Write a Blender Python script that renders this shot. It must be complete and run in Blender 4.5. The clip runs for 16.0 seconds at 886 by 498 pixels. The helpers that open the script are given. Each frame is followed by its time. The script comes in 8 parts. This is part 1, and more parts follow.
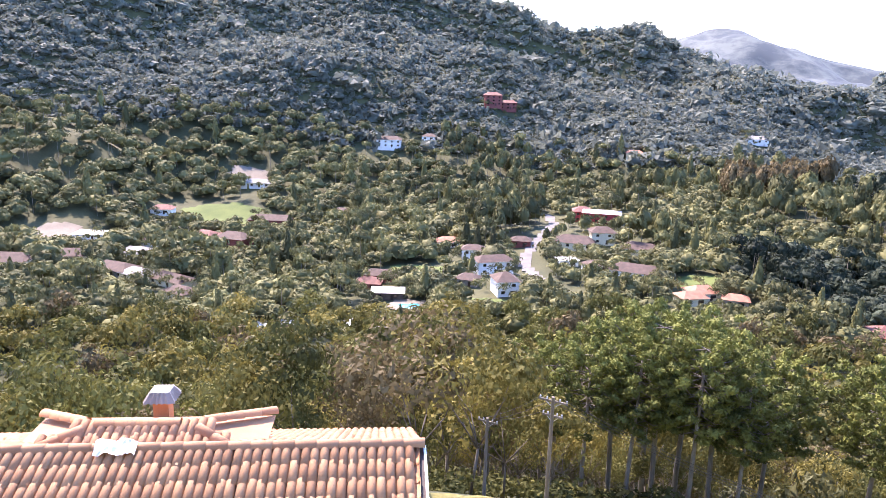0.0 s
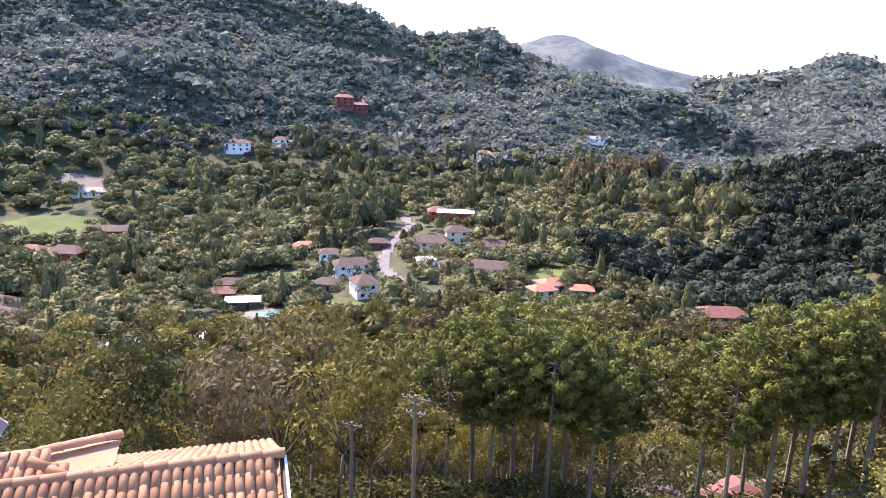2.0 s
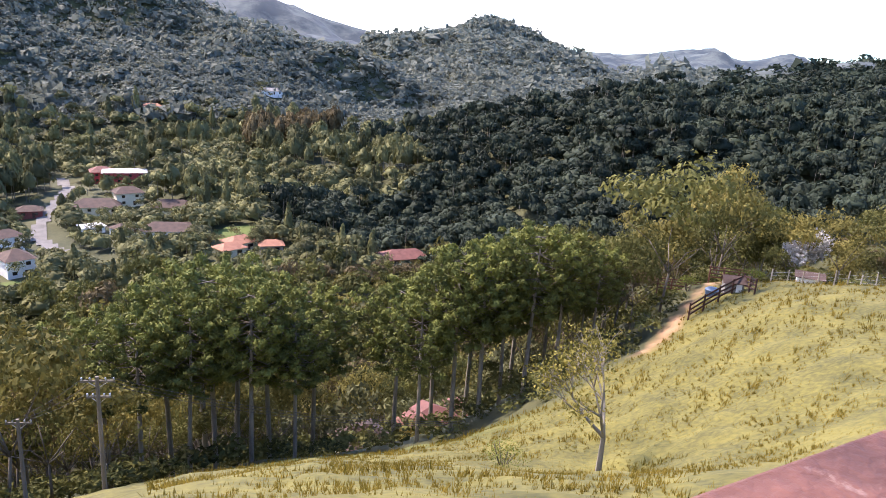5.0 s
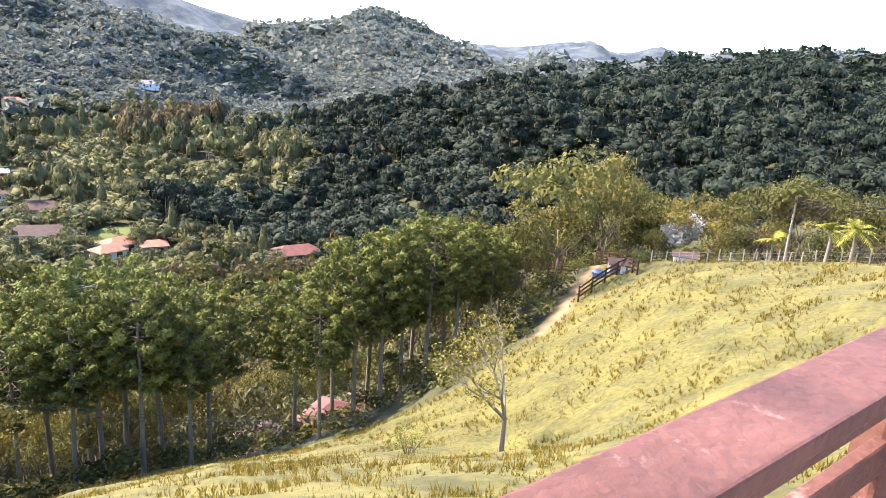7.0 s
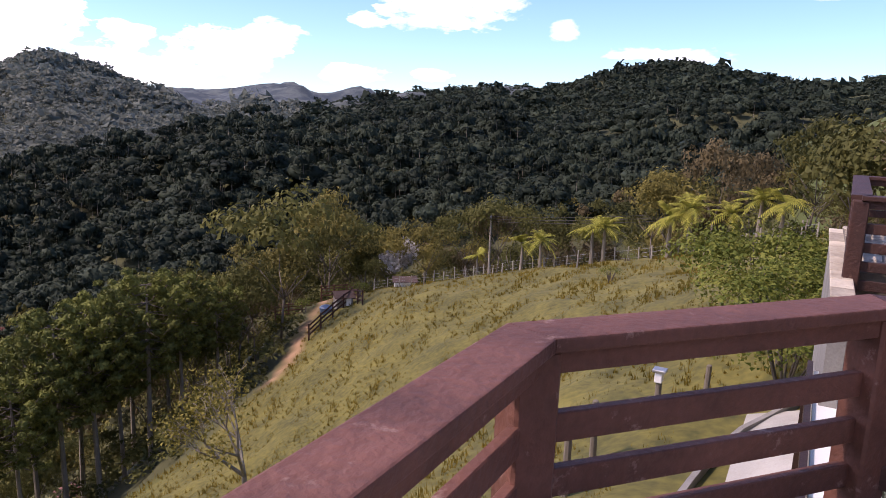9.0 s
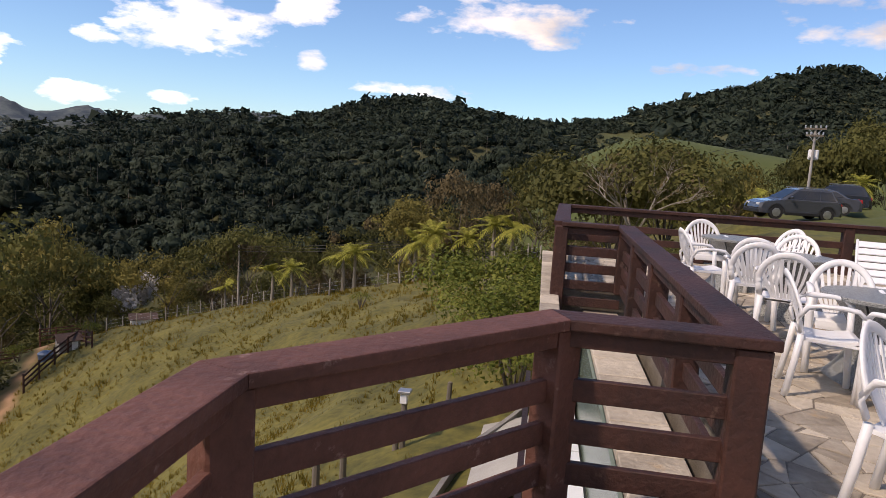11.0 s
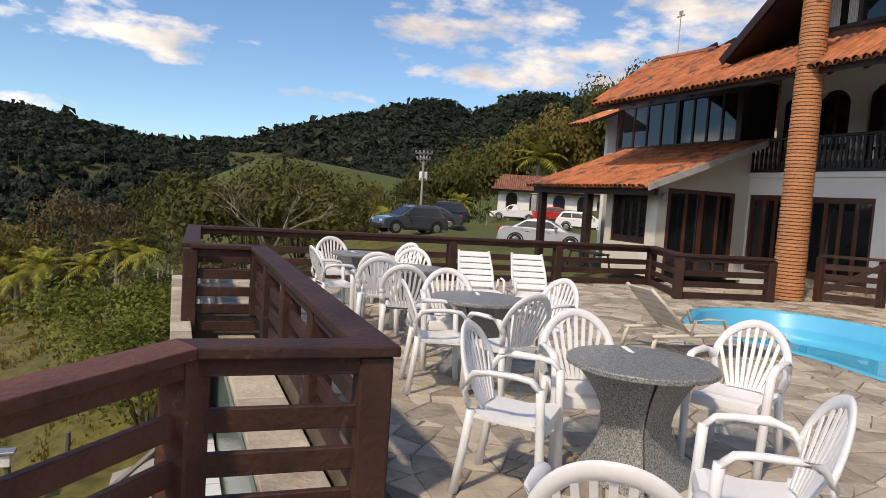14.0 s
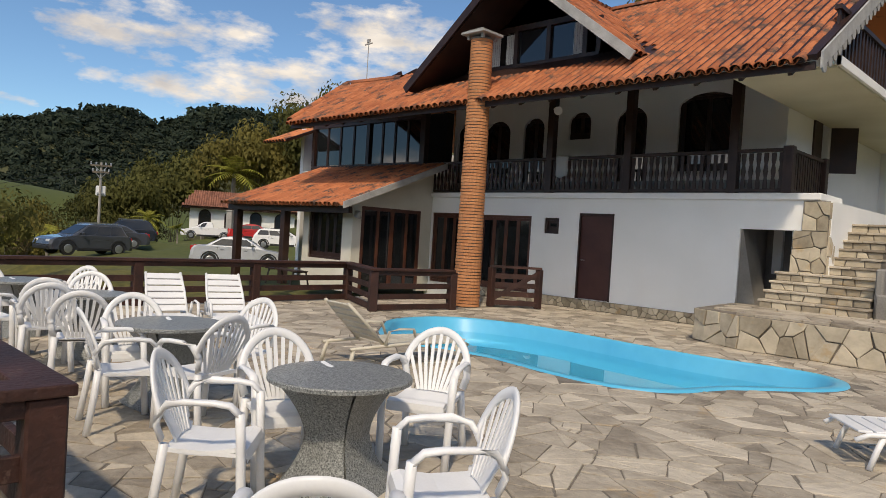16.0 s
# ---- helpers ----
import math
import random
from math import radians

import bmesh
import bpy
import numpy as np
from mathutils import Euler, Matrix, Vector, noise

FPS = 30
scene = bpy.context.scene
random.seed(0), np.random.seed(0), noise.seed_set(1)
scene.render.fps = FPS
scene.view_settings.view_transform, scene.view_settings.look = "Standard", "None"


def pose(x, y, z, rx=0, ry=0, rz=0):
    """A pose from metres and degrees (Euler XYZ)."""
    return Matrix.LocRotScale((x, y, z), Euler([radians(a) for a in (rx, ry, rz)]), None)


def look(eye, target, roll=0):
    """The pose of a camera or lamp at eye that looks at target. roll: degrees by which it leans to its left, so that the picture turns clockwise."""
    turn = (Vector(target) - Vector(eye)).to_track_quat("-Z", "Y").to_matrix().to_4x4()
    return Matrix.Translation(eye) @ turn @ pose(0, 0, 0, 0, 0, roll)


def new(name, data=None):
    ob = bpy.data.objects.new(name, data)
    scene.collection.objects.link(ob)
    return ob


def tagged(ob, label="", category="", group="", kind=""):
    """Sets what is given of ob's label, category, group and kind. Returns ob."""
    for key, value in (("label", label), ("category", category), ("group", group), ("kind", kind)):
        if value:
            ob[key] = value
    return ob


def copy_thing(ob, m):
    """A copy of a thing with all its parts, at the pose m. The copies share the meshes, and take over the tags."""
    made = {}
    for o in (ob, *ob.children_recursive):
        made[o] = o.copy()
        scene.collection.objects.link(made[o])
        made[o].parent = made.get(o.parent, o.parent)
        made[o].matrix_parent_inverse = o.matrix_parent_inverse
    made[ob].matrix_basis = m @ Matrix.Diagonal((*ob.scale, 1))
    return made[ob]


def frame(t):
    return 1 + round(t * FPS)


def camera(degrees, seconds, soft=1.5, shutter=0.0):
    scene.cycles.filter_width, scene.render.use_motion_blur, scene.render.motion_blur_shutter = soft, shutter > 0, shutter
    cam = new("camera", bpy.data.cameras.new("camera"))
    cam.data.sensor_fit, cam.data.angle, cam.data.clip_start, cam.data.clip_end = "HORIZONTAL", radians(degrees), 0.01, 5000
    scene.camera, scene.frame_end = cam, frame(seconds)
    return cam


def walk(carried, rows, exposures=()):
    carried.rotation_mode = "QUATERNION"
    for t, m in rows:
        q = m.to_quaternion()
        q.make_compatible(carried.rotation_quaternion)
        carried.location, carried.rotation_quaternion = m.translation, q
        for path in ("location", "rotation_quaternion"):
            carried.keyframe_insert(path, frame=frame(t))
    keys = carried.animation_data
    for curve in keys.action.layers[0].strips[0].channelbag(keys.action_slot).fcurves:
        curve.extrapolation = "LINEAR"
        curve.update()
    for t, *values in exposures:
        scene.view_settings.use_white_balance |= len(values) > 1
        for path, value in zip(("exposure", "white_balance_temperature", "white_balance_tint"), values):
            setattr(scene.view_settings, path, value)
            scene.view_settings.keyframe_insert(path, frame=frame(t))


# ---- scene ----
cam = camera(65.03, 16.0, soft=.45)
# seconds, x, y, z, yaw, pitch, roll
PATH = [
    (0, -0.168, 0.525, 1.618, 8.58, -13.34, -1.61),
    (0.5, -0.155, 0.501, 1.618, 5.43, -12.95, -1.81),
    (1, -0.143, 0.477, 1.617, 2.69, -12.90, -1.84),
    (1.5, -0.118, 0.470, 1.619, 0.02, -12.85, -1.91),
    (2, -0.090, 0.474, 1.621, -3.35, -12.81, -1.86),
    (2.5, -0.059, 0.483, 1.623, -7.80, -12.74, -2.03),
    (3, -0.028, 0.490, 1.624, -12.44, -12.38, -3.15),
    (3.5, -0.031, 0.482, 1.622, -16.26, -12.51, -1.59),
    (4, -0.052, 0.475, 1.619, -22.26, -14.23, -2.26),
    (4.2, -0.068, 0.470, 1.617, -24.13, -14.53, -2.63),
    (6.3, -0.315, 0.414, 1.605, -33.96, -15.89, -3.84),
    (6.5, -0.335, 0.414, 1.604, -34.97, -15.80, -3.64),
    (7, -0.377, 0.423, 1.603, -37.97, -15.38, -3.94),
    (7.5, -0.391, 0.425, 1.600, -42.11, -14.32, -4.38),
    (8, -0.340, 0.389, 1.600, -47.70, -12.99, -4.37),
    (8.5, -0.250, 0.319, 1.603, -53.67, -11.37, -2.82),
    (9, -0.155, 0.236, 1.604, -61.40, -11.00, -2.05),
    (9.5, -0.098, 0.180, 1.600, -68.05, -10.43, -2.09),
    (9.7, -0.089, 0.166, 1.601, -70.18, -10.03, -2.56),
    (11.8, -0.043, -0.014, 1.614, -88.01, -5.76, -3.55),
    (12, -0.045, -0.030, 1.614, -89.69, -5.17, -3.57),
    (12.5, -0.053, -0.056, 1.613, -93.75, -4.84, -3.50),
    (13, -0.027, -0.037, 1.615, -99.94, -5.17, -2.72),
    (13.5, -0.021, -0.006, 1.618, -106.34, -4.78, -3.44),
    (14, -0.033, 0.004, 1.622, -111.01, -4.15, -3.83),
    (14.5, -0.050, 0.004, 1.628, -117.80, -2.89, -3.85),
    (15, -0.058, -0.000, 1.632, -124.63, -2.81, -4.20),
    (15.5, -0.063, 0.007, 1.635, -130.19, -1.93, -4.14),
    (16, -0.073, 0.023, 1.634, -135.59, -1.16, -3.48),
]
walk(cam, [(t, pose(x, y, z, 90 + pitch, roll, yaw)) for t, x, y, z, yaw, pitch, roll in PATH],
     exposures=[(0.0, 2.8, 6800, 32), (1.0, 2.75, 6800, 32), (2.5, 2.1, 6900, 30), (3.0, 1.65, 6850, 30), (3.5, 1.3, 6800, 29), (4.2, 1.6, 6750, 29), (6.3, 2.6, 7100, 22), (7.2, 2.65, 7100, 22), (7.4, 2.5, 7100, 25),
                (7.7, 1.75, 7100, 29), (8.3, .95, 7000, 37), (9.7, .85, 7100, 37), (11.8, .2, 7800, 18), (14, .3, 7800, 17), (16.0, .15, 7800, 13)])

# ---- sky and sun ----
SUN_TURN, SUN_HIGH = -37.0, 51.0   # degrees from north over east, above the horizon
world = bpy.data.worlds.new("sky")
scene.world = world
world.use_nodes = True
wt = world.node_tree
wt.nodes.clear()
sky = wt.nodes.new("ShaderNodeTexSky")
sky.sky_type, sky.sun_disc = "NISHITA", False
sky.sun_elevation, sky.sun_rotation = radians(SUN_HIGH), radians(SUN_TURN)
sky.altitude, sky.air_density, sky.dust_density, sky.ozone_density = 900, 1.0, .35, 3.0
back = wt.nodes.new("ShaderNodeBackground")
back.inputs["Strength"].default_value = .095
wout = wt.nodes.new("ShaderNodeOutputWorld")
# the sky with cumulus drawn over it
geo = wt.nodes.new("ShaderNodeTexCoord")
sep = wt.nodes.new("ShaderNodeSeparateXYZ")
wt.links.new(geo.outputs["Generated"], sep.inputs[0])


def wmath(op, a, b):
    n = wt.nodes.new("ShaderNodeMath")
    n.operation = op
    for k, v in enumerate((a, b)):
        if isinstance(v, (int, float)):
            n.inputs[k].default_value = v
        else:
            wt.links.new(v, n.inputs[k])
    return n.outputs[0]


# bearing and height of each view direction, in degrees
bearing = wmath("MULTIPLY", wmath("ARCTAN2", sep.outputs["X"], sep.outputs["Y"]), 57.2958)
lift = wmath("MULTIPLY", wmath("ARCSINE", sep.outputs["Z"], 0.0), 57.2958)
comb = wt.nodes.new("ShaderNodeCombineXYZ")
wt.links.new(wmath("MULTIPLY", bearing, .055), comb.inputs["X"])
wt.links.new(wmath("MULTIPLY", lift, .13), comb.inputs["Y"])
wt.links.new(sep.outputs["Z"], comb.inputs["Z"])
puff = wt.nodes.new("ShaderNodeTexNoise")
puff.inputs["Scale"].default_value, puff.inputs["Detail"].default_value, puff.inputs["Roughness"].default_value = 5.0, 9, .57
wt.links.new(comb.outputs[0], puff.inputs["Vector"])
# cumulus: bearing, height, half width, half height in degrees, thickness
CUMULUS = [(44, 4.1, 4.5, 1.9, .95), (47.5, 5.4, 3, 1.4, .9), (41, 2.3, 3, 1.2, .9), (54.4, 2.8, 3.2, .9, .85), (60.5, 3.0, 2.0, .6, .66), (70.8, 6.6, 1.5, .9, .72), (55.3, 6.9, 1.7, .8, .68),
           (62, 8.3, 6.5, 2.2, .95), (70, 10.6, 2.8, 1.5, .95), (37.6, 5.2, 2.2, 1.2, .85), (78.6, 4.9, 6, .7, .62), (83, 13.2, 4.5, 1.5, .95), (86.5, 10.6, 8, 1.5, .9), (90, 9.4, 3, .8, .7),
           (113.5, 14, 9.5, 2.2, .8), (118, 10.4, 10, 2.2, .76), (101, 7.5, 4.5, .6, .55), (131, 15, 8, 3, .85), (108, 13.4, 4, 1.4, .85), (124, 12.2, 9, 2.0, .82), (20, 2.6, 22, 3.4, 1.0), (24, 6.3, 14, 2.4, .8), (-8, 8, 16, 5, 1.0),
           # two wide banks out of view, added to brighten the house's white wall
           (-35, 36, 62, 22, 1.0), (-110, 30, 40, 16, .9)]


def blob(a0, e0, w, h, k):
    x, y = wmath("MULTIPLY", wmath("SUBTRACT", bearing, a0), 1 / w), wmath("MULTIPLY", wmath("SUBTRACT", lift, e0), 1 / h)
    return wmath("MULTIPLY", wmath("SUBTRACT", 1.0, wmath("MULTIPLY", wmath("ADD", wmath("MULTIPLY", x, x), wmath("MULTIPLY", y, y)), .62)), k)


mass = -.2
for row in CUMULUS:
    mass = wmath("MAXIMUM", mass, blob(*row))
cover = wt.nodes.new("ShaderNodeValToRGB")
cover.color_ramp.elements[0].position, cover.color_ramp.elements[1].position = .40, .95
loose = wmath("MULTIPLY", wmath("SUBTRACT", puff.outputs["Fac"], .5), 2.3)
wt.links.new(wmath("ADD", mass, loose), cover.inputs["Fac"])
shade = wt.nodes.new("ShaderNodeTexNoise")
shade.inputs["Scale"].default_value, shade.inputs["Detail"].default_value = 3.0, 7
wt.links.new(comb.outputs[0], shade.inputs["Vector"])
white = wt.nodes.new("ShaderNodeValToRGB")
white.color_ramp.elements[0].position, white.color_ramp.elements[0].color = .35, (5.2, 5.5, 6.1, 1)
white.color_ramp.elements[1].position, white.color_ramp.elements[1].color = .62, (8.6, 8.6, 8.5, 1)
wt.links.new(shade.outputs["Fac"], white.inputs["Fac"])
mix = wt.nodes.new("ShaderNodeMix")
mix.data_type = "RGBA"
wt.links.new(cover.outputs["Color"], mix.inputs["Factor"])
deep = wt.nodes.new("ShaderNodeMix")
deep.data_type, deep.blend_type = "RGBA", "MULTIPLY"
deep.inputs["Factor"].default_value, deep.inputs["B"].default_value = 1.0, (.84, 1.17, 1.40, 1)
wt.links.new(sky.outputs["Color"], deep.inputs["A"])
wt.links.new(deep.outputs["Result"], mix.inputs["A"])
# clouds on the sun's side glare
glare = wt.nodes.new("ShaderNodeMix")
glare.data_type, glare.blend_type = "RGBA", "MULTIPLY"
glare.inputs["Factor"].default_value = 1.0
gain = wmath("ADD", wmath("MULTIPLY", wmath("MAXIMUM", sep.outputs["Y"], 0.0), 2.1), 1.0)
gc = wt.nodes.new("ShaderNodeCombineColor")
for k in range(3):
    wt.links.new(gain, gc.inputs[k])
wt.links.new(white.outputs["Color"], glare.inputs["A"])
wt.links.new(gc.outputs[0], glare.inputs["B"])
wt.links.new(glare.outputs["Result"], mix.inputs["B"])
wt.links.new(mix.outputs["Result"], back.inputs["Color"])
wt.links.new(back.outputs[0], wout.inputs["Surface"])

sun_data = bpy.data.lights.new("sun", "SUN")
sun_data.energy, sun_data.angle, sun_data.color = 2.3, radians(3.0), (1.0, .93, .82)
sun = new("sun", sun_data)
sun.matrix_world = look((0, 0, 60), (-math.sin(radians(SUN_TURN)) * 60, -math.cos(radians(SUN_TURN)) * 60, 60 - 60 * math.tan(radians(SUN_HIGH))))

# ---- building helpers ----


def part(name, bm, material, parent=None, label="", smooth=False):
    """Links a bmesh as one mesh object under a thing or a part."""
    me = bpy.data.meshes.new(name)
    bm.normal_update()
    bm.to_mesh(me)
    bm.free()
    me.materials.append(material)
    if smooth:
        for p in me.polygons:
            p.use_smooth = True
    ob = new(name, me)
    if parent is not None:
        ob.parent = parent
    if label:
        ob["label"] = label
    return ob


def thing(name, label, category, group="", kind="", at=None):
    ob = new(name)
    ob.empty_display_size = .2
    if at is not None:
        ob.matrix_basis = at
    return tagged(ob, label, category, group, kind)


def raw(name, verts, faces, material, parent=None, label="", smooth=False, kind=""):
    """A mesh from vertex and face arrays (all faces with the same number of corners)."""
    verts, faces = np.asarray(verts, np.float32), np.asarray(faces, np.int32)
    me = bpy.data.meshes.new(name)
    me.vertices.add(len(verts))
    me.vertices.foreach_set("co", verts.ravel())
    n, k = faces.shape
    me.loops.add(n * k)
    me.loops.foreach_set("vertex_index", faces.ravel())
    me.polygons.add(n)
    me.polygons.foreach_set("loop_start", np.arange(n, dtype=np.int32) * k)
    if smooth:
        me.polygons.foreach_set("use_smooth", np.ones(n, bool))
    me.update(calc_edges=True)
    me.materials.append(material)
    ob = new(name, me)
    if parent is not None:
        ob.parent = parent
    if label:
        ob["label"] = label
    if kind:
        ob["kind"] = kind
    return ob


def box(bm, lo, hi, bevel=0.0):
    v = [bm.verts.new((x, y, z)) for z in (lo[2], hi[2]) for y in (lo[1], hi[1]) for x in (lo[0], hi[0])]
    fs = [bm.faces.new([v[i] for i in f]) for f in ((0, 2, 3, 1), (4, 5, 7, 6), (0, 1, 5, 4), (1, 3, 7, 5), (3, 2, 6, 7), (2, 0, 4, 6))]
    if bevel:
        es = list({e for f in fs for e in f.edges})
        bmesh.ops.bevel(bm, geom=es, offset=bevel, segments=1, affect="EDGES", profile=.6)
    return fs


def beam(bm, a, b, wide, deep, up=(0, 0, 1), bevel=0.0):
    """A bar from a to b, wide across and deep along up."""
    a, b = Vector(a), Vector(b)
    d = (b - a).normalized()
    s = d.cross(Vector(up))
    s = s.normalized() if s.length > 1e-4 else Vector((1, 0, 0))
    u = s.cross(d)
    v = []
    for p in (a, b):
        for i, j in ((-1, -1), (1, -1), (1, 1), (-1, 1)):
            v.append(bm.verts.new(p + s * (i * wide / 2) + u * (j * deep / 2)))
    fs = [bm.faces.new([v[i] for i in f]) for f in ((3, 2, 1, 0), (4, 5, 6, 7), (0, 1, 5, 4), (1, 2, 6, 5), (2, 3, 7, 6), (3, 0, 4, 7))]
    if bevel:
        es = list({e for f in fs for e in f.edges})
        bmesh.ops.bevel(bm, geom=es, offset=bevel, segments=1, affect="EDGES", profile=.6)


def tube(bm, a, b, r0, r1=None, n=8, cap=True):
    a, b = Vector(a), Vector(b)
    r1 = r0 if r1 is None else r1
    d = (b - a).normalized()
    s = d.orthogonal().normalized()
    u = d.cross(s)
    ring = [[bm.verts.new(p + (s * math.cos(6.2832 * k / n) + u * math.sin(6.2832 * k / n)) * r) for k in range(n)] for p, r in ((a, r0), (b, r1))]
    for k in range(n):
        bm.faces.new((ring[0][k], ring[0][(k + 1) % n], ring[1][(k + 1) % n], ring[1][k]))
    if cap:
        bm.faces.new(ring[0][::-1])
        bm.faces.new(ring[1])


def pipe(bm, points, radii, n=6):
    for (p, q), (r, s) in zip(zip(points, points[1:]), zip(radii, radii[1:])):
        tube(bm, p, q, r, s, n, cap=True)


def prism(bm, outline, z0, z1):
    """A flat outline of (x, y) between two heights."""
    lo = [bm.verts.new((x, y, z0)) for x, y in outline]
    hi = [bm.verts.new((x, y, z1)) for x, y in outline]
    n = len(lo)
    bm.faces.new(hi)
    bm.faces.new(lo[::-1])
    for k in range(n):
        bm.faces.new((lo[k], lo[(k + 1) % n], hi[(k + 1) % n], hi[k]))


def panel(bm, corners, thick):
    """A flat plate over four or more corners, thickened downwards along its normal."""
    c = [Vector(p) for p in corners]
    nrm = (c[1] - c[0]).cross(c[2] - c[0]).normalized()
    hi = [bm.verts.new(p) for p in c]
    lo = [bm.verts.new(p - nrm * thick) for p in c]
    n = len(c)
    bm.faces.new(hi)
    bm.faces.new(lo[::-1])
    for k in range(n):
        bm.faces.new((lo[k], lo[(k + 1) % n], hi[(k + 1) % n], hi[k]))


def lathe(bm, profile, n=20, squash=1.0):
    rings = [[bm.verts.new((r * math.cos(6.2832 * k / n), r * squash * math.sin(6.2832 * k / n), z)) for k in range(n)] for r, z in profile]
    for a, b in zip(rings, rings[1:]):
        for k in range(n):
            bm.faces.new((a[k], a[(k + 1) % n], b[(k + 1) % n], b[k]))
    bm.faces.new(rings[0][::-1])
    bm.faces.new(rings[-1])


def wall_with_holes(bm, x0, x1, z0, z1, y0, y1, holes):
    """A wall along x between y0 and y1, with rectangular openings (xa, xb, za, zb) right through."""
    xs = sorted({x0, x1, *[v for h in holes for v in h[:2]]})
    zs = sorted({z0, z1, *[v for h in holes for v in h[2:]]})
    for xa, xb in zip(xs, xs[1:]):
        run = None
        for za, zb in zip(zs, zs[1:]):
            mx, mz = (xa + xb) / 2, (za + zb) / 2
            open_here = any(h[0] < mx < h[1] and h[2] < mz < h[3] for h in holes)
            if open_here:
                if run:
                    box(bm, (xa, y0, run[0]), (xb, y1, run[1]))
                run = None
            else:
                run = (run[0], zb) if run else (za, zb)
        if run:
            box(bm, (xa, y0, run[0]), (xb, y1, run[1]))


# ---- materials ----


def surface(name, dark, light, scale=3.0, rough=.8, bump=.15, fine=40.0, metal=0.0, stretch=(1, 1, 1), island=0.0, piece=0.0, spots=None, spot_scale=2.0, spot_edge=.6, coat=0.0):
    """Two colours mixed by a coarse and a fine noise, with relief; island or piece: how much each loose part or object varies; spots: a third colour in patches."""
    m = bpy.data.materials.new(name)
    m.use_nodes = True
    t = m.node_tree
    bsdf = t.nodes["Principled BSDF"]
    co = t.nodes.new("ShaderNodeTexCoord")
    mp = t.nodes.new("ShaderNodeMapping")
    mp.inputs["Scale"].default_value = stretch
    t.links.new(co.outputs["Object"], mp.inputs[0])
    a, b = t.nodes.new("ShaderNodeTexNoise"), t.nodes.new("ShaderNodeTexNoise")
    a.inputs["Scale"].default_value, a.inputs["Detail"].default_value = scale, 5
    b.inputs["Scale"].default_value, b.inputs["Detail"].default_value = fine, 4
    for n in (a, b):
        t.links.new(mp.outputs[0], n.inputs["Vector"])
    add = t.nodes.new("ShaderNodeMath")
    add.operation = "MULTIPLY_ADD"
    add.inputs[1].default_value = .4
    t.links.new(b.outputs["Fac"], add.inputs[0])
    t.links.new(a.outputs["Fac"], add.inputs[2])
    last = add.outputs[0]
    for node, out, amount in (("ShaderNodeNewGeometry", "Random Per Island", island), ("ShaderNodeObjectInfo", "Random", piece)):
        if amount:
            r = t.nodes.new(node)
            k = t.nodes.new("ShaderNodeMath")
            k.operation = "MULTIPLY_ADD"
            k.inputs[1].default_value = amount
            t.links.new(r.outputs[out], k.inputs[0])
            t.links.new(last, k.inputs[2])
            last = k.outputs[0]
    ramp = t.nodes.new("ShaderNodeValToRGB")
    mid = .7 + (island + piece) / 2
    half = .22 + (island + piece) * .45
    ramp.color_ramp.elements[0].position, ramp.color_ramp.elements[1].position = 0, 1
    mr = t.nodes.new("ShaderNodeMapRange")
    mr.inputs["From Min"].default_value, mr.inputs["From Max"].default_value = mid - half, mid + half
    t.links.new(last, mr.inputs["Value"])
    t.links.new(mr.outputs[0], ramp.inputs["Fac"])
    ramp.color_ramp.elements[0].color, ramp.color_ramp.elements[1].color = (*dark, 1), (*light, 1)
    colour = ramp.outputs["Color"]
    if spots:
        s = t.nodes.new("ShaderNodeTexNoise")
        s.inputs["Scale"].default_value, s.inputs["Detail"].default_value, s.inputs["Roughness"].default_value = spot_scale, 7, .65
        t.links.new(co.outputs["Object"], s.inputs["Vector"])
        e = t.nodes.new("ShaderNodeMapRange")
        e.inputs["From Min"].default_value, e.inputs["From Max"].default_value = spot_edge - .05, spot_edge + .07
        t.links.new(s.outputs["Fac"], e.inputs["Value"])
        x = t.nodes.new("ShaderNodeMix")
        x.data_type = "RGBA"
        t.links.new(e.outputs[0], x.inputs["Factor"])
        t.links.new(colour, x.inputs["A"])
        x.inputs["B"].default_value = (*spots, 1)
        colour = x.outputs["Result"]
    t.links.new(colour, bsdf.inputs["Base Color"])
    bsdf.inputs["Roughness"].default_value, bsdf.inputs["Metallic"].default_value = rough, metal
    bsdf.inputs["Coat Weight"].default_value = coat
    if bump:
        bp = t.nodes.new("ShaderNodeBump")
        bp.inputs["Strength"].default_value, bp.inputs["Distance"].default_value = bump, .02
        t.links.new(b.outputs["Fac"], bp.inputs["Height"])
        t.links.new(bp.outputs[0], bsdf.inputs["Normal"])
    return m


def toned(ob, values):
    """Gives each vertex the tone of its plant."""
    at = ob.data.attributes.new("tone", "FLOAT", "POINT")
    at.data.foreach_set("value", np.asarray(values, np.float32))
    return ob


def glass_pane(name, tint):
    m = bpy.data.materials.new(name)
    m.use_nodes = True
    b = m.node_tree.nodes["Principled BSDF"]
    b.inputs["Base Color"].default_value, b.inputs["Roughness"].default_value = (*tint, 1), .04
    b.inputs["Specular IOR Level"].default_value = .8
    return m


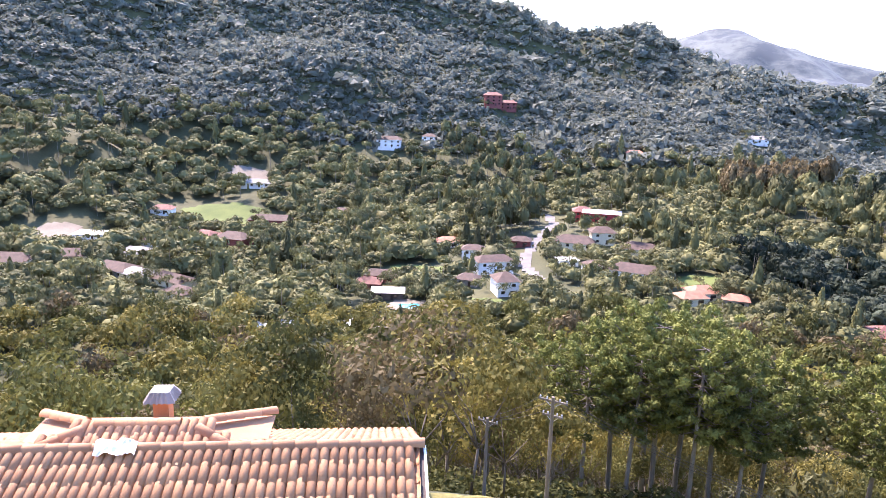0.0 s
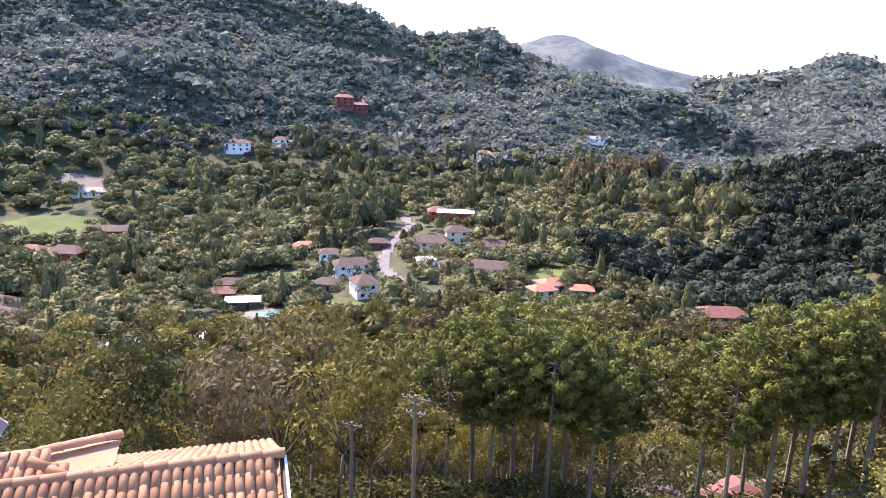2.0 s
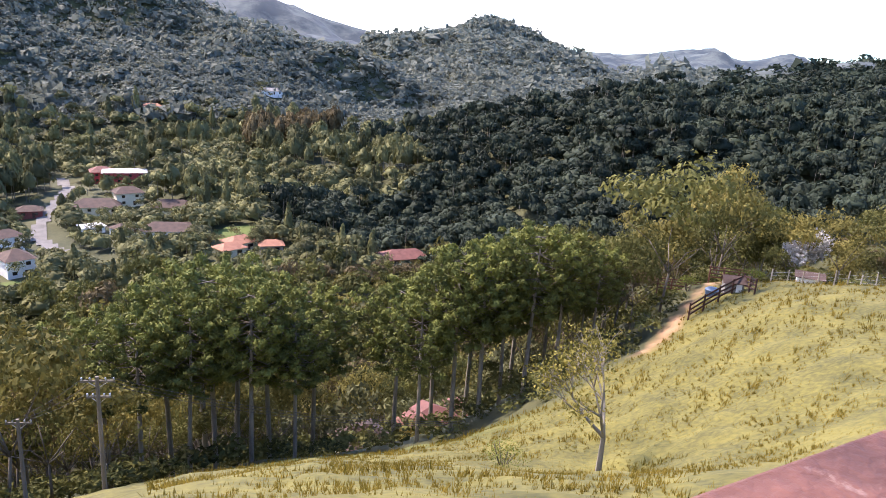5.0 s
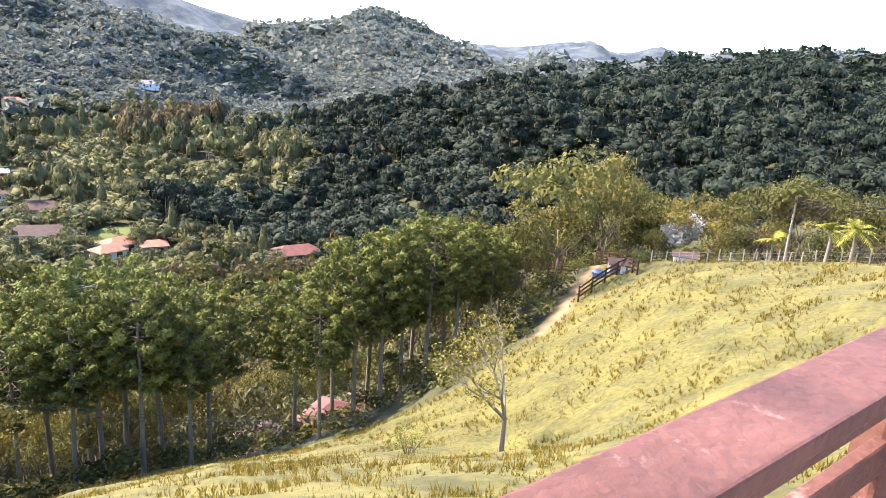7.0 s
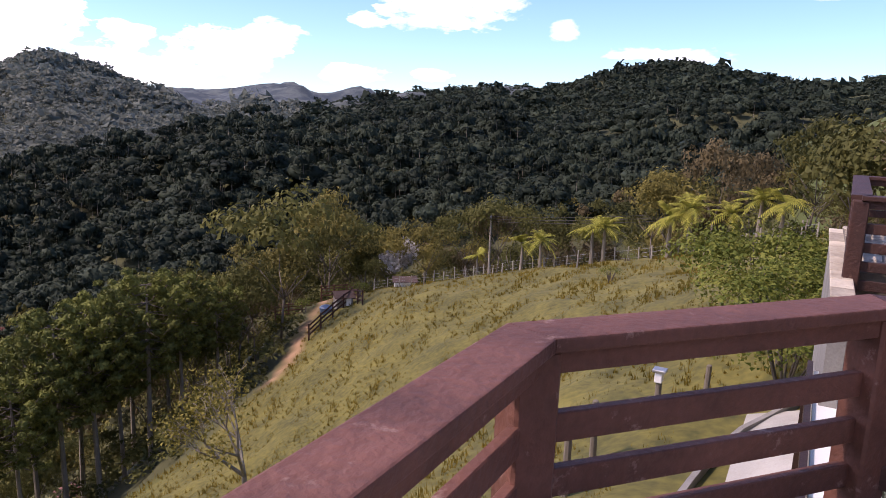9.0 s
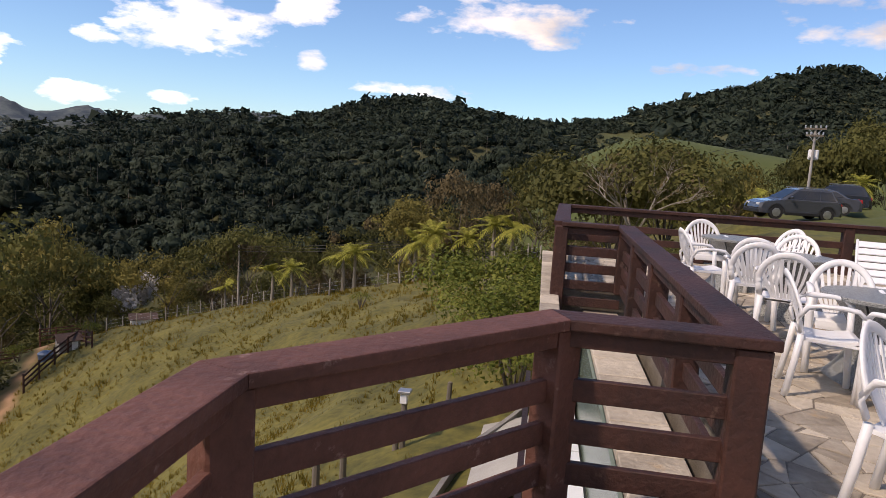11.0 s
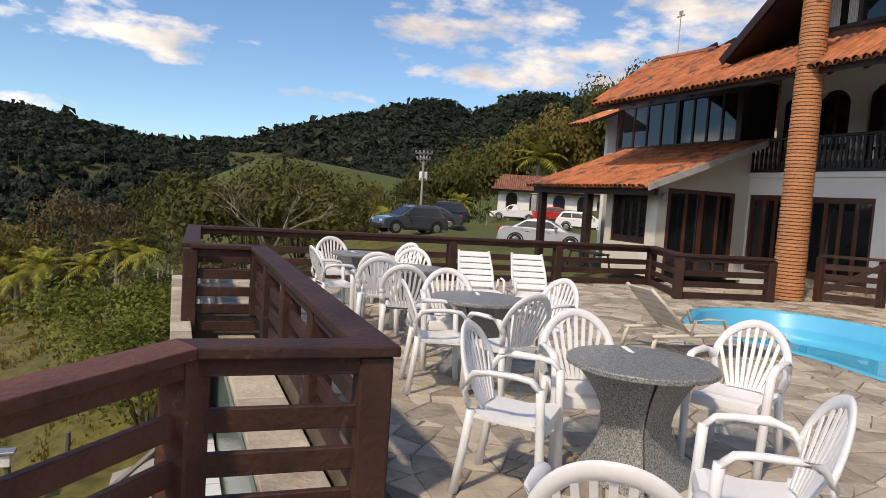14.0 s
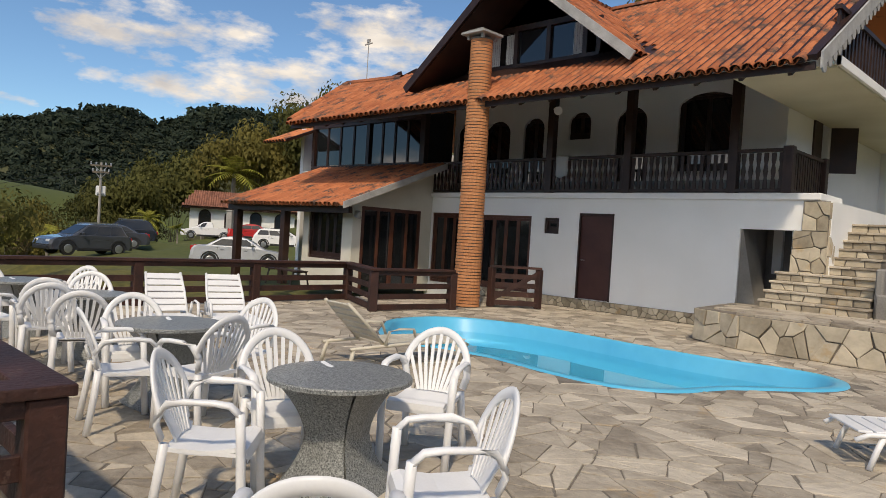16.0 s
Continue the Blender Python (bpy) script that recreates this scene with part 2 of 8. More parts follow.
def leafy(name, dark, light, island=.9, scale=.25, through_light=.25, plant=0.0):
    """Foliage: each leaf or clump has its own tone; some light passes through."""
    m = surface(name, dark, light, scale=scale, rough=.7, bump=0, fine=4, island=island)
    t = m.node_tree
    if plant:
        # every plant has a tone of its own
        mr = next(n for n in t.nodes if n.type == "MAP_RANGE")
        src = mr.inputs["Value"].links[0].from_socket
        at = t.nodes.new("ShaderNodeAttribute")
        at.attribute_name = "tone"
        k = t.nodes.new("ShaderNodeMath")
        k.operation = "MULTIPLY_ADD"
        k.inputs[1].default_value = plant
        t.links.new(at.outputs["Fac"], k.inputs[0])
        t.links.new(src, k.inputs[2])
        t.links.new(k.outputs[0], mr.inputs["Value"])
        mr.inputs["From Max"].default_value += plant * .9
        mr.inputs["From Min"].default_value += plant * .1
    bsdf = t.nodes["Principled BSDF"]
    bsdf.inputs["Specular IOR Level"].default_value = .12
    tr = t.nodes.new("ShaderNodeBsdfTranslucent")
    src = bsdf.inputs["Base Color"].links[0].from_socket
    t.links.new(src, tr.inputs["Color"])
    mx = t.nodes.new("ShaderNodeMixShader")
    mx.inputs[0].default_value = through_light
    t.links.new(bsdf.outputs[0], mx.inputs[1])
    t.links.new(tr.outputs[0], mx.inputs[2])
    t.links.new(mx.outputs[0], t.nodes["Material Output"].inputs["Surface"])
    return m


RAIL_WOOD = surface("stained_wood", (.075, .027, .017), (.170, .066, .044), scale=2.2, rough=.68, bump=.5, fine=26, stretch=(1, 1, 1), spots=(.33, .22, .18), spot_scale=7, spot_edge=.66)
# darker tone than RAIL_WOOD, for the runs beyond RB, the gate and corral
DARK_RAIL = surface("dark_rail_wood", (.022, .008, .0055), (.066, .023, .015), scale=2.5, rough=.66, bump=.5, fine=26, spots=(.15, .09, .07), spot_scale=7, spot_edge=.68)
DARK_WOOD = surface("dark_brown_wood", (.018, .007, .005), (.040, .017, .011), scale=3, rough=.5, bump=.2, fine=35)
SLATE = dict(scale=2.6, rough=.8, bump=1.0, fine=15, spots=(.42, .29, .15), spot_scale=1.5, spot_edge=.66)
STONE = surface("flagstone", (.175, .145, .108), (.64, .565, .45), piece=.62, **SLATE)
STONE_FIELD = surface("flagstone_field", (.175, .145, .108), (.64, .565, .45), island=.62, **SLATE)
MORTAR = surface("mortar", (.13, .112, .09), (.235, .205, .165), scale=4, rough=.9, bump=.4, fine=60)
WHITE_WALL = surface("white_wall", (.80, .81, .79), (.87, .875, .86), scale=.8, rough=.85, bump=.12, fine=60, spots=(.63, .62, .57), spot_scale=.5, spot_edge=.68)
CREAM_WALL = surface("cream_wall", (.60, .56, .40), (.70, .66, .50), scale=.8, rough=.85, bump=.12, fine=60)
GREY_WALL = surface("grey_render", (.16, .15, .135), (.28, .27, .25), scale=1.2, rough=.9, bump=.3, fine=50)
TILE = surface("clay_roof_tile", (.30, .080, .030), (.68, .240, .095), scale=.9, rough=.8, bump=.3, fine=30, island=1.0, piece=1.0, spots=(.10, .058, .042), spot_scale=2.2, spot_edge=.56)
PALE_TILE = surface("weathered_clay_tile", (.27, .115, .052), (.52, .290, .150), scale=1.2, rough=.8, bump=.25, fine=30, island=.7, piece=.7, spots=(.15, .085, .06), spot_scale=2.5, spot_edge=.62)
BRICK = surface("chimney_brick", (.40, .155, .062), (.62, .28, .125), scale=3, rough=.85, bump=.3, fine=40, island=.8, piece=.6)
GRANITE = surface("speckled_granite", (0.027, 0.033, 0.033), (0.375, 0.388, 0.369), scale=95, rough=.4, bump=.12, fine=210)
PLASTIC = surface("white_plastic", (.74, .75, .75), (.82, .83, .83), scale=3, rough=.38, bump=.03, fine=60)
GLASS = glass_pane("dark_window_glass", (.012, .014, .016))
# near-black for the shade of unlit rooms, and for the bench's iron legs
BLACK = surface("room_shade_iron_black", (.008, .007, .006), (.016, .014, .012), scale=2, rough=.8, bump=0)

# ---- lie of the land: ridge crests (x, y, z in metres) ----
RIDGE_NORTH = [(-846, 308, 177), (-636, 636, 168), (-450, 779, 154), (-233, 869, 122), (-74, 897, 98), (-24, 900, 74), (20, 900, 65), (72, 897, 69), (108, 893, 68), (135, 890, 58), (198, 878, 35), (266, 860, 13), (334, 836, -3), (409, 802, -30)]
RIDGE_SPUR = [(-494, 263, 16), (-429, 360, 4), (-375, 416, -10), (-297, 475, -38), (-210, 519, -57), (-135, 543, -72)]
RIDGE_BALD = [(174, 1992, 89), (316, 1975, 131), (392, 1961, 163), (460, 1946, 170), (528, 1929, 138), (664, 1886, 96), (769, 1846, 71), (867, 1802, 57), (1000, 1732, 30)]
RIDGE_ROCK = [(466, 1214, -3), (529, 1188, 24), (574, 1166, 36), (626, 1139, 49), (654, 1124, 63), (691, 1101, 81), (731, 1075, 72), (777, 1042, 49), (815, 1013, 22), (853, 981, 4), (919, 919, -32)]
RIDGE_FAR = [(1957, 2902, 38), (2155, 2758, 57), (2342, 2601, 87), (2580, 2365, 124), (2649, 2287, 130), (2788, 2116, 81), (2881, 1987, 112), (2975, 1844, 81), (3146, 1534, 38)]
RIDGE_WOOD = [(171, 384, -46), (202, 368, -40), (223, 356, -31), (247, 340, -21), (276, 317, -12), (307, 286, -4), (326, 264, -9), (342, 243, -7), (357, 221, -1), (375, 189, 5), (383, 171, 4), (392, 152, -9), (402, 123, -20), (412, 80, -26)]
RIDGE_MID = [(1198, 903, 17), (1244, 839, 28), (1299, 750, 46), (1339, 676, 62), (1369, 612, 59), (1397, 547, 62), (1427, 464, 54)]
RIDGE_EAST = [(809, 395, 9), (822, 366, 20), (840, 323, 35), (851, 293, 44), (867, 241, 63), (884, 169, 74), (888, 144, 76), (894, 105, 65), (898, 55, 57), (900, 0, 46), (899, -47, 36), (893, -110, 25)]
RIDGE_PASTURE = [(298, 31, -14), (299, 21, -10), (300, 10, -5), (300, -14, 4), (298, -32, 13), (295, -52, 14), (288, -83, 10), (278, -112, 6)]
RIDGE_TWIN = [(900, 16, 36), (899, -46, 53), (896, -89, 61), (889, -138, 74), (885, -166, 80), (876, -207, 95), (862, -260, 109), (851, -292, 120), (842, -317, 122), (827, -355, 107), (812, -387, 125), (802, -409, 136), (782, -446, 133), (758, -485, 131), (669, -602, 144), (450, -779, 160), (78, -897, 177), (-380, -816, 177)]
RIDGE_WEST = [(-450, -536, 150), (-634, -296, 163), (-700, 0, 150), (-658, 239, 125)]
# grassy low hill; the dark wood over it is added for its cloud-shaded tone
RIDGE_LOW = [(512, 200, -10), (524, 157, -7), (537, 107, 8), (546, 59, 15), (550, 11, 11), (549, -28, 3)]
# crest, half width, wander of the surface, height of the trees that stand on the crest
RIDGES = [(RIDGE_NORTH, 480, 30, 8), (RIDGE_SPUR, 230, 12, 6), (RIDGE_BALD, 900, 20, 8), (RIDGE_ROCK, 560, 28, 10), (RIDGE_FAR, 1300, 40, 18), (RIDGE_WOOD, 270, 6, 9),
          (RIDGE_MID, 600, 15, 8), (RIDGE_EAST, 420, 10, 7), (RIDGE_LOW, 160, 5, 1), (RIDGE_PASTURE, 190, 3, 0), (RIDGE_TWIN, 600, 26, 5), (RIDGE_WEST, 420, 12, 0)]

# spot heights of the home hillside (x, y, z)
SPOTS = [(0, 0, -.6), (6, -3, -.6), (13, -2, -.6), (0, -8, -.6), (14, -14, -.5), (4, 3, -3.0), (9, 2, -3.9), (14, 1.0, -4.4), (11, .4, -4.2), (8, .8, -3.9), (13.6, -.2, -4.2), (15.6, -.5, -4.2), (16.4, -2.4, -2.3), (17.6, -4.2, -1.5), (5, .8, -2.6), (16, 3.2, -5.3), (12, 3.5, -5.0), (-6, 6, -3.2), (2, 8, -4.6), (-5, 16, -8.5),
         (10, 8, -6.6), (21, 20.5, -16.4), (9, 24, -14.5), (14, 53, -32.5), (27, 45, -30), (37, 40, -22.5), (43, 40, -21.5), (-10, 40, -24), (60, 46, -19.2), (60, 50, -20.3),
         (65, 38, -17.1), (62.6, 26, -13.5), (60.4, 18, -11.4), (58, 10, -9.2), (54.5, 3.5, -7.0), (55, 31, -14.6), (50, 18, -10.9), (47, 8, -8.3), (74, 27, -18.5), (70, 10, -13), (78, 44, -23), (30, 3, -5.0), (40, 14, -9.5), (48, 30, -14.2), (26, -5, -.9), (38, -13, -.5), (48, -17, -.3),
         (60, -28, -.3), (46, -30, -.3), (32, -18.5, -.62), (70, -36, -.2), (44, -44, .6), (60, -5, -6), (22, -22, -.2), (4, -18, 1.6), (-8, -16, 1.5), (30, -60, 12), (70, -60, 9), (0, -50, 12),
         (75, 66, -30), (90, 50, -34), (95, 15, -30), (90, -12, -14), (45, 75, -52), (15, 95, -58), (-30, 80, -50), (-60, 30, -40), (-40, -20, -4)]


def crest_height(px, py, crest):
    """Height of the nearest crest point, and the distance to it."""
    best, high = np.full(px.shape, 1e9), np.zeros(px.shape)
    for (ax, ay, az), (bx, by, bz) in zip(crest, crest[1:]):
        dx, dy = bx - ax, by - ay
        k = np.clip(((px - ax) * dx + (py - ay) * dy) / (dx * dx + dy * dy), 0, 1)
        d = np.hypot(px - ax - k * dx, py - ay - k * dy)
        near = d < best
        best, high = np.where(near, d, best), np.where(near, az + k * (bz - az), high)
    return high, best


def ripple(px, py, size, seed):
    """A cheap smooth wander between -1 and 1."""
    g = np.random.RandomState(seed)
    out = np.zeros(px.shape)
    for k in range(6):
        a, ph, s = g.uniform(0, 6.28), g.uniform(0, 6.28), size * g.uniform(.6, 1.6)
        out += np.sin((px * math.cos(a) + py * math.sin(a)) * 6.28 / s + ph + 1.3 * np.sin((px * math.sin(a) - py * math.cos(a)) * 3.1 / s))
    return out / 3.2


def spot_weights():
    s = np.array(SPOTS, float)
    d = np.hypot(s[:, None, 0] - s[None, :, 0], s[:, None, 1] - s[None, :, 1])
    n = len(s)
    a = np.zeros((n + 3, n + 3))
    a[:n, :n] = d + np.eye(n) * -0.3
    a[:n, n], a[:n, n + 1], a[:n, n + 2] = 1, s[:, 0], s[:, 1]
    a[n:, :n] = a[:n, n:].T
    return np.linalg.solve(a, np.append(s[:, 2], [0, 0, 0]))


SPOT_W = spot_weights()


def land(px, py):
    """Height of the ground."""
    px, py = np.asarray(px, float), np.asarray(py, float)
    rr = np.hypot(px, py)
    east = np.clip((px - py * .45 + 40) / 260, 0, 1)
    foot = -86 + 4 * ripple(px, py, 260, 3) + np.clip(rr - 420, 0, 900) * .02 + 42 * east * east * (3 - 2 * east)
    far = foot
    for k, (crest, width, rough, trees) in enumerate(RIDGES):
        high, d = crest_height(px, py, crest)
        high = high - trees
        g = np.clip(1 - d / width, 0, 1)
        g = np.where(g > .85, .85 + .15 * np.sin((g - .85) / .15 * 1.5708) * .97, g)
        g = g * g * (3 - 2 * g) * .45 + g * .55
        h = foot + (high - foot) * g + rough * ripple(px, py, width * .5, 11 + k) * g * np.clip(d / width * 5, 0, 1)
        m = np.clip((h - far) / 24 + .5, 0, 1)
        far = np.where(h - far > 12, h, np.where(far - h > 12, far, far + (h - far) * m + 12 * m * (1 - m)))
    s = np.array(SPOTS, float)
    near = np.full(px.shape, SPOT_W[-3]) + SPOT_W[-2] * px + SPOT_W[-1] * py
    for (sx, sy, _), w in zip(SPOTS, SPOT_W):
        near = near + w * np.hypot(px - sx, py - sy)
    k = np.clip((rr - 88) / 70, 0, 1)
    k = k * k * (3 - 2 * k)
    near = np.clip(near, -75, 40)
    return near * (1 - k) + far * k

# ---- ground: one sheet out to the horizon ----


def ground_material():
    """Forest floor, pasture and lawn, chosen by where the land lies."""
    m = surface("ground_cover", (.030, .036, .012), (.075, .075, .028), scale=.05, rough=.95, bump=.5, fine=.8)
    t = m.node_tree
    bsdf = t.nodes["Principled BSDF"]
    floor = bsdf.inputs["Base Color"].links[0].from_socket
    at = t.nodes.new("ShaderNodeAttribute")
    at.attribute_name = "pasture"
    n1, n2 = t.nodes.new("ShaderNodeTexNoise"), t.nodes.new("ShaderNodeTexNoise")
    co = t.nodes.new("ShaderNodeTexCoord")
    n1.inputs["Scale"].default_value, n1.inputs["Detail"].default_value = .35, 6
    n2.inputs["Scale"].default_value, n2.inputs["Detail"].default_value = 3.4, 8
    for n in (n1, n2):
        t.links.new(co.outputs["Object"], n.inputs["Vector"])
    ad = t.nodes.new("ShaderNodeMath")
    ad.operation = "ADD"
    t.links.new(n1.outputs["Fac"], ad.inputs[0])
    t.links.new(n2.outputs["Fac"], ad.inputs[1])
    ramp = t.nodes.new("ShaderNodeValToRGB")
    mr = t.nodes.new("ShaderNodeMapRange")
    mr.inputs["From Min"].default_value, mr.inputs["From Max"].default_value = .72, 1.28
    t.links.new(ad.outputs[0], mr.inputs["Value"])
    t.links.new(mr.outputs[0], ramp.inputs["Fac"])
    ramp.color_ramp.elements[0].position, ramp.color_ramp.elements[0].color = 0, (.050, .049, .008, 1)
    ramp.color_ramp.elements[1].position, ramp.color_ramp.elements[1].color = 1, (.158, .136, .026, 1)
    lush = t.nodes.new("ShaderNodeAttribute")
    lush.attribute_name = "lush"
    gx = t.nodes.new("ShaderNodeMix")
    gx.data_type = "RGBA"
    t.links.new(lush.outputs["Fac"], gx.inputs["Factor"])
    t.links.new(ramp.outputs["Color"], gx.inputs["A"])
    gx.inputs["B"].default_value = (.060, .084, .018, 1)
    dirt = t.nodes.new("ShaderNodeAttribute")
    dirt.attribute_name = "dirt"
    dx = t.nodes.new("ShaderNodeMix")
    dx.data_type = "RGBA"
    t.links.new(dirt.outputs["Fac"], dx.inputs["Factor"])
    t.links.new(gx.outputs["Result"], dx.inputs["A"])
    dx.inputs["B"].default_value = (.36, .21, .12, 1)
    x = t.nodes.new("ShaderNodeMix")
    x.data_type = "RGBA"
    t.links.new(at.outputs["Fac"], x.inputs["Factor"])
    t.links.new(floor, x.inputs["A"])
    t.links.new(dx.outputs["Result"], x.inputs["B"])
    # bald grassy heights far off, streaked with dark woods; blue paints in haze
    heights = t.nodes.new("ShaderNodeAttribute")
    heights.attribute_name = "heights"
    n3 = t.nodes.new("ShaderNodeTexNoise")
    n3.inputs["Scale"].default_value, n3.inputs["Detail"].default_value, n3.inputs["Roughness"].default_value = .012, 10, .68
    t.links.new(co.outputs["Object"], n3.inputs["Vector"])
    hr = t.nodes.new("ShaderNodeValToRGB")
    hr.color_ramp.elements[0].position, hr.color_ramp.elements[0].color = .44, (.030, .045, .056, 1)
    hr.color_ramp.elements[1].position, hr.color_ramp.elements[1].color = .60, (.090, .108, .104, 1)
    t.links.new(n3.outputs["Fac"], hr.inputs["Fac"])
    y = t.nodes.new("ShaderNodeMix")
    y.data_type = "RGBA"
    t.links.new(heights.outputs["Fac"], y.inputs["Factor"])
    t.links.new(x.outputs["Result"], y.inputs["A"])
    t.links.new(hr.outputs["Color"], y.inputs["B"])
    t.links.new(y.outputs["Result"], bsdf.inputs["Base Color"])
    return m


def soft_step(v, a, b):
    k = np.clip((v - a) / (b - a), 0, 1)
    return k * k * (3 - 2 * k)


def line_near(px, py, pts, wide):
    """1 on a polyline, 0 further off than wide."""
    best = np.full(px.shape, 1e9)
    for (ax, ay), (bx, by) in zip(pts, pts[1:]):
        k = np.clip(((px - ax) * (bx - ax) + (py - ay) * (by - ay)) / ((bx - ax) ** 2 + (by - ay) ** 2), 0, 1)
        best = np.minimum(best, np.hypot(px - ax - k * (bx - ax), py - ay - k * (by - ay)))
    return 1 - soft_step(best, wide * .5, wide)


def bald_hill(px, py, rr, az):
    """Open grass in the saddle of the twin hills."""
    patches = (ripple(px, py, 60, 31) > .15) & (az > 91) & (az < 97.5) & (rr > 700) & (rr < 1000)
    return patches * 1.0


def pasture_mask(px, py):
    """Open grass of the home hillside, the lawn and the far pastures."""
    rr, az = np.hypot(px, py), np.degrees(np.arctan2(px, py))
    edge = np.interp(az, [-60, -20, 10, 20, 28, 36, 41, 47, 52, 56, 62, 70, 80, 86, 92, 100, 112, 130], [9, 20, 50, 52, 54, 50, 48, 56, 79, 80, 76, 68, 62, 58, 48, 62, 85, 70])
    home = 1 - soft_step(rr, edge - 1.5, edge + 1.5)
    high, d = crest_height(px, py, RIDGE_PASTURE)
    far = soft_step(-d, -130, -100) * soft_step(az, 86, 90)
    return np.maximum(np.maximum(home, far), .40 * bald_hill(px, py, rr, az) * (rr > 650))


FOOTPATH = [(61.5, 48), (58.5, 47.6), (55.7, 46.6), (51, 44), (46, 40.8), (41, 38.5)]


def build_ground():
    rings = [0]
    while rings[-1] < 4300:
        rings.append(rings[-1] + max(.9, rings[-1] * .022))
    rings = np.array(rings[1:])
    turns = np.radians(np.arange(0, 360, .75))
    rr, aa = np.meshgrid(rings, turns, indexing="ij")
    px, py = rr * np.sin(aa), rr * np.cos(aa)
    pz = land(px, py)
    # tussocks and cattle steps on the pasture
    mask = pasture_mask(px, py)
    pz = pz + mask * soft_step(rr, 3, 12) * (rr < 120) * .07 * np.sin(pz * 7.0 + 2.2 * ripple(px, py, 9, 25))
    pz = pz + mask * soft_step(rr, 3, 12) * (.10 * ripple(px, py, 3.1, 21) + .16 * ripple(px, py, 7, 22))
    pz = pz + soft_step(rr, 1100, 1500) * (14 * ripple(px, py, 210, 23) + 7 * ripple(px, py, 90, 24)) * soft_step(crest_height(px, py, RIDGE_BALD)[1], 20, 160) * soft_step(crest_height(px, py, RIDGE_FAR)[1], 20, 160)
    # the ground is dug out under the patio and the house
    dug = (px > -9.5) & (px < 13.7) & (py > -14.9) & (py < 1.0 - np.clip(px - 1.5, 0, 1.6)) & ~((px > 3.0) & (py > -1.4) & (px < 9.2))
    pz = np.where(dug, np.minimum(pz, -1.7), pz)
    pz = np.where((px > 3.9) & (px < 23) & (py < -14.6) & (py > -25), np.minimum(pz, -.15), pz)
    n, k = rr.shape
    idx = np.arange(n * k).reshape(n, k)
    nxt = np.roll(idx, -1, axis=1)
    faces = np.stack([idx[:-1], idx[1:], nxt[1:], nxt[:-1]], -1).reshape(-1, 4)[:, ::-1]
    verts = np.stack([px, py, pz], -1).reshape(-1, 3)
    ob = raw("ground", verts, faces, ground_material(), smooth=True)
    me = ob.data
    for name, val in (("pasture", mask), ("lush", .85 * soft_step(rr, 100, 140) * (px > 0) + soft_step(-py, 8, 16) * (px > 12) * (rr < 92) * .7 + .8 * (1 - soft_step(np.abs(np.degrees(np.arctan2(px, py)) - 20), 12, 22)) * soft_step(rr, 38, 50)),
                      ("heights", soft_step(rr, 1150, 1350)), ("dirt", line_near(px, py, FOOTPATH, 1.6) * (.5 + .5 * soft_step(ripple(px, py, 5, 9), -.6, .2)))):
        at = me.attributes.new(name, "FLOAT", "POINT")
        at.data.foreach_set("value", np.clip(val, 0, 1).astype(np.float32).ravel())
    tagged(ob, "forested valley and hillside with yellow-green pasture", "ground", kind="structure")


build_ground()


RAIL_TOP = .88


def rail_run(name, a, b, label, posts, boards=3, before=None, after=None, low=0.0, thick=.17, wood=DARK_RAIL):
    """A board railing from a to b: posts at the given fractions, top plank, beam under it, boards."""
    t = thing(name, label, "railing", group="board railings of the patio")
    a, b = Vector((*a, 0)), Vector((*b, 0))
    for f in posts:
        p = a.lerp(b, f)
        ang = math.atan2(b.y - a.y, b.x - a.x)
        bm = bmesh.new()
        box(bm, (-thick / 2, -thick / 2, low), (thick / 2, thick / 2, RAIL_TOP - .055), .012)
        bmesh.ops.transform(bm, matrix=Matrix.Translation(p) @ Matrix.Rotation(ang, 4, "Z"), verts=bm.verts)
        part("post", bm, wood, t)
    z = RAIL_TOP
    bm = bmesh.new()
    # the plank is mitred against its neighbours
    d = (b - a).normalized()
    side = Vector((-d.y, d.x, 0)) * .1075
    ends = []
    for p, other, sg in ((a, before, -1), (b, after, 1)):
        skew = 0.0
        if other is not None:
            e = (Vector((*other, 0)) - p).normalized() * sg
            turn = math.atan2(d.x * e.y - d.y * e.x, d.dot(e))
            skew = math.tan(turn / 2) * .1075
        ends.append((p + side - d * skew - d * sg * .0015, p - side + d * skew - d * sg * .0015))
    (al, ar), (bl, br) = ends
    prism(bm, [(p.x, p.y) for p in (ar, br, bl, al)], z - .055, z)
    bmesh.ops.bevel(bm, geom=[e for e in bm.edges if abs(e.verts[0].co.z - e.verts[1].co.z) < 1e-5 and abs((e.verts[0].co - e.verts[1].co).normalized().dot(d)) > .95], offset=.009, segments=2, affect="EDGES", profile=.6)
    part("top_plank", bm, wood, t, "worn plank with flaking stain")
    bm = bmesh.new()
    beam(bm, a + Vector((0, 0, z - .1)), b + Vector((0, 0, z - .1)), .13, .088, bevel=.005)
    part("beam", bm, wood, t)
    for k in range(boards):
        h = z - .37 - .216 * k
        bm = bmesh.new()
        beam(bm, a + Vector((0, 0, h)), b + Vector((0, 0, h)), .045, .115, bevel=.005)
        part("board", bm, wood, t)
    return t


def fractions(length, step=1.45):
    n = max(1, round(length / step))
    return [k / n for k in range(n + 1)]


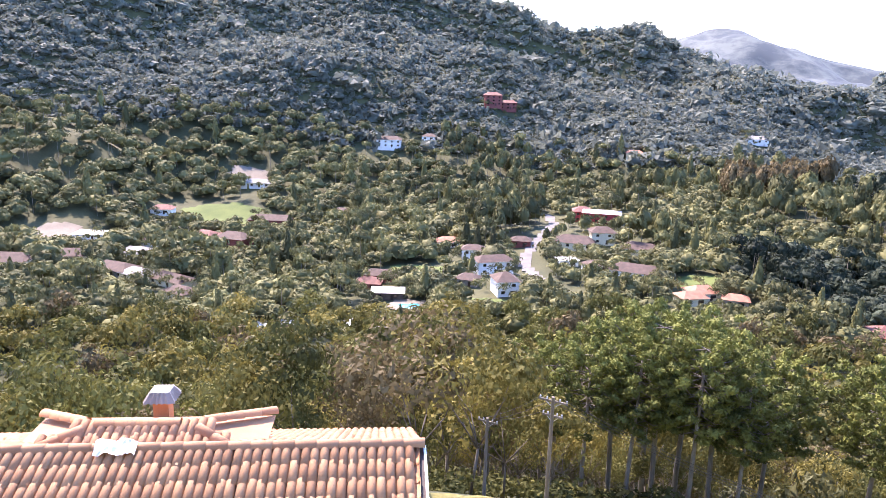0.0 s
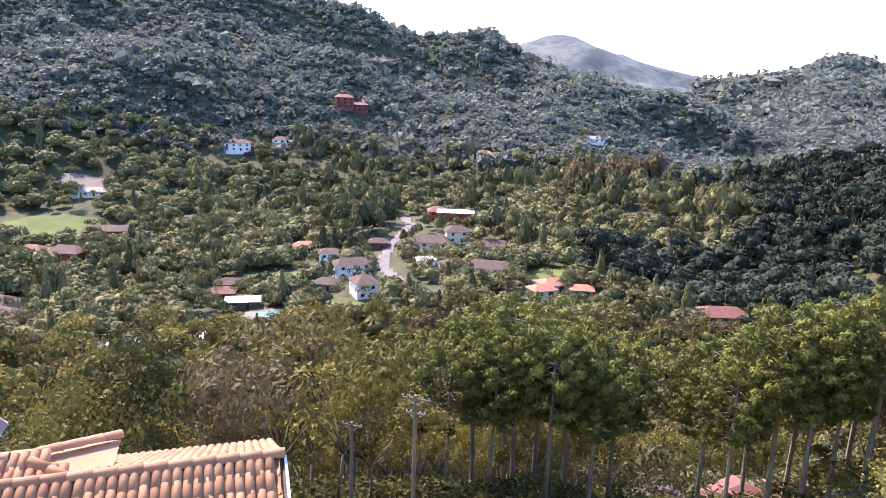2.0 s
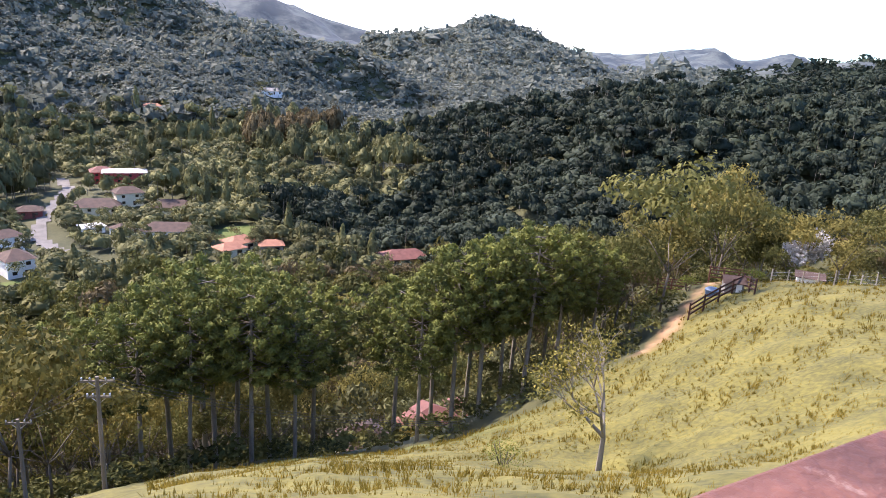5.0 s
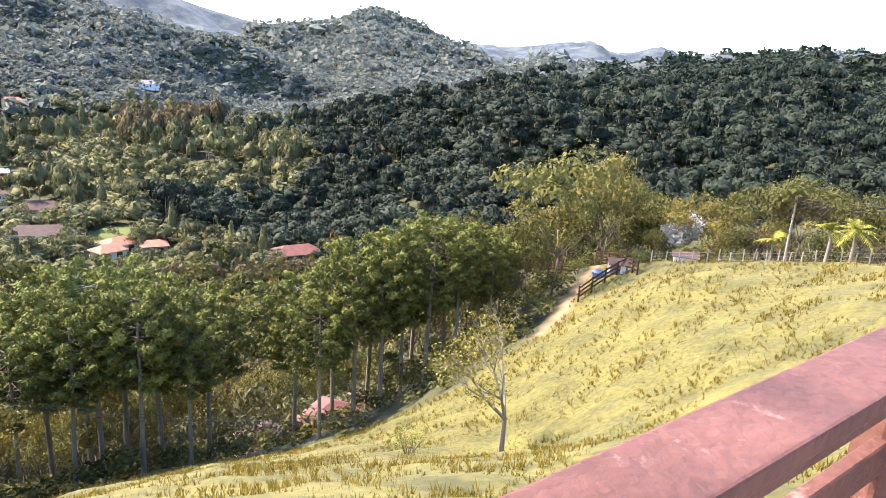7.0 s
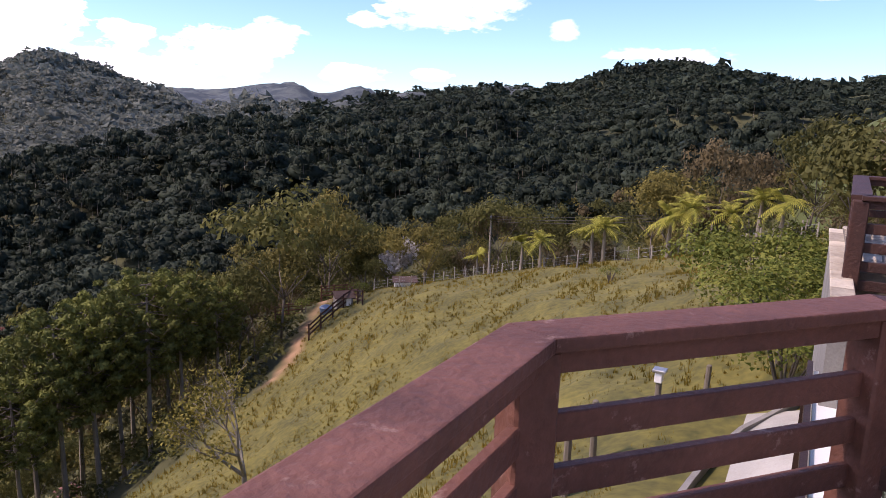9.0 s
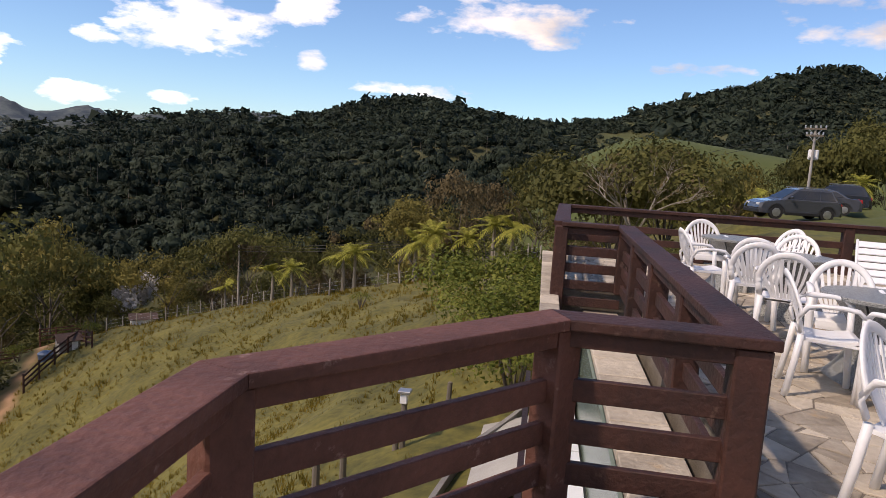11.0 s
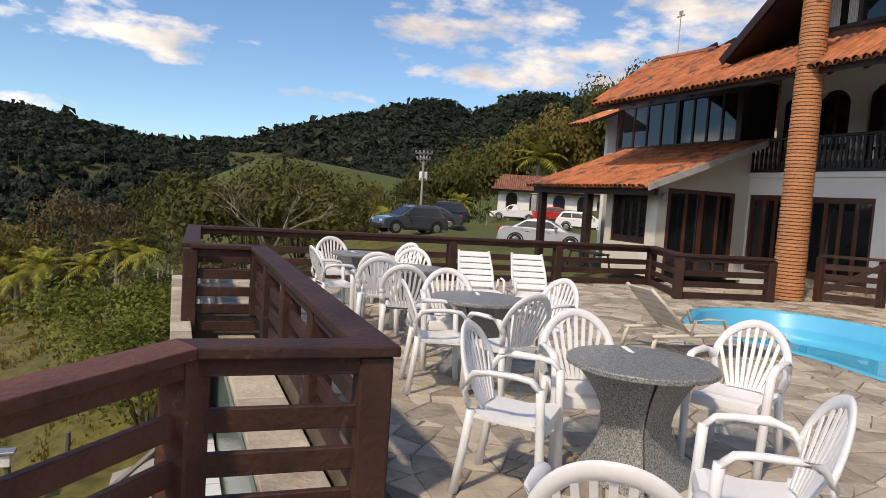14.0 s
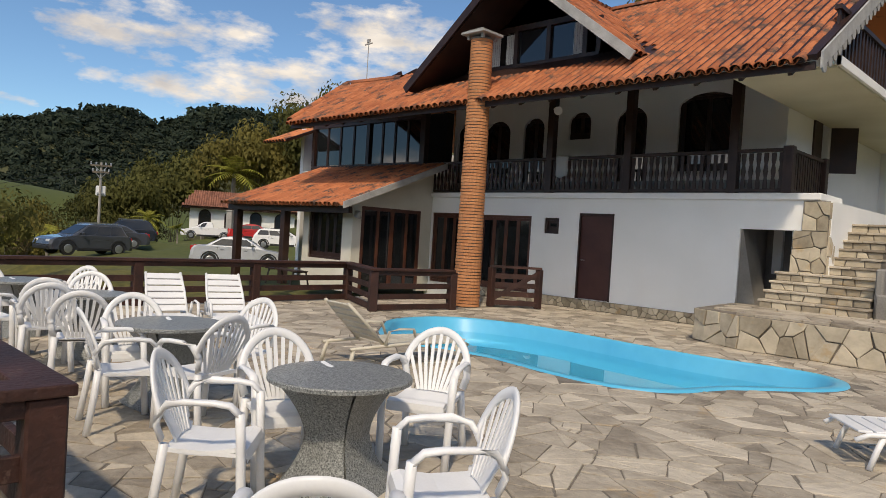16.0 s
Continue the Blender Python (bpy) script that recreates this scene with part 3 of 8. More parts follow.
RA, RB, RC, RD, RE, RF, RG, RH = (2.03, 1.05), (3.33, -.07), (3.30, -.96), (8.90, -1.0), (8.9, -.2), (12.75, -.33), (12.75, -10.0), (10.75, -9.1)
rail_run("board_railing", (-8.6, 1.06), RA, "reddish-brown stained board railing at the patio edge", fractions(10.6, 1.8)[:-1], after=RB, wood=RAIL_WOOD)
rail_run("board_railing", RA, RB, "reddish-brown stained board railing cutting the patio corner", [0, 1], before=(-8.6, 1.06), after=RC, low=-.7, wood=RAIL_WOOD)
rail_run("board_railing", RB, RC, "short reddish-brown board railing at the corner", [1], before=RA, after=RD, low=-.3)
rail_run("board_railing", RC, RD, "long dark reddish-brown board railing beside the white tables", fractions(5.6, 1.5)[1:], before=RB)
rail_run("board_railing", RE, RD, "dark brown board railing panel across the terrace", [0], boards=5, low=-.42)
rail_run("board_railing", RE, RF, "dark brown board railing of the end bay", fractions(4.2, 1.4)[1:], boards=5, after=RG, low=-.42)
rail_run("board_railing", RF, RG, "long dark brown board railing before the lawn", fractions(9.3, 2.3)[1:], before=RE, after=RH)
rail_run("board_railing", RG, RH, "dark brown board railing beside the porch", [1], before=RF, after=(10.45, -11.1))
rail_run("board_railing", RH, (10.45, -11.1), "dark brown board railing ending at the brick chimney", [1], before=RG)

# ---- swimming pool, let into the patio ----
POOL = [(8.91, -7.95), (9.42, -8.55), (9.57, -9.35), (9.3, -10.1), (8.6, -10.5), (7.6, -10.68), (6.4, -10.58), (5.1, -10.45), (4.2, -10.45), (3.5, -10.6), (2.95, -10.6),
        (2.58, -10.3), (2.46, -9.85), (2.6, -9.35), (2.97, -8.85), (3.33, -8.3), (3.58, -7.6), (4.15, -7.2), (5.1, -7.2), (6.0, -7.33), (6.7, -7.25), (7.5, -7.05), (8.3, -7.35)]


def closed_curve(pts, steps=4):
    """A rounded closed outline through the points."""
    out, n = [], len(pts)
    for k in range(n):
        p = [Vector((*pts[(k + j) % n], 0)) for j in (-1, 0, 1, 2)]
        for s in range(steps):
            t = s / steps
            q = .5 * ((2 * p[1]) + (p[2] - p[0]) * t + (2 * p[0] - 5 * p[1] + 4 * p[2] - p[3]) * t * t + (3 * p[1] - p[0] - 3 * p[2] + p[3]) * t ** 3)
            out.append((q.x, q.y))
    return out


POOL_EDGE = closed_curve(POOL)


def inside(x, y, outline):
    hit, n = False, len(outline)
    for k in range(n):
        (ax, ay), (bx, by) = outline[k], outline[(k + 1) % n]
        if (ay > y) != (by > y) and x < (bx - ax) * (y - ay) / (by - ay) + ax:
            hit = not hit
    return hit


# ---- patio bed with the pool cut out ----
PATIO = [(-9, 1.02), (2.06, 1.02), (3.2, -.12), (3.2, -1.15), (9.0, -1.15), (9.0, -.2), (13.3, -.2), (13.3, -9.4), (13.3, -14.8), (-9, -14.8)]
bm = bmesh.new()
outer = [bm.verts.new((x, y, -.009)) for x, y in PATIO]
hole = [bm.verts.new((x, y, -.009)) for x, y in POOL_EDGE]
edges = [bm.edges.new((r[k], r[(k + 1) % len(r)])) for r in (outer, hole) for k in range(len(r))]
bmesh.ops.triangle_fill(bm, use_beauty=True, use_dissolve=False, edges=edges)
for r, deep in ((outer, -5.5), (hole, -.4)):
    low = [bm.verts.new((v.co.x, v.co.y, deep)) for v in r]
    for k in range(len(r)):
        bm.faces.new((r[k], r[(k + 1) % len(r)], low[(k + 1) % len(r)], low[k]))
bmesh.ops.recalc_face_normals(bm, faces=bm.faces)
tagged(part("floor", bm, MORTAR), "mortared patio bed under the flagstones", "floor", kind="structure")

POOL_BLUE = surface("pool_shell", (.06, .42, .66), (.09, .50, .73), scale=1, rough=.35, bump=0, fine=5)
pool = thing("swimming_pool", "light blue fibreglass swimming pool let into the stone patio", "pool")
bm = bmesh.new()
cx, cy = 6.2, -9.1
ring = [[bm.verts.new((cx + (x - cx) * s + ox, cy + (y - cy) * s, z)) for x, y in POOL_EDGE] for s, z, ox in ((1.040, -.018, 0), (1.036, .012, 0), (1.0, .022, 0), (.985, -.02, 0), (.965, -.75, 0), (.80, -1.15, 0))]
for a, b in zip(ring, ring[1:]):
    for k in range(len(a)):
        bm.faces.new((a[k], a[(k + 1) % len(a)], b[(k + 1) % len(a)], b[k]))
bm.faces.new(ring[-1])
part("shell", bm, POOL_BLUE, pool, smooth=True)
WATER = bpy.data.materials.new("pool_water")
WATER.use_nodes = True
wb = WATER.node_tree.nodes["Principled BSDF"]
wb.inputs["Base Color"].default_value, wb.inputs["Roughness"].default_value = (.28, .70, .80, 1), .02
wb.inputs["Transmission Weight"].default_value, wb.inputs["IOR"].default_value = 1, 1.33
wn, wbp = WATER.node_tree.nodes.new("ShaderNodeTexNoise"), WATER.node_tree.nodes.new("ShaderNodeBump")
wn.inputs["Scale"].default_value = 5
wbp.inputs["Strength"].default_value, wbp.inputs["Distance"].default_value = .06, .02
WATER.node_tree.links.new(wn.outputs["Fac"], wbp.inputs["Height"])
WATER.node_tree.links.new(wbp.outputs[0], wb.inputs["Normal"])
bm = bmesh.new()
bm.faces.new([bm.verts.new((cx + (x - cx) * .982, cy + (y - cy) * .978, -.25)) for x, y in POOL_EDGE])
bm.normal_update()
for f in bm.faces:
    if f.normal.z < 0:
        f.normal_flip()
w = part("water", bm, WATER, pool, "clear still pool water")
w.visible_shadow = False

# ---- the inn: house with balcony, tiled roof and porch ----
EAVE_Y, EAVE_Z, PITCH = -11.9, 4.78, .609
WALL_Y, BACK_Y = -14.87, -16.25


def roof_z(y):
    return EAVE_Z + PITCH * (EAVE_Y - y)


def half_pipe(length, r0, r1, n=6, thick=.014):
    """One barrel tile along +y, crown up: vertices and four-cornered faces."""
    v, f = [], []
    for y, r in ((0, r0), (length, r1)):
        for k in range(n + 1):
            a = math.pi * k / n
            v.append((r * math.cos(a), y, r * math.sin(a)))
    for k in range(n):
        f.append((k, k + 1, n + 2 + k, n + 1 + k))
    # the lip at the lower end
    b = len(v)
    for k in range(n + 1):
        a = math.pi * k / n
        v.append(((r0 - thick) * math.cos(a), 0, (r0 - thick) * math.sin(a)))
    for k in range(n):
        f.append((k + 1, k, b + k, b + k + 1))
    return np.array(v, float), np.array(f)


def tile_frames(origin, along, up, cols, rows, pitch_x, pitch_y, keep=None, seed=1):
    """Places of the tiles on a roof plane: a list of 4 x 4 arrays."""
    g = np.random.RandomState(seed)
    along, up = Vector(along).normalized(), Vector(up).normalized()
    nrm = along.cross(up)
    out = []
    for r in range(rows):
        for c in range(cols):
            p = Vector(origin) + along * ((c + .5) * pitch_x + g.normal() * .006) + up * (r * pitch_y + g.normal() * .008)
            if keep and not keep(p):
                continue
            m = Matrix((along, up, nrm)).transposed().to_4x4()
            m = Matrix.Translation(p + nrm * (.012 + g.uniform(0, .008))) @ m @ Matrix.Rotation(g.normal() * .012, 4, "Z") @ Matrix.Rotation(.035, 4, "X")
            out.append(np.array(m))
    return out


def join_copies(v, f, frames):
    v4 = np.c_[v, np.ones(len(v))]
    vs = np.concatenate([(v4 @ m.T)[:, :3] for m in frames])
    fs = np.concatenate([f + k * len(v) for k in range(len(frames))])
    return vs, fs


house = thing("house", "white rendered two-storey inn with clay tile roof and dark wooden balcony", "house")

# ground floor front
bm = bmesh.new()
LOW_HOLES = [(4.70, 5.74, .55, 2.15), (8.78, 9.72, .25, 2.35), (10.36, 10.82, 1.84, 2.25), (11.25, 13.1, .22, 2.28), (13.3, 15.0, .22, 2.30)]
wall_with_holes(bm, 4.2, 15.2, -.4, 2.76, WALL_Y - .22, WALL_Y, LOW_HOLES)
part("wall", bm, WHITE_WALL, house)
bm = bmesh.new()
box(bm, (4.0, -24.5, -.5), (4.2, WALL_Y - .02, 2.74))
box(bm, (4.0, -24.7, -.5), (22.3, -24.5, 5.2))
box(bm, (22.1, -24.5, -.5), (22.3, WALL_Y - .02, 5.3))
box(bm, (15.4, WALL_Y - .22, 2.4), (22.1, WALL_Y, 3.7))
part("wall", bm, WHITE_WALL, house)
# slab of the balcony
bm = bmesh.new()
box(bm, (4.2, BACK_Y, 2.762), (15.6, WALL_Y + .07, 2.90), .01)
part("balcony_slab", bm, WHITE_WALL, house)
# upper front wall behind the balcony
ARCHES = [(6.52, 7.97, 3.55, 5.45), (8.81, 9.70, 2.92, 5.25), (10.48, 11.19, 4.5, 5.25), (12.04, 12.78, 2.92, 5.2), (13.29, 14.33, 3.6, 5.2), (14.75, 15.45, 2.92, 5.2)]
bm = bmesh.new()
wall_with_holes(bm, 5.4, 15.6, 2.90, 7.2, BACK_Y - .2, BACK_Y, ARCHES)
for xa, xb, za, zb in ARCHES:
    rise = min(.42, (xb - xa) * .45) if xb - xa < 1.2 else .33
    mid, half, n = (xa + xb) / 2, (xb - xa) / 2, 10
    for sgn in (-1, 1):
        pts = [(mid + sgn * half, zb), (mid + sgn * half, zb - rise)] + [(mid + sgn * half * math.cos(k / n * math.pi / 2), zb - rise + rise * math.sin(k / n * math.pi / 2)) for k in range(1, n + 1)]
        a = [bm.verts.new((x, BACK_Y - .002, z)) for x, z in pts]
        b = [bm.verts.new((x, BACK_Y - .2, z)) for x, z in pts]
        bm.faces.new(a if sgn < 0 else a[::-1])
        bm.faces.new(b[::-1] if sgn < 0 else b)
        for k in range(len(a)):
            q = (a[k], a[(k + 1) % len(a)], b[(k + 1) % len(a)], b[k])
            bm.faces.new(q[::-1] if sgn < 0 else q)
part("wall", bm, WHITE_WALL, house)
bm = bmesh.new()
box(bm, (5.4, BACK_Y - .003, 2.905), (15.6, BACK_Y + .012, 3.32))
part("dado", bm, surface("grey_dado", (.30, .32, .32), (.38, .40, .40), scale=1, bump=.1), house, "grey painted dado band")
# side wall to the west
bm = bmesh.new()
box(bm, (5.4, -18.05, 1.2), (5.6, BACK_Y - .2, 5.1))
box(bm, (5.4, -24.5, 1.2), (5.6, -19.25, 5.1))
box(bm, (5.4, -19.25, 1.2), (5.6, -18.05, 3.75))
box(bm, (5.4, -19.25, 4.95), (5.6, -18.05, 5.1))
part("wall", bm, WHITE_WALL, house)
bm = bmesh.new()
box(bm, (3.62, -24.4, 4.92), (5.4, -13.15, 5.06))
part("gable_slab", bm, CREAM_WALL, house, "cream painted soffit slab of the gable balcony")
bm = bmesh.new()
box(bm, (3.56, -24.4, 4.96), (3.62, -13.1, 5.12))
box(bm, (3.56, -13.15, 4.96), (5.4, -13.1, 5.12))
part("fascia", bm, WHITE_WALL, house)
bm = bmesh.new()
v = [(5.0, -12.6, 5.15), (5.0, -19.2, 9.0), (5.0, -24.4, 5.8), (5.0, -24.4, 5.06), (5.0, -13.15, 5.06)]
bm.faces.new([bm.verts.new(p) for p in v])
bmesh.ops.solidify(bm, geom=bm.faces, thickness=.15)
part("gable_wall", bm, DARK_WOOD, house, "dark boarded gable")
for k in range(26):
    bm = bmesh.new()
    y = -13.3 - k * .22
    box(bm, (3.66, y - .05, 5.12), (3.70, y + .05, 5.95))
    part("baluster", bm, DARK_WOOD, house)
bm = bmesh.new()
box(bm, (3.62, -24, 5.95), (3.74, -13.2, 6.03))
part("handrail", bm, DARK_WOOD, house)


def window(name, x0, x1, z0, z1, y, leaves, wood, glass=GLASS, parent=None, bars=0):
    """A framed opening in a wall that faces north, with glazed leaves."""
    wdw = new(name)
    wdw.parent = parent
    bm = bmesh.new()
    t, d = .07, .09
    for lo, hi in (((x0, z0), (x0 + t, z1)), ((x1 - t, z0), (x1, z1)), ((x0 + t, z1 - t), (x1 - t, z1)), ((x0 + t, z0), (x1 - t, z0 + t))):
        box(bm, (lo[0], y - d, lo[1]), (hi[0], y + .015, hi[1]))
    part("frame", bm, wood, wdw)
    w = (x1 - x0 - 2 * t) / leaves
    for k in range(leaves):
        a = x0 + t + k * w
        bm = bmesh.new()
        for lo, hi in (((a, z0 + t), (a + .06, z1 - t)), ((a + w - .06, z0 + t), (a + w, z1 - t)), ((a + .06, z1 - t - .07), (a + w - .06, z1 - t)), ((a + .06, z0 + t), (a + w - .06, z0 + t + .12))):
            box(bm, (lo[0] + .003, y - .07, lo[1]), (hi[0] - .003, y - .025, hi[1]))
        part("leaf", bm, wood, wdw)
        bm = bmesh.new()
        box(bm, (a + .055, y - .052, z0 + t + .10), (a + w - .055, y - .044, z1 - t - .06))
        part("pane", bm, glass, wdw)
    return wdw


WINDOW_WOOD = surface("window_wood", (.060, .020, .012), (.13, .045, .026), scale=3, rough=.45, bump=.15, fine=30)
window("window", 11.25, 13.1, .22, 2.28, WALL_Y - .06, 4, WINDOW_WOOD, parent=house)
window("window", 13.3, 15.0, .22, 2.30, WALL_Y - .06, 4, WINDOW_WOOD, parent=house)
window("window", 10.36, 10.82, 1.84, 2.25, WALL_Y - .06, 1, DARK_WOOD, parent=house)
for xa, xb, za, zb in ARCHES:
    window("window", xa, xb, za, zb, BACK_Y - .1, 2 if xb - xa > .6 else 1, DARK_WOOD, parent=house)
bm = bmesh.new()
box(bm, (8.79, WALL_Y - .09, .26), (9.71, WALL_Y - .045, 2.34))
d = part("door", bm, surface("maroon_door", (.050, .016, .013), (.075, .026, .020), scale=2, rough=.5, bump=.08), house, "plain maroon steel door")
bm = bmesh.new()
tube(bm, (9.62, WALL_Y - .045, 1.22), (9.62, WALL_Y + .01, 1.22), .018)
beam(bm, (9.62, WALL_Y + .01, 1.22), (9.52, WALL_Y + .01, 1.22), .02, .02)
part("handle", bm, GREY_WALL, d, "small grey lever handle")
bm = bmesh.new()
for lo, hi in (((8.76, .25), (8.80, 2.39)), ((9.70, .25), (9.74, 2.39)), ((8.80, 2.335), (9.70, 2.39))):
    box(bm, (lo[0], WALL_Y - .1, lo[1]), (hi[0], WALL_Y + .012, hi[1]))
part("door_frame", bm, DARK_WOOD, house)
# black blocks paint in the shade of unlit rooms behind the openings
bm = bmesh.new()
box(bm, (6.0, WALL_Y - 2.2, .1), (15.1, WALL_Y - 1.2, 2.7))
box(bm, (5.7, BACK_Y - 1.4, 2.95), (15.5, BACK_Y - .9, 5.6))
part("room", bm, BLACK, house, "black blocks standing in for the unlit rooms behind the windows")
bm = bmesh.new()
box(bm, (4.25, WALL_Y - 1.8, .5), (6.0, WALL_Y - 1.7, 2.7))
box(bm, (5.78, WALL_Y - 1.7, .5), (5.9, WALL_Y - .22, 2.7))
part("store_room", bm, GREY_WALL, house, "bare grey cement store recess")
# shutters of the side window
for y, turn in ((-18.0, 0), (-19.3, -65)):
    bm = bmesh.new()
    box(bm, (0, -.6, 3.78), (.05, 0, 4.92))
    bmesh.ops.transform(bm, matrix=Matrix.Translation((5.36, y, 0)) @ Matrix.Rotation(radians(turn), 4, "Z"), verts=bm.verts)
    part("shutter", bm, DARK_WOOD, house)

# balcony rail with shaped flat balusters
for k in range(70):
    x = 5.02 + k * .152
    if x > 15.5:
        break
    bm = bmesh.new()
    prof = [(.044, 2.98), (.044, 3.12), (.026, 3.22), (.048, 3.36), (.026, 3.50), (.044, 3.60), (.044, 3.74)]
    a = [bm.verts.new((x + w, WALL_Y - .035, z)) for w, z in prof] + [bm.verts.new((x - w, WALL_Y - .035, z)) for w, z in reversed(prof)]
    b = [bm.verts.new((v.co.x, WALL_Y - .065, v.co.z)) for v in a]
    bm.faces.new(a)
    bm.faces.new(b[::-1])
    for j in range(len(a)):
        bm.faces.new((a[(j + 1) % len(a)], a[j], b[j], b[(j + 1) % len(a)]))
    part("baluster", bm, DARK_WOOD, house)
for k in range(14):
    y = -15.05 - k * .152
    bm = bmesh.new()
    box(bm, (4.86, y - .05, 2.98), (4.89, y + .05, 3.76))
    part("baluster", bm, DARK_WOOD, house)
for name, a, b in (("handrail", (4.85, WALL_Y - .05, 3.79), (15.6, WALL_Y - .05, 3.79)), ("bottom_rail", (4.85, WALL_Y - .05, 2.96), (15.6, WALL_Y - .05, 2.96)),
                   ("handrail", (4.875, WALL_Y - .1, 3.79), (4.875, -17.1, 3.79)), ("bottom_rail", (4.875, WALL_Y - .1, 2.96), (4.875, -17.1, 2.96))):
    bm = bmesh.new()
    beam(bm, a, b, .11, .07, bevel=.008)
    part(name, bm, DARK_WOOD, house)
for x, y, z0, z1 in ((10.8, WALL_Y - .08, 2.9, 6.4), (8.52, WALL_Y - .08, 2.9, 6.4), (6.0, WALL_Y - .08, 2.9, 6.4), (15.6, WALL_Y - .05, 2.9, 6.4), (4.87, WALL_Y - .04, 2.9, 3.86), (4.87, -17.1, 2.4, 3.86)):
    bm = bmesh.new()
    box(bm, (x - .10, y - .10, z0), (x + .10, y + .10, z1), .012)
    part("post", bm, DARK_WOOD, house)
# white towel over the handrail
towel = thing("towel", "white towel hung over the dark balcony handrail", "towel")
bm = bmesh.new()
g = random.Random(4)
cols = 9
rows = [(WALL_Y + .035, 3.30), (WALL_Y + .03, 3.5), (WALL_Y + .02, 3.70), (WALL_Y + .015, 3.84), (WALL_Y - .05, 3.86), (WALL_Y - .12, 3.83), (WALL_Y - .13, 3.62)]
grid = [[bm.verts.new((10.18 + c * .047, y + .012 * math.sin(c * 1.4 + r), z + (.03 * math.sin(c) if r == 0 else 0))) for c in range(cols)] for r, (y, z) in enumerate(rows)]
for a, b in zip(grid, grid[1:]):
    for c in range(cols - 1):
        bm.faces.new((a[c], a[c + 1], b[c + 1], b[c]))
bmesh.ops.solidify(bm, geom=bm.faces, thickness=.012)
part("cloth", bm, WHITE_WALL, towel, smooth=True)
# flood lamp under the eave
lamp = thing("flood_lamp", "small white flood lamp fixed to a balcony post", "lamp")
bm = bmesh.new()
tube(bm, (10.62, WALL_Y + .05, 5.05), (10.45, WALL_Y + .22, 4.98), .08, .11, 12)
part("head", bm, PLASTIC, lamp)
bm = bmesh.new()
beam(bm, (10.75, WALL_Y, 5.1), (10.6, WALL_Y + .06, 5.06), .03, .03)
part("bracket", bm, PLASTIC, lamp)

# ---- main roof ----
RIDGE_Y = -17.9
bm = bmesh.new()
outline = [(3.56, EAVE_Y), (18.47, EAVE_Y), (19.7, -14.9), (16.2, -14.5), (13.6, RIDGE_Y), (3.56, RIDGE_Y)]
panel(bm, [(x, y, roof_z(y) - .02) for x, y in outline], .10)
part("roof_deck", bm, DARK_WOOD, house)
bm = bmesh.new()
panel(bm, [(3.56, RIDGE_Y, roof_z(RIDGE_Y) - .03), (13.6, RIDGE_Y, roof_z(RIDGE_Y) - .03), (13.6, -24.8, 5.0), (3.56, -24.8, 5.0)], .1)
panel(bm, [(13.6, RIDGE_Y, roof_z(RIDGE_Y) - .05), (16.2, -14.55, 6.3), (19.7, -14.95, 6.5), (22.4, -24.6, 5.1), (13.6, -24.8, 5.0)], .08)
part("roof_back", bm, TILE, house)
UP = (0, -1, PITCH)
TV, TF = half_pipe(.46, .105, .088)
slope_len = (EAVE_Y - RIDGE_Y) * math.hypot(1, PITCH)


def on_roof(p):
    if p.x > 18.5 and p.y > -11.9 - (p.x - 18.47) * 2.48:
        return False
    if p.x > 13.6 and p.y < -17.9 + (min(p.x, 16.0) - 13.6) * 1.4:
        return False
    dormer = 8.05 - abs(p.x - 10.6) * .595
    return not (p.y < -13.0 and dormer > p.z + .40)


frames = tile_frames((19.7, EAVE_Y + .12, roof_z(EAVE_Y + .12) + .0), (-1, 0, 0), UP, 80, round(slope_len / .385), .2, .385, on_roof, 7)
vs, fs = join_copies(TV, TF, frames)
raw("tiles", vs, fs, TILE, house, "rows of orange clay barrel tiles, mossy near the eave", smooth=True, kind="stuff")
# valley tiles between the crowns
TV2, TF2 = half_pipe(.46, .085, .098)
TV2 = TV2 * (1, 1, -1) + (0, 0, .045)
frames2 = tile_frames((19.8, EAVE_Y + .1, roof_z(EAVE_Y + .1) + .0), (-1, 0, 0), UP, 80, round(slope_len / .385), .2, .385, on_roof, 8)
vs, fs = join_copies(TV2, TF2[:, ::-1], frames2)
raw("tiles", vs, fs, TILE, house, "", smooth=True, kind="stuff")
# hip and ridge caps
RV, RF = half_pipe(.42, .13, .11)


def cap_row(a, b, step=.37):
    a, b = Vector(a), Vector(b)
    d = (b - a).normalized()
    side = d.cross(Vector((0, 0, 1))).normalized()
    nrm = side.cross(d)
    m = Matrix((side, d, nrm)).transposed().to_4x4()
    n = max(1, int((b - a).length / step))
    return [np.array(Matrix.Translation(a + d * (k * step) + nrm * .02) @ m @ Matrix.Rotation(.03, 4, "X")) for k in range(n)]


vs, fs = join_copies(RV, RF, cap_row((18.47, EAVE_Y, EAVE_Z + .05), (19.7, -14.95, roof_z(-14.95) + .05)) + cap_row((19.7, -14.95, roof_z(-14.95) + .05), (16.2, -14.5, roof_z(-14.5) + .05))
                     + cap_row((13.6, RIDGE_Y, roof_z(RIDGE_Y) + .05), (3.56, RIDGE_Y, roof_z(RIDGE_Y) + .05)))
raw("ridge_tiles", vs, fs, TILE, house, "", smooth=True, kind="stuff")
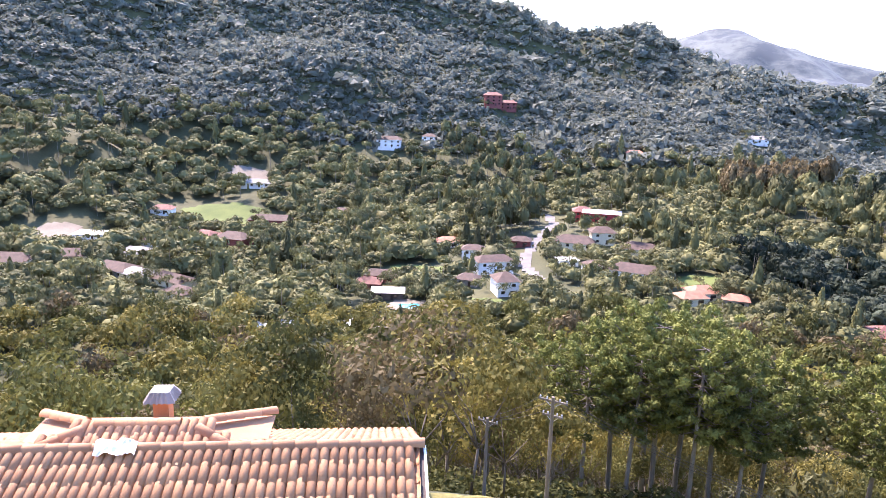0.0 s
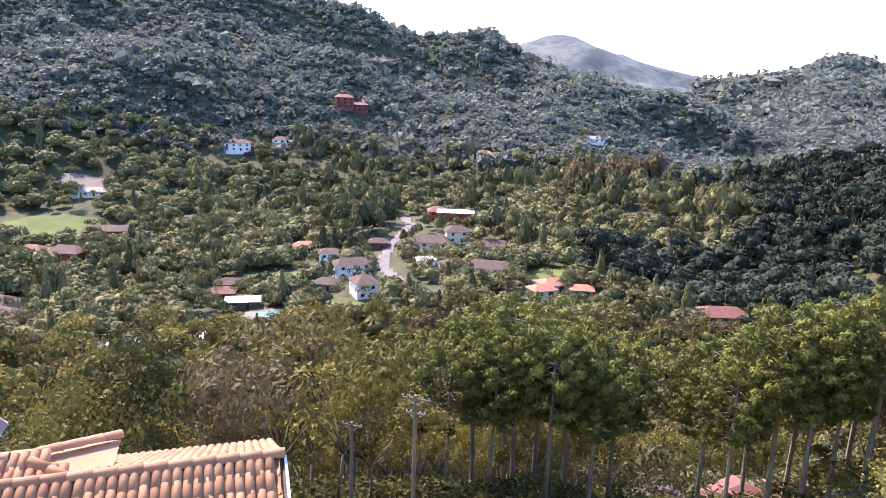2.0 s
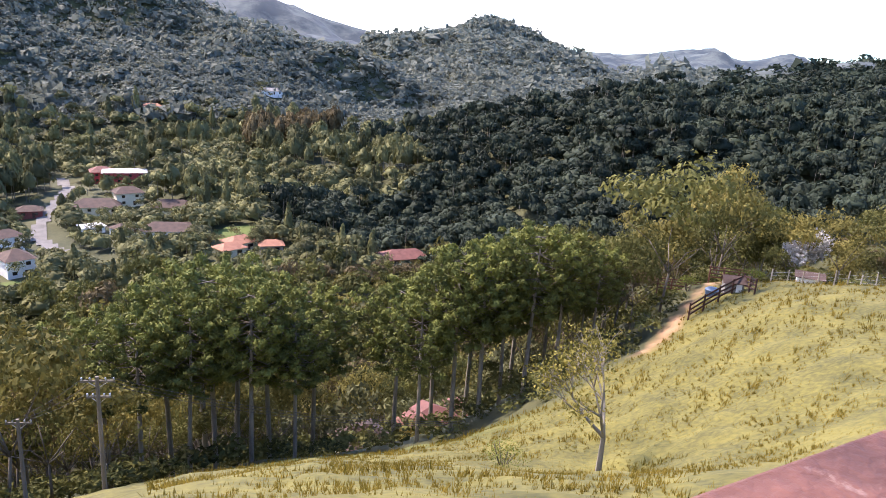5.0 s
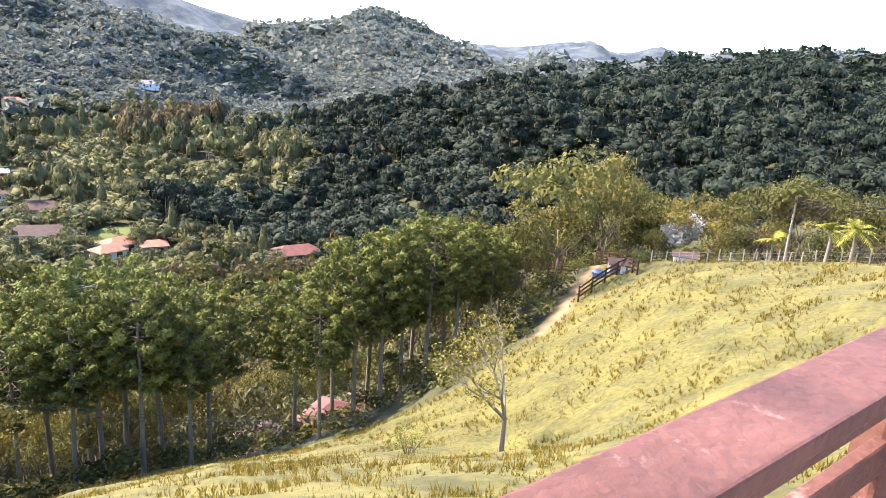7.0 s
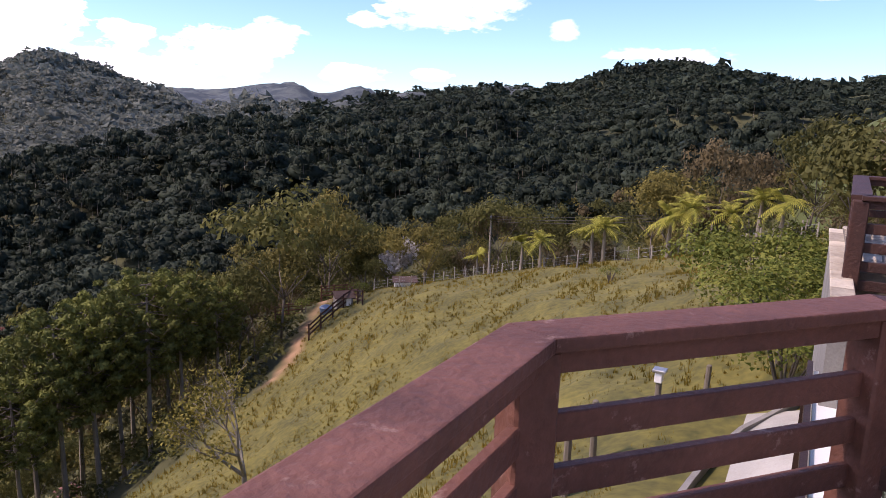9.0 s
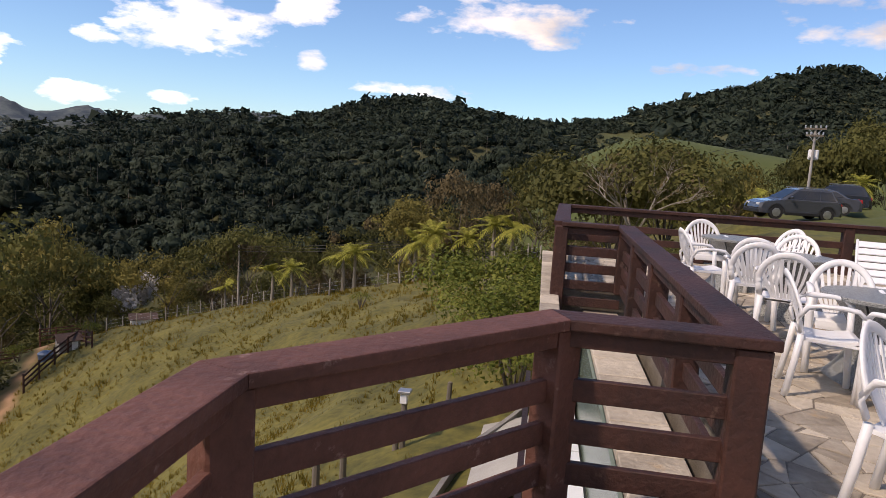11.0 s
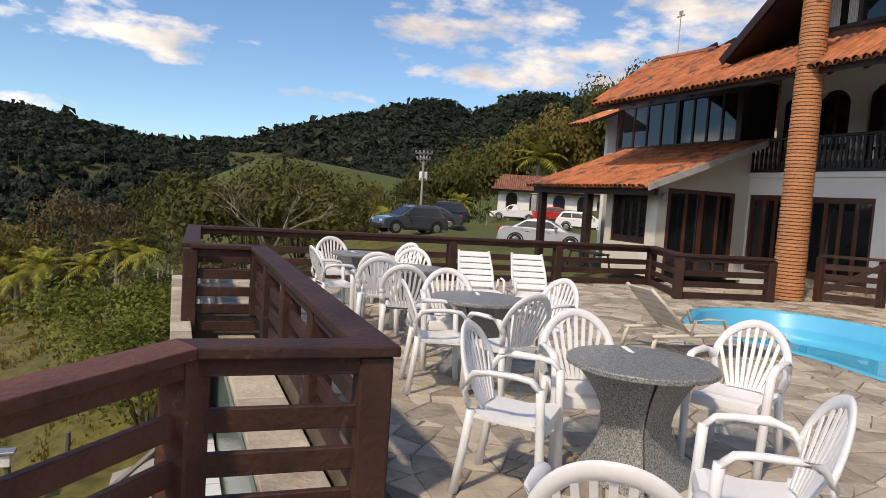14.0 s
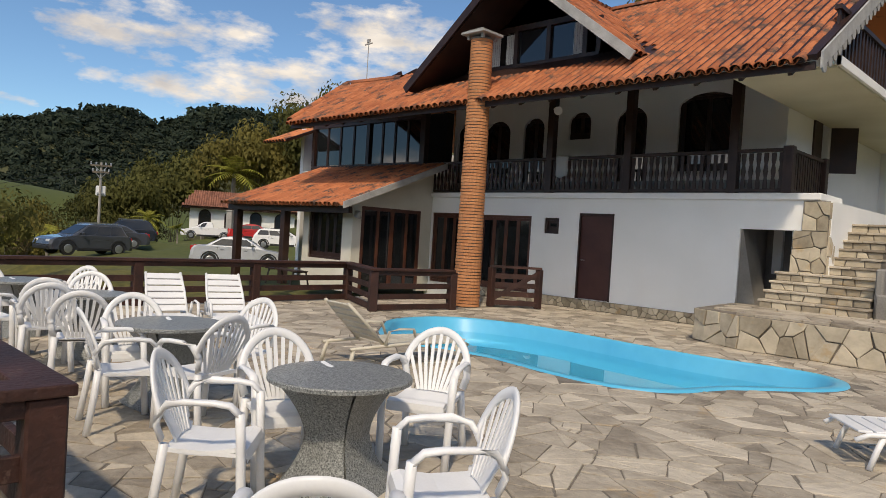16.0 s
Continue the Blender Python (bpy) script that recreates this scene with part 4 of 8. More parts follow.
# eave board and rafters, verge board with scalloped edge
bm = bmesh.new()
beam(bm, (3.6, EAVE_Y - .06, EAVE_Z - .09), (18.5, EAVE_Y - .06, EAVE_Z - .09), .04, .13)
part("eave_board", bm, DARK_WOOD, house)
for k in range(19):
    x = 4.0 + k * .8
    bm = bmesh.new()
    beam(bm, (x, EAVE_Y - .1, EAVE_Z - .14), (x, BACK_Y, roof_z(BACK_Y) - .2), .07, .12)
    part("rafter", bm, DARK_WOOD, house)
bm = bmesh.new()
panel(bm, [(3.50, EAVE_Y + .05, EAVE_Z + .10), (3.50, RIDGE_Y, roof_z(RIDGE_Y) + .12), (3.50, RIDGE_Y, roof_z(RIDGE_Y) - .14), (3.50, EAVE_Y + .05, EAVE_Z - .16)], .04)
VERGE_GREY = surface("weathered_grey_paint", (.30, .30, .29), (.44, .44, .43), scale=4, rough=.8, bump=.2)
part("verge_board", bm, VERGE_GREY, house, "weathered grey verge board with a scalloped edge")
for k in range(24):
    y = EAVE_Y - .1 - k * .24
    bm = bmesh.new()
    tube(bm, (3.47, y, roof_z(y) - .16), (3.50, y, roof_z(y) - .16), .11, n=12)
    part("scallop", bm, VERGE_GREY, house)

# ---- dormer ----
DX0, DX1, DY, DAPEX = 7.45, 13.6, -13.05, (10.6, 8.05)
DBASE = roof_z(DY) + .12
bm = bmesh.new()
for sgn, xe in ((1, DX1), (-1, DX0)):
    ex = xe + sgn * .25
    ez = DBASE - .12
    q = [(DAPEX[0], DY + .55, DAPEX[1]), (ex, DY + .55, ez), (ex, -14.6, ez), (DAPEX[0], -17.6, DAPEX[1])]
    panel(bm, q if sgn < 0 else q[::-1], .10)
part("dormer_deck", bm, DARK_WOOD, house)
frames = []
for sgn, xe in ((1, DX1 + .25), (-1, DX0 - .25)):
    run, rise = abs(xe - DAPEX[0]), DAPEX[1] - (DBASE - .12)
    up = Vector((-sgn * run, 0, rise)).normalized()
    along = Vector((0, 1, 0)) if sgn > 0 else Vector((0, -1, 0))
    o = Vector((xe, -17.4 if sgn > 0 else DY + .6, DBASE - .12 + .03))
    frames += tile_frames(o, along, up, 23, round(math.hypot(run, rise) / .385), .2, .385, lambda p: p.z > roof_z(p.y) - .05, 12)
vs, fs = join_copies(TV, TF, frames)
raw("tiles", vs, fs, TILE, house, "", smooth=True, kind="stuff")
for sgn, xe in ((1, DX1 + .3), (-1, DX0 - .3)):
    bm = bmesh.new()
    beam(bm, (DAPEX[0], DY + .6, DAPEX[1] + .02), (xe, DY + .6, DBASE - .16), .05, .2)
    part("verge_board", bm, VERGE_GREY if sgn < 0 else DARK_WOOD, house)
bm = bmesh.new()
DW = DY - .75
v = [(DX0 + .2, DW, roof_z(DW)), (DX1 - .2, DW, roof_z(DW)), (DAPEX[0], DW, DAPEX[1] - .1)]
bm.faces.new([bm.verts.new(p) for p in v])
bmesh.ops.solidify(bm, geom=bm.faces, thickness=.12)
part("dormer_wall", bm, WHITE_WALL, house, "white dormer gable")
z0 = roof_z(DW) + .10
dw = new("window")
dw.parent = house
bm = bmesh.new()
box(bm, (8.75, DW + .02, z0 - .08), (12.6, DW + .10, z0 + .02))
box(bm, (9.0, DW + .02, z0 + .84), (12.35, DW + .10, z0 + .98))
for x in (8.78, 9.15, 10.2, 11.2, 12.1, 12.55):
    box(bm, (x - .06, DW + .02, z0 + .02), (x + .06, DW + .10, z0 + .84))
part("frame", bm, DARK_WOOD, dw)
for xa, xb, zt in ((9.21, 10.14, .83), (10.26, 11.14, .83), (11.26, 12.04, .83)):
    bm = bmesh.new()
    box(bm, (xa, DW + .015, z0 + .02), (xb, DW + .03, z0 + zt))
    part("pane", bm, GLASS, dw)
CURTAIN = surface("curtain_cloth", (.40, .40, .38), (.55, .55, .53), scale=2, rough=.9, bump=.1)
for xa, xb in ((9.22, 9.5), (11.3, 11.55), (11.75, 12.03)):
    bm = bmesh.new()
    n = 12
    p = [(xa + (xb - xa) * k / n, DW + .036 + .008 * math.sin(k * 2.1)) for k in range(n + 1)]
    for (ax, ay), (bx, by) in zip(p, p[1:]):
        bm.faces.new([bm.verts.new(q) for q in ((ax, ay, z0 + .05), (bx, by, z0 + .05), (bx, by, z0 + .8), (ax, ay, z0 + .8))])
    part("curtain", bm, CURTAIN, dw, "pale grey curtain")

# ---- round brick chimney, course by course ----
chimney = thing("chimney", "round tapering orange brick chimney with a grey cap", "chimney")
bm = bmesh.new()
tube(bm, (10.82, -12.0, 0), (10.82, -12.0, 6.22), .285, .245, 24)
part("mortar_core", bm, MORTAR, chimney)
n = 84
for k in range(n):
    z = .02 + k * .0735
    r = .315 - .06 * k / n + random.uniform(-.004, .004)
    bm = bmesh.new()
    tube(bm, (0, 0, 0), (0, 0, .056), r, r, 22)
    o = part("brick_course", bm, BRICK, chimney)
    o.location = (10.82 + random.uniform(-.003, .003), -12.0, z)
bm = bmesh.new()
box(bm, (10.47, -12.35, 6.28), (11.17, -11.65, 6.34), .01)
for sx in (-1, 1):
    for sy in (-1, 1):
        box(bm, (10.82 + sx * .22 - .03, -12 + sy * .22 - .03, 6.18), (10.82 + sx * .22 + .03, -12 + sy * .22 + .03, 6.28))
a = bm.verts.new((10.82, -12.0, 6.5))
c = [bm.verts.new(p) for p in ((10.47, -12.35, 6.345), (11.17, -12.35, 6.345), (11.17, -11.65, 6.345), (10.47, -11.65, 6.345))]
for k in range(4):
    bm.faces.new((c[k], c[(k + 1) % 4], a))
part("cap", bm, VERGE_GREY, chimney, "grey tin chimney cap")

# ---- porch with its own tiled roof ----
PX0, PX1, PEY, PEZ, PTY, PTZ = 14.6, 21.0, -11.2, 2.27, WALL_Y, 3.70
porch = thing("porch", "tiled porch on dark wooden posts against the house", "porch")
ppitch = (PTZ - PEZ) / (PEY - PTY)
bm = bmesh.new()
panel(bm, [(PX0, PEY, PEZ - .02), (PX1, PEY, PEZ - .02), (PX1, PTY, PTZ - .02), (PX0, PTY, PTZ - .02)], .08)
part("roof_deck", bm, DARK_WOOD, porch)
fr = tile_frames((PX1, PEY + .1, PEZ - .04), (-1, 0, 0), (0, -1, ppitch), 32, 10, .2, .40, None, 17)
vs, fs = join_copies(TV, TF, fr)
raw("tiles", vs, fs, TILE, porch, "clay barrel tiles, blackened near the eave", smooth=True, kind="stuff")
fr = tile_frames((PX1 + .1, PEY + .1, PEZ - .04), (-1, 0, 0), (0, -1, ppitch), 32, 10, .2, .40, None, 18)
vs, fs = join_copies(TV2, TF2[:, ::-1], fr)
raw("tiles", vs, fs, TILE, porch, "", smooth=True, kind="stuff")
bm = bmesh.new()
panel(bm, [(PX0 - .06, PEY + .1, PEZ + .08), (PX0 - .06, PTY, PTZ + .08), (PX0 - .06, PTY, PTZ - .1), (PX0 - .06, PEY + .1, PEZ - .1)], .05)
part("verge_board", bm, VERGE_GREY, porch)
bm = bmesh.new()
beam(bm, (PX0, PEY - .2, PEZ - .12), (PX1, PEY - .2, PEZ - .12), .12, .18)
part("beam", bm, DARK_WOOD, porch)
for x in (17.75, 20.5):
    bm = bmesh.new()
    box(bm, (x - .11, -11.56, -.1), (x + .11, -11.34, 2.1), .012)
    part("post", bm, DARK_WOOD, porch)
# room under the porch: west wall with glazed doors, north wall with a window
PLASTER = surface("pale_plaster", (.58, .55, .46), (.70, .67, .58), scale=1, rough=.85, bump=.12)
for lo, hi in (((15.05, -12.15, -.1), (15.2, -11.85, 2.3)), ((15.05, WALL_Y, -.1), (15.2, -14.4, 2.3)), ((15.2, -12.0, -.1), (15.5, -11.85, 2.3)), ((17.1, -12.0, -.1), (17.4, -11.85, 2.3)), ((15.5, -12.0, -.1), (17.1, -11.85, .75))):
    bm = bmesh.new()
    box(bm, lo, hi)
    part("wall", bm, PLASTER, porch)
bm = bmesh.new()
q = [(15.05, -11.85, 2.3), (15.05, WALL_Y, 2.3), (15.05, WALL_Y, 3.6), (15.05, -11.85, 2.42)]
f = bm.faces.new([bm.verts.new(p) for p in q])
r = bmesh.ops.extrude_face_region(bm, geom=[f])
for e in r["geom"]:
    if isinstance(e, bmesh.types.BMVert):
        e.co.x += .15
part("gable_wall", bm, PLASTER, porch, "pale cream plaster wall")
window("window", 15.5, 17.1, .75, 2.2, -11.9, 4, DARK_WOOD, parent=porch)
bm = bmesh.new()
for lo, hi in (((-14.4, 0), (-14.3, 2.3)), ((-12.25, 0), (-12.15, 2.3)), ((-13.35, 0), (-13.22, 2.2)), ((-12.8, 0), (-12.72, 2.2)), ((-13.9, 0), (-13.82, 2.2)), ((-14.3, 2.2), (-12.25, 2.3))):
    box(bm, (15.04, lo[0], lo[1]), (15.14, hi[0], hi[1]))
part("door_frame", bm, WINDOW_WOOD, porch)
for ya, yb in ((-14.3, -13.9), (-13.82, -13.35), (-13.22, -12.8), (-12.72, -12.25)):
    bm = bmesh.new()
    box(bm, (15.08, ya, .05), (15.095, yb, 2.2))
    part("pane", bm, GLASS, porch)
# black block in place of the porch room's shade
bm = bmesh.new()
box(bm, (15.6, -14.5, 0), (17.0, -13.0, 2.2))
part("room", bm, BLACK, porch, "black block standing in for the unlit room behind the glass")
sconce = thing("wall_lamp", "small pale wall lamp under the porch verge", "lamp")
bm = bmesh.new()
tube(bm, (14.98, -11.95, 1.98), (14.90, -11.95, 2.14), .10, .03, 10)
box(bm, (14.92, -11.98, 2.1), (15.06, -11.92, 2.16))
part("shade", bm, VERGE_GREY, sconce)

# glazed gallery above the porch
gal = new("gallery")
gal.parent = house
bm = bmesh.new()
box(bm, (15.6, WALL_Y - .12, 3.70), (21.5, WALL_Y + .03, 3.86))
box(bm, (15.6, WALL_Y - .12, 5.22), (21.5, WALL_Y + .03, 5.6))
for x in (15.66, 18.3, 21.44):
    box(bm, (x - .08, WALL_Y - .12, 3.86), (x + .08, WALL_Y + .03, 5.22))
part("frame", bm, DARK_WOOD, gal)
for x0, x1 in ((15.74, 18.22), (18.38, 21.36)):
    w = (x1 - x0) / 4
    for k in range(4):
        bm = bmesh.new()
        box(bm, (x0 + k * w + .04, WALL_Y - .06, 3.88), (x0 + (k + 1) * w - .04, WALL_Y - .05, 5.2))
        part("pane", bm, GLASS, gal)
        bm = bmesh.new()
        box(bm, (x0 + k * w - .04, WALL_Y - .09, 3.86), (x0 + k * w + .04, WALL_Y - .02, 5.22))
        part("mullion", bm, DARK_WOOD, gal)
# black block whose colour gives the gallery's inner shade
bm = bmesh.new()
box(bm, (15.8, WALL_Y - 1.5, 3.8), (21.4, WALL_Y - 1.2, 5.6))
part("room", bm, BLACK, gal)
bm = bmesh.new()
panel(bm, [(21.4, -13.7, 4.62), (22.9, -13.7, 4.62), (22.9, -15.2, 5.25), (21.4, -15.2, 5.25)], .1)
part("side_roof", bm, DARK_WOOD, house)
fr = tile_frames((22.9, -13.65, 4.62), (-1, 0, 0), (0, -1, .42), 7, 4, .2, .4, None, 19)
vs, fs = join_copies(TV, TF, fr)
raw("tiles", vs, fs, TILE, house, "", smooth=True, kind="stuff")
# weather vane and vent
vane = thing("lightning_rod", "thin metal rod with a vane on the roof", "lightning rod")
bm = bmesh.new()
tube(bm, (19.5, -15.6, 6.8), (19.5, -15.6, 8.3), .015, n=6)
beam(bm, (19.3, -15.6, 8.25), (19.7, -15.6, 8.25), .02, .05)
box(bm, (19.42, -15.62, 8.3), (19.58, -15.58, 8.42))
part("rod", bm, VERGE_GREY, vane)
# patio gate beside the chimney, swung open
gate = thing("wooden_gate", "dark brown board gate standing open beside the chimney", "gate")
ga, gb = Vector((10.55, -12.55, 0)), Vector((9.8, -13.4, 0))
for p in (ga, gb):
    bm = bmesh.new()
    box(bm, (p.x - .07, p.y - .07, .02), (p.x + .07, p.y + .07, .94), .01)
    part("post", bm, DARK_RAIL, gate)
for z in (.12, .33, .54, .75):
    bm = bmesh.new()
    beam(bm, ga + Vector((0, 0, z)), gb + Vector((0, 0, z)), .045, .12)
    part("board", bm, DARK_RAIL, gate)
bm = bmesh.new()
beam(bm, ga + Vector((.03, .03, .97)), gb + Vector((-.03, -.03, .97)), .2, .05)
part("top_plank", bm, DARK_RAIL, gate)
bm = bmesh.new()
beam(bm, ga + Vector((.02, .04, .15)), gb + Vector((0, .04, .85)), .03, .1)
part("brace", bm, DARK_RAIL, gate)

# ---- tiled roof of the house below the terrace ----
lower = thing("lower_house", "house below the terrace with a pale weathered barrel-tile roof", "house")
LD = Vector((.973, .231, 0))
LN = Vector((.231, -.973, 0))
LR1 = Vector((-2.1, 12.24, -5.05))
LR0 = LR1 - LD * 13
SL, SN = .36, .465
bm = bmesh.new()
panel(bm, [LR0 + LN * 4.6 + Vector((0, 0, -4.6 * SL)), LR1 + LN * 4.6 + Vector((0, 0, -4.6 * SL)), LR1, LR0], .1)
panel(bm, [LR1 - LN * 5 + Vector((0, 0, -5 * SN)), LR0 - LN * 5 + Vector((0, 0, -5 * SN)), LR0, LR1], .1)
part("roof_deck", bm, DARK_WOOD, lower)
bm = bmesh.new()
a = [LR0 + LN * 4.2, LR1 + LN * 4.2 - LD * .4, LR1 - LN * 4.6 - LD * .4, LR0 - LN * 4.6]
prism(bm, [(p.x, p.y) for p in a], -11.5, -7.4)
part("wall", bm, WHITE_WALL, lower)
PV, PF = half_pipe(.46, .098, .083)
PV2, PF2 = half_pipe(.46, .078, .092)
PV2 = PV2 * (1, 1, -1) + (0, 0, .04)
south = tile_frames(LR0 + LN * 4.4 + Vector((0, 0, -4.4 * SL + .03)), LD, -LN + Vector((0, 0, SL)), 74, 12, .173, .385, None, 41)
gutter = tile_frames(LR0 - LD * .087 + LN * 4.4 + Vector((0, 0, -4.4 * SL + .03)), LD, -LN + Vector((0, 0, SL)), 75, 12, .173, .385, None, 42)
north = tile_frames(LR1 - LN * 4.6 + Vector((0, 0, -4.6 * SN + .03)), -LD, LN + Vector((0, 0, SN)), 74, 12, .173, .385, None, 43)
vs, fs = join_copies(PV2, PF2[:, ::-1], gutter)
raw("gutter_tiles", vs, fs, PALE_TILE, lower, smooth=True, kind="stuff")
vs, fs = join_copies(PV, PF, north + [m for m in south if m[2, 3] < -5.75 or m[0, 3] < -9.5])
raw("tiles", vs, fs, PALE_TILE, lower, smooth=True, kind="stuff")
tile_me = bpy.data.meshes.new("tile")
tile_me.from_pydata([tuple(v) for v in PV], [], [tuple(int(i) for i in f) for f in PF])
tile_me.materials.append(PALE_TILE)
for p in tile_me.polygons:
    p.use_smooth = True
for m in south:
    if not (m[2, 3] < -5.75 or m[0, 3] < -9.5):
        o = new("tile", tile_me)
        o.parent = lower
        o.matrix_basis = Matrix(m.tolist())
ridge_me = bpy.data.meshes.new("ridge_tile")
rv, rf = half_pipe(.44, .125, .105, 8)
ridge_me.from_pydata([tuple(v) for v in rv], [], [tuple(int(i) for i in f) for f in rf])
ridge_me.materials.append(PALE_TILE)
for p in ridge_me.polygons:
    p.use_smooth = True


def ridge_tiles(a, b, lift=.05):
    for m in cap_row(Vector(a) + Vector((0, 0, lift)), Vector(b) + Vector((0, 0, lift)), .40):
        o = new("ridge_tile", ridge_me)
        o.parent = lower
        o.matrix_basis = Matrix(m.tolist())


ridge_tiles(LR1, LR0)
bm = bmesh.new()
panel(bm, [LR1 + LD * .03 + Vector((0, 0, .05)), LR1 + LD * .03 + LN * 4.6 + Vector((0, 0, -4.6 * SL + .05)), LR1 + LD * .03 + LN * 4.6 + Vector((0, 0, -4.6 * SL - .15)), LR1 + LD * .03 + Vector((0, 0, -.15))], .05)
part("verge_board", bm, WHITE_WALL, lower, "white painted verge board")
# raised hipped roof behind the ridge
H0, H1 = LR1 - LD * 6.4 - LN * 1.15 + Vector((0, 0, -.12)), LR1 - LD * 4.6 - LN * 1.15 + Vector((0, 0, -.12))
base = [LR1 - LD * 7.9 - LN * .1, LR1 - LD * 3.1 - LN * .1, LR1 - LD * 3.1 - LN * 2.3, LR1 - LD * 7.9 - LN * 2.3]
base = [p + Vector((0, 0, -.46)) for p in base]
bm = bmesh.new()
v = [bm.verts.new(p) for p in base + [H0, H1]]
for f in ((0, 1, 5, 4), (1, 2, 5), (2, 3, 4, 5), (3, 0, 4)):
    bm.faces.new([v[i] for i in f])
part("hip_deck", bm, PALE_TILE, lower)
tri = []
for o, al, up, cols, rows in ((base[0], LD, -LN + Vector((0, 0, .33)), 27, 3), (base[1], -LN, -LD + Vector((0, 0, .23)), 12, 4), (base[3], LN, LD + Vector((0, 0, .23)), 12, 4)):
    def on_hip(p, o=o):
        u = (p - LR1).dot(-LD)
        w = (p - LR1).dot(-LN)
        return 3.0 + max(0, p.z - base[0].z) * 4.2 < u < 8.0 - max(0, p.z - base[0].z) * 4.2 and -.2 < w < 2.4
    tri += tile_frames(o + Vector((0, 0, .04)), al, up, cols, rows, .173, .385, on_hip, 44)
vs, fs = join_copies(PV, PF, tri)
raw("tiles", vs, fs, PALE_TILE, lower, smooth=True, kind="stuff")
for a, b in ((base[0], H0), (base[1], H1), (H0, H1), (base[2], H1), (base[3], H0)):
    ridge_tiles(a, b, .07)
vent = thing("roof_vent", "square brick flue with a pale ribbed hat on the lower roof", "chimney")
VP = LR1 - LD * 5.5 - LN * 2.4 + Vector((0, 0, -.15))
bm = bmesh.new()
box(bm, (-.27, -.27, -.9), (.27, .27, .12))
o = part("flue", bm, BRICK, vent)
bm = bmesh.new()
n = 40


def squared(k, r):
    a = 6.283 * (k + .5) / n
    c = max(abs(math.cos(a)), abs(math.sin(a)))
    return r / c * math.cos(a), r / c * math.sin(a)


lo = [bm.verts.new((*squared(k, .58 if k % 2 else .52), .16)) for k in range(n)]
hi = [bm.verts.new((*squared(k, .36 if k % 2 else .33), .50)) for k in range(n)]
for k in range(n):
    bm.faces.new((lo[k], lo[(k + 1) % n], hi[(k + 1) % n], hi[k]))
bm.faces.new(hi)
bm.faces.new(lo[::-1])
part("hat", bm, GREY_WALL, vent, "grey ribbed metal hat")
vent.matrix_basis = Matrix.Translation(VP) @ Matrix.Rotation(.23, 4, "Z") @ Matrix.Diagonal((.6, .6, .6, 1))
bag = thing("plastic_sheet", "crumpled white plastic sheet lying on the roof ridge", "sheet")
bm = bmesh.new()
bmesh.ops.create_grid(bm, x_segments=14, y_segments=10, size=.5)
for v in bm.verts:
    v.co = Vector((v.co.x * .72, v.co.y * .62, .12 + .10 * noise.noise(v.co * 3.1) + .05 * noise.noise(v.co * 9) - .55 * abs(v.co.y + .1) ** 1.3))
part("sheet", bm, PLASTIC, bag, smooth=False)
bag.matrix_basis = Matrix.Translation(LR1 - LD * 5.55 + LN * -.05 + Vector((0, 0, .14))) @ Matrix.Rotation(.23, 4, "Z")

# ---- plinth, retaining wall and steps of rough stone ----


def voronoi_cells(points, outline_box, near=16):
    """Convex cells round scattered points, each clipped to the box (x0, y0, x1, y1)."""
    pts = np.asarray(points, float)
    x0, y0, x1, y1 = outline_box
    cells = []
    for k, p in enumerate(pts):
        d = np.hypot(*(pts - p).T)
        poly = [(x0, y0), (x1, y0), (x1, y1), (x0, y1)]
        for j in np.argsort(d)[1:near + 1]:
            q = pts[j]
            nx, ny = q - p
            c = (q @ q - p @ p) / 2
            out = []
            for a, b in zip(poly, poly[1:] + poly[:1]):
                da, db = nx * a[0] + ny * a[1] - c, nx * b[0] + ny * b[1] - c
                if da <= 0:
                    out.append(a)
                if (da < 0) != (db < 0) and abs(da - db) > 1e-12:
                    s = da / (da - db)
                    out.append((a[0] + (b[0] - a[0]) * s, a[1] + (b[1] - a[1]) * s))
            poly = out
            if len(poly) < 3:
                break
        cells.append(poly)
    return cells


def scatter(x0, y0, x1, y1, size, seed, squeeze=1.0):
    """Points on a jittered grid."""
    g = np.random.RandomState(seed)
    out = []
    ny, nx = max(1, round((y1 - y0) / (size * squeeze))), max(1, round((x1 - x0) / size))
    for i in range(ny):
        for j in range(nx):
            out.append((x0 + (j + .5 * (i % 2) + g.uniform(.05, .95)) * (x1 - x0) / nx, y0 + (i + g.uniform(.05, .95)) * (y1 - y0) / ny))
    return out


def shrink(poly, gap):
    c = np.mean(poly, axis=0)
    out = []
    for p in poly:
        v = np.array(p) - c
        n = np.hypot(*v)
        out.append(tuple(c + v * max(0, 1 - gap / max(n, 1e-6))))
    return out


def slab_mesh(poly, z0, z1, bevel=.012):
    """A flat stone with a chamfered rim: vertices, faces of mixed size."""
    n = len(poly)
    inner = shrink(poly, bevel)
    v = [(x, y, z0) for x, y in poly] + [(x, y, z1 - bevel * .5) for x, y in poly] + [(x, y, z1) for x, y in inner]
    f = [tuple(range(2 * n, 3 * n))]
    for r in (0, 1):
        f += [(r * n + k, r * n + (k + 1) % n, (r + 1) * n + (k + 1) % n, (r + 1) * n + k) for k in range(n)]
    return v, f


ROCK = surface("rubble_stone", (.20, .165, .115), (.66, .58, .44), scale=3, rough=.85, bump=.6, fine=14, piece=.8, spots=(.42, .27, .11), spot_scale=1.2, spot_edge=.60)


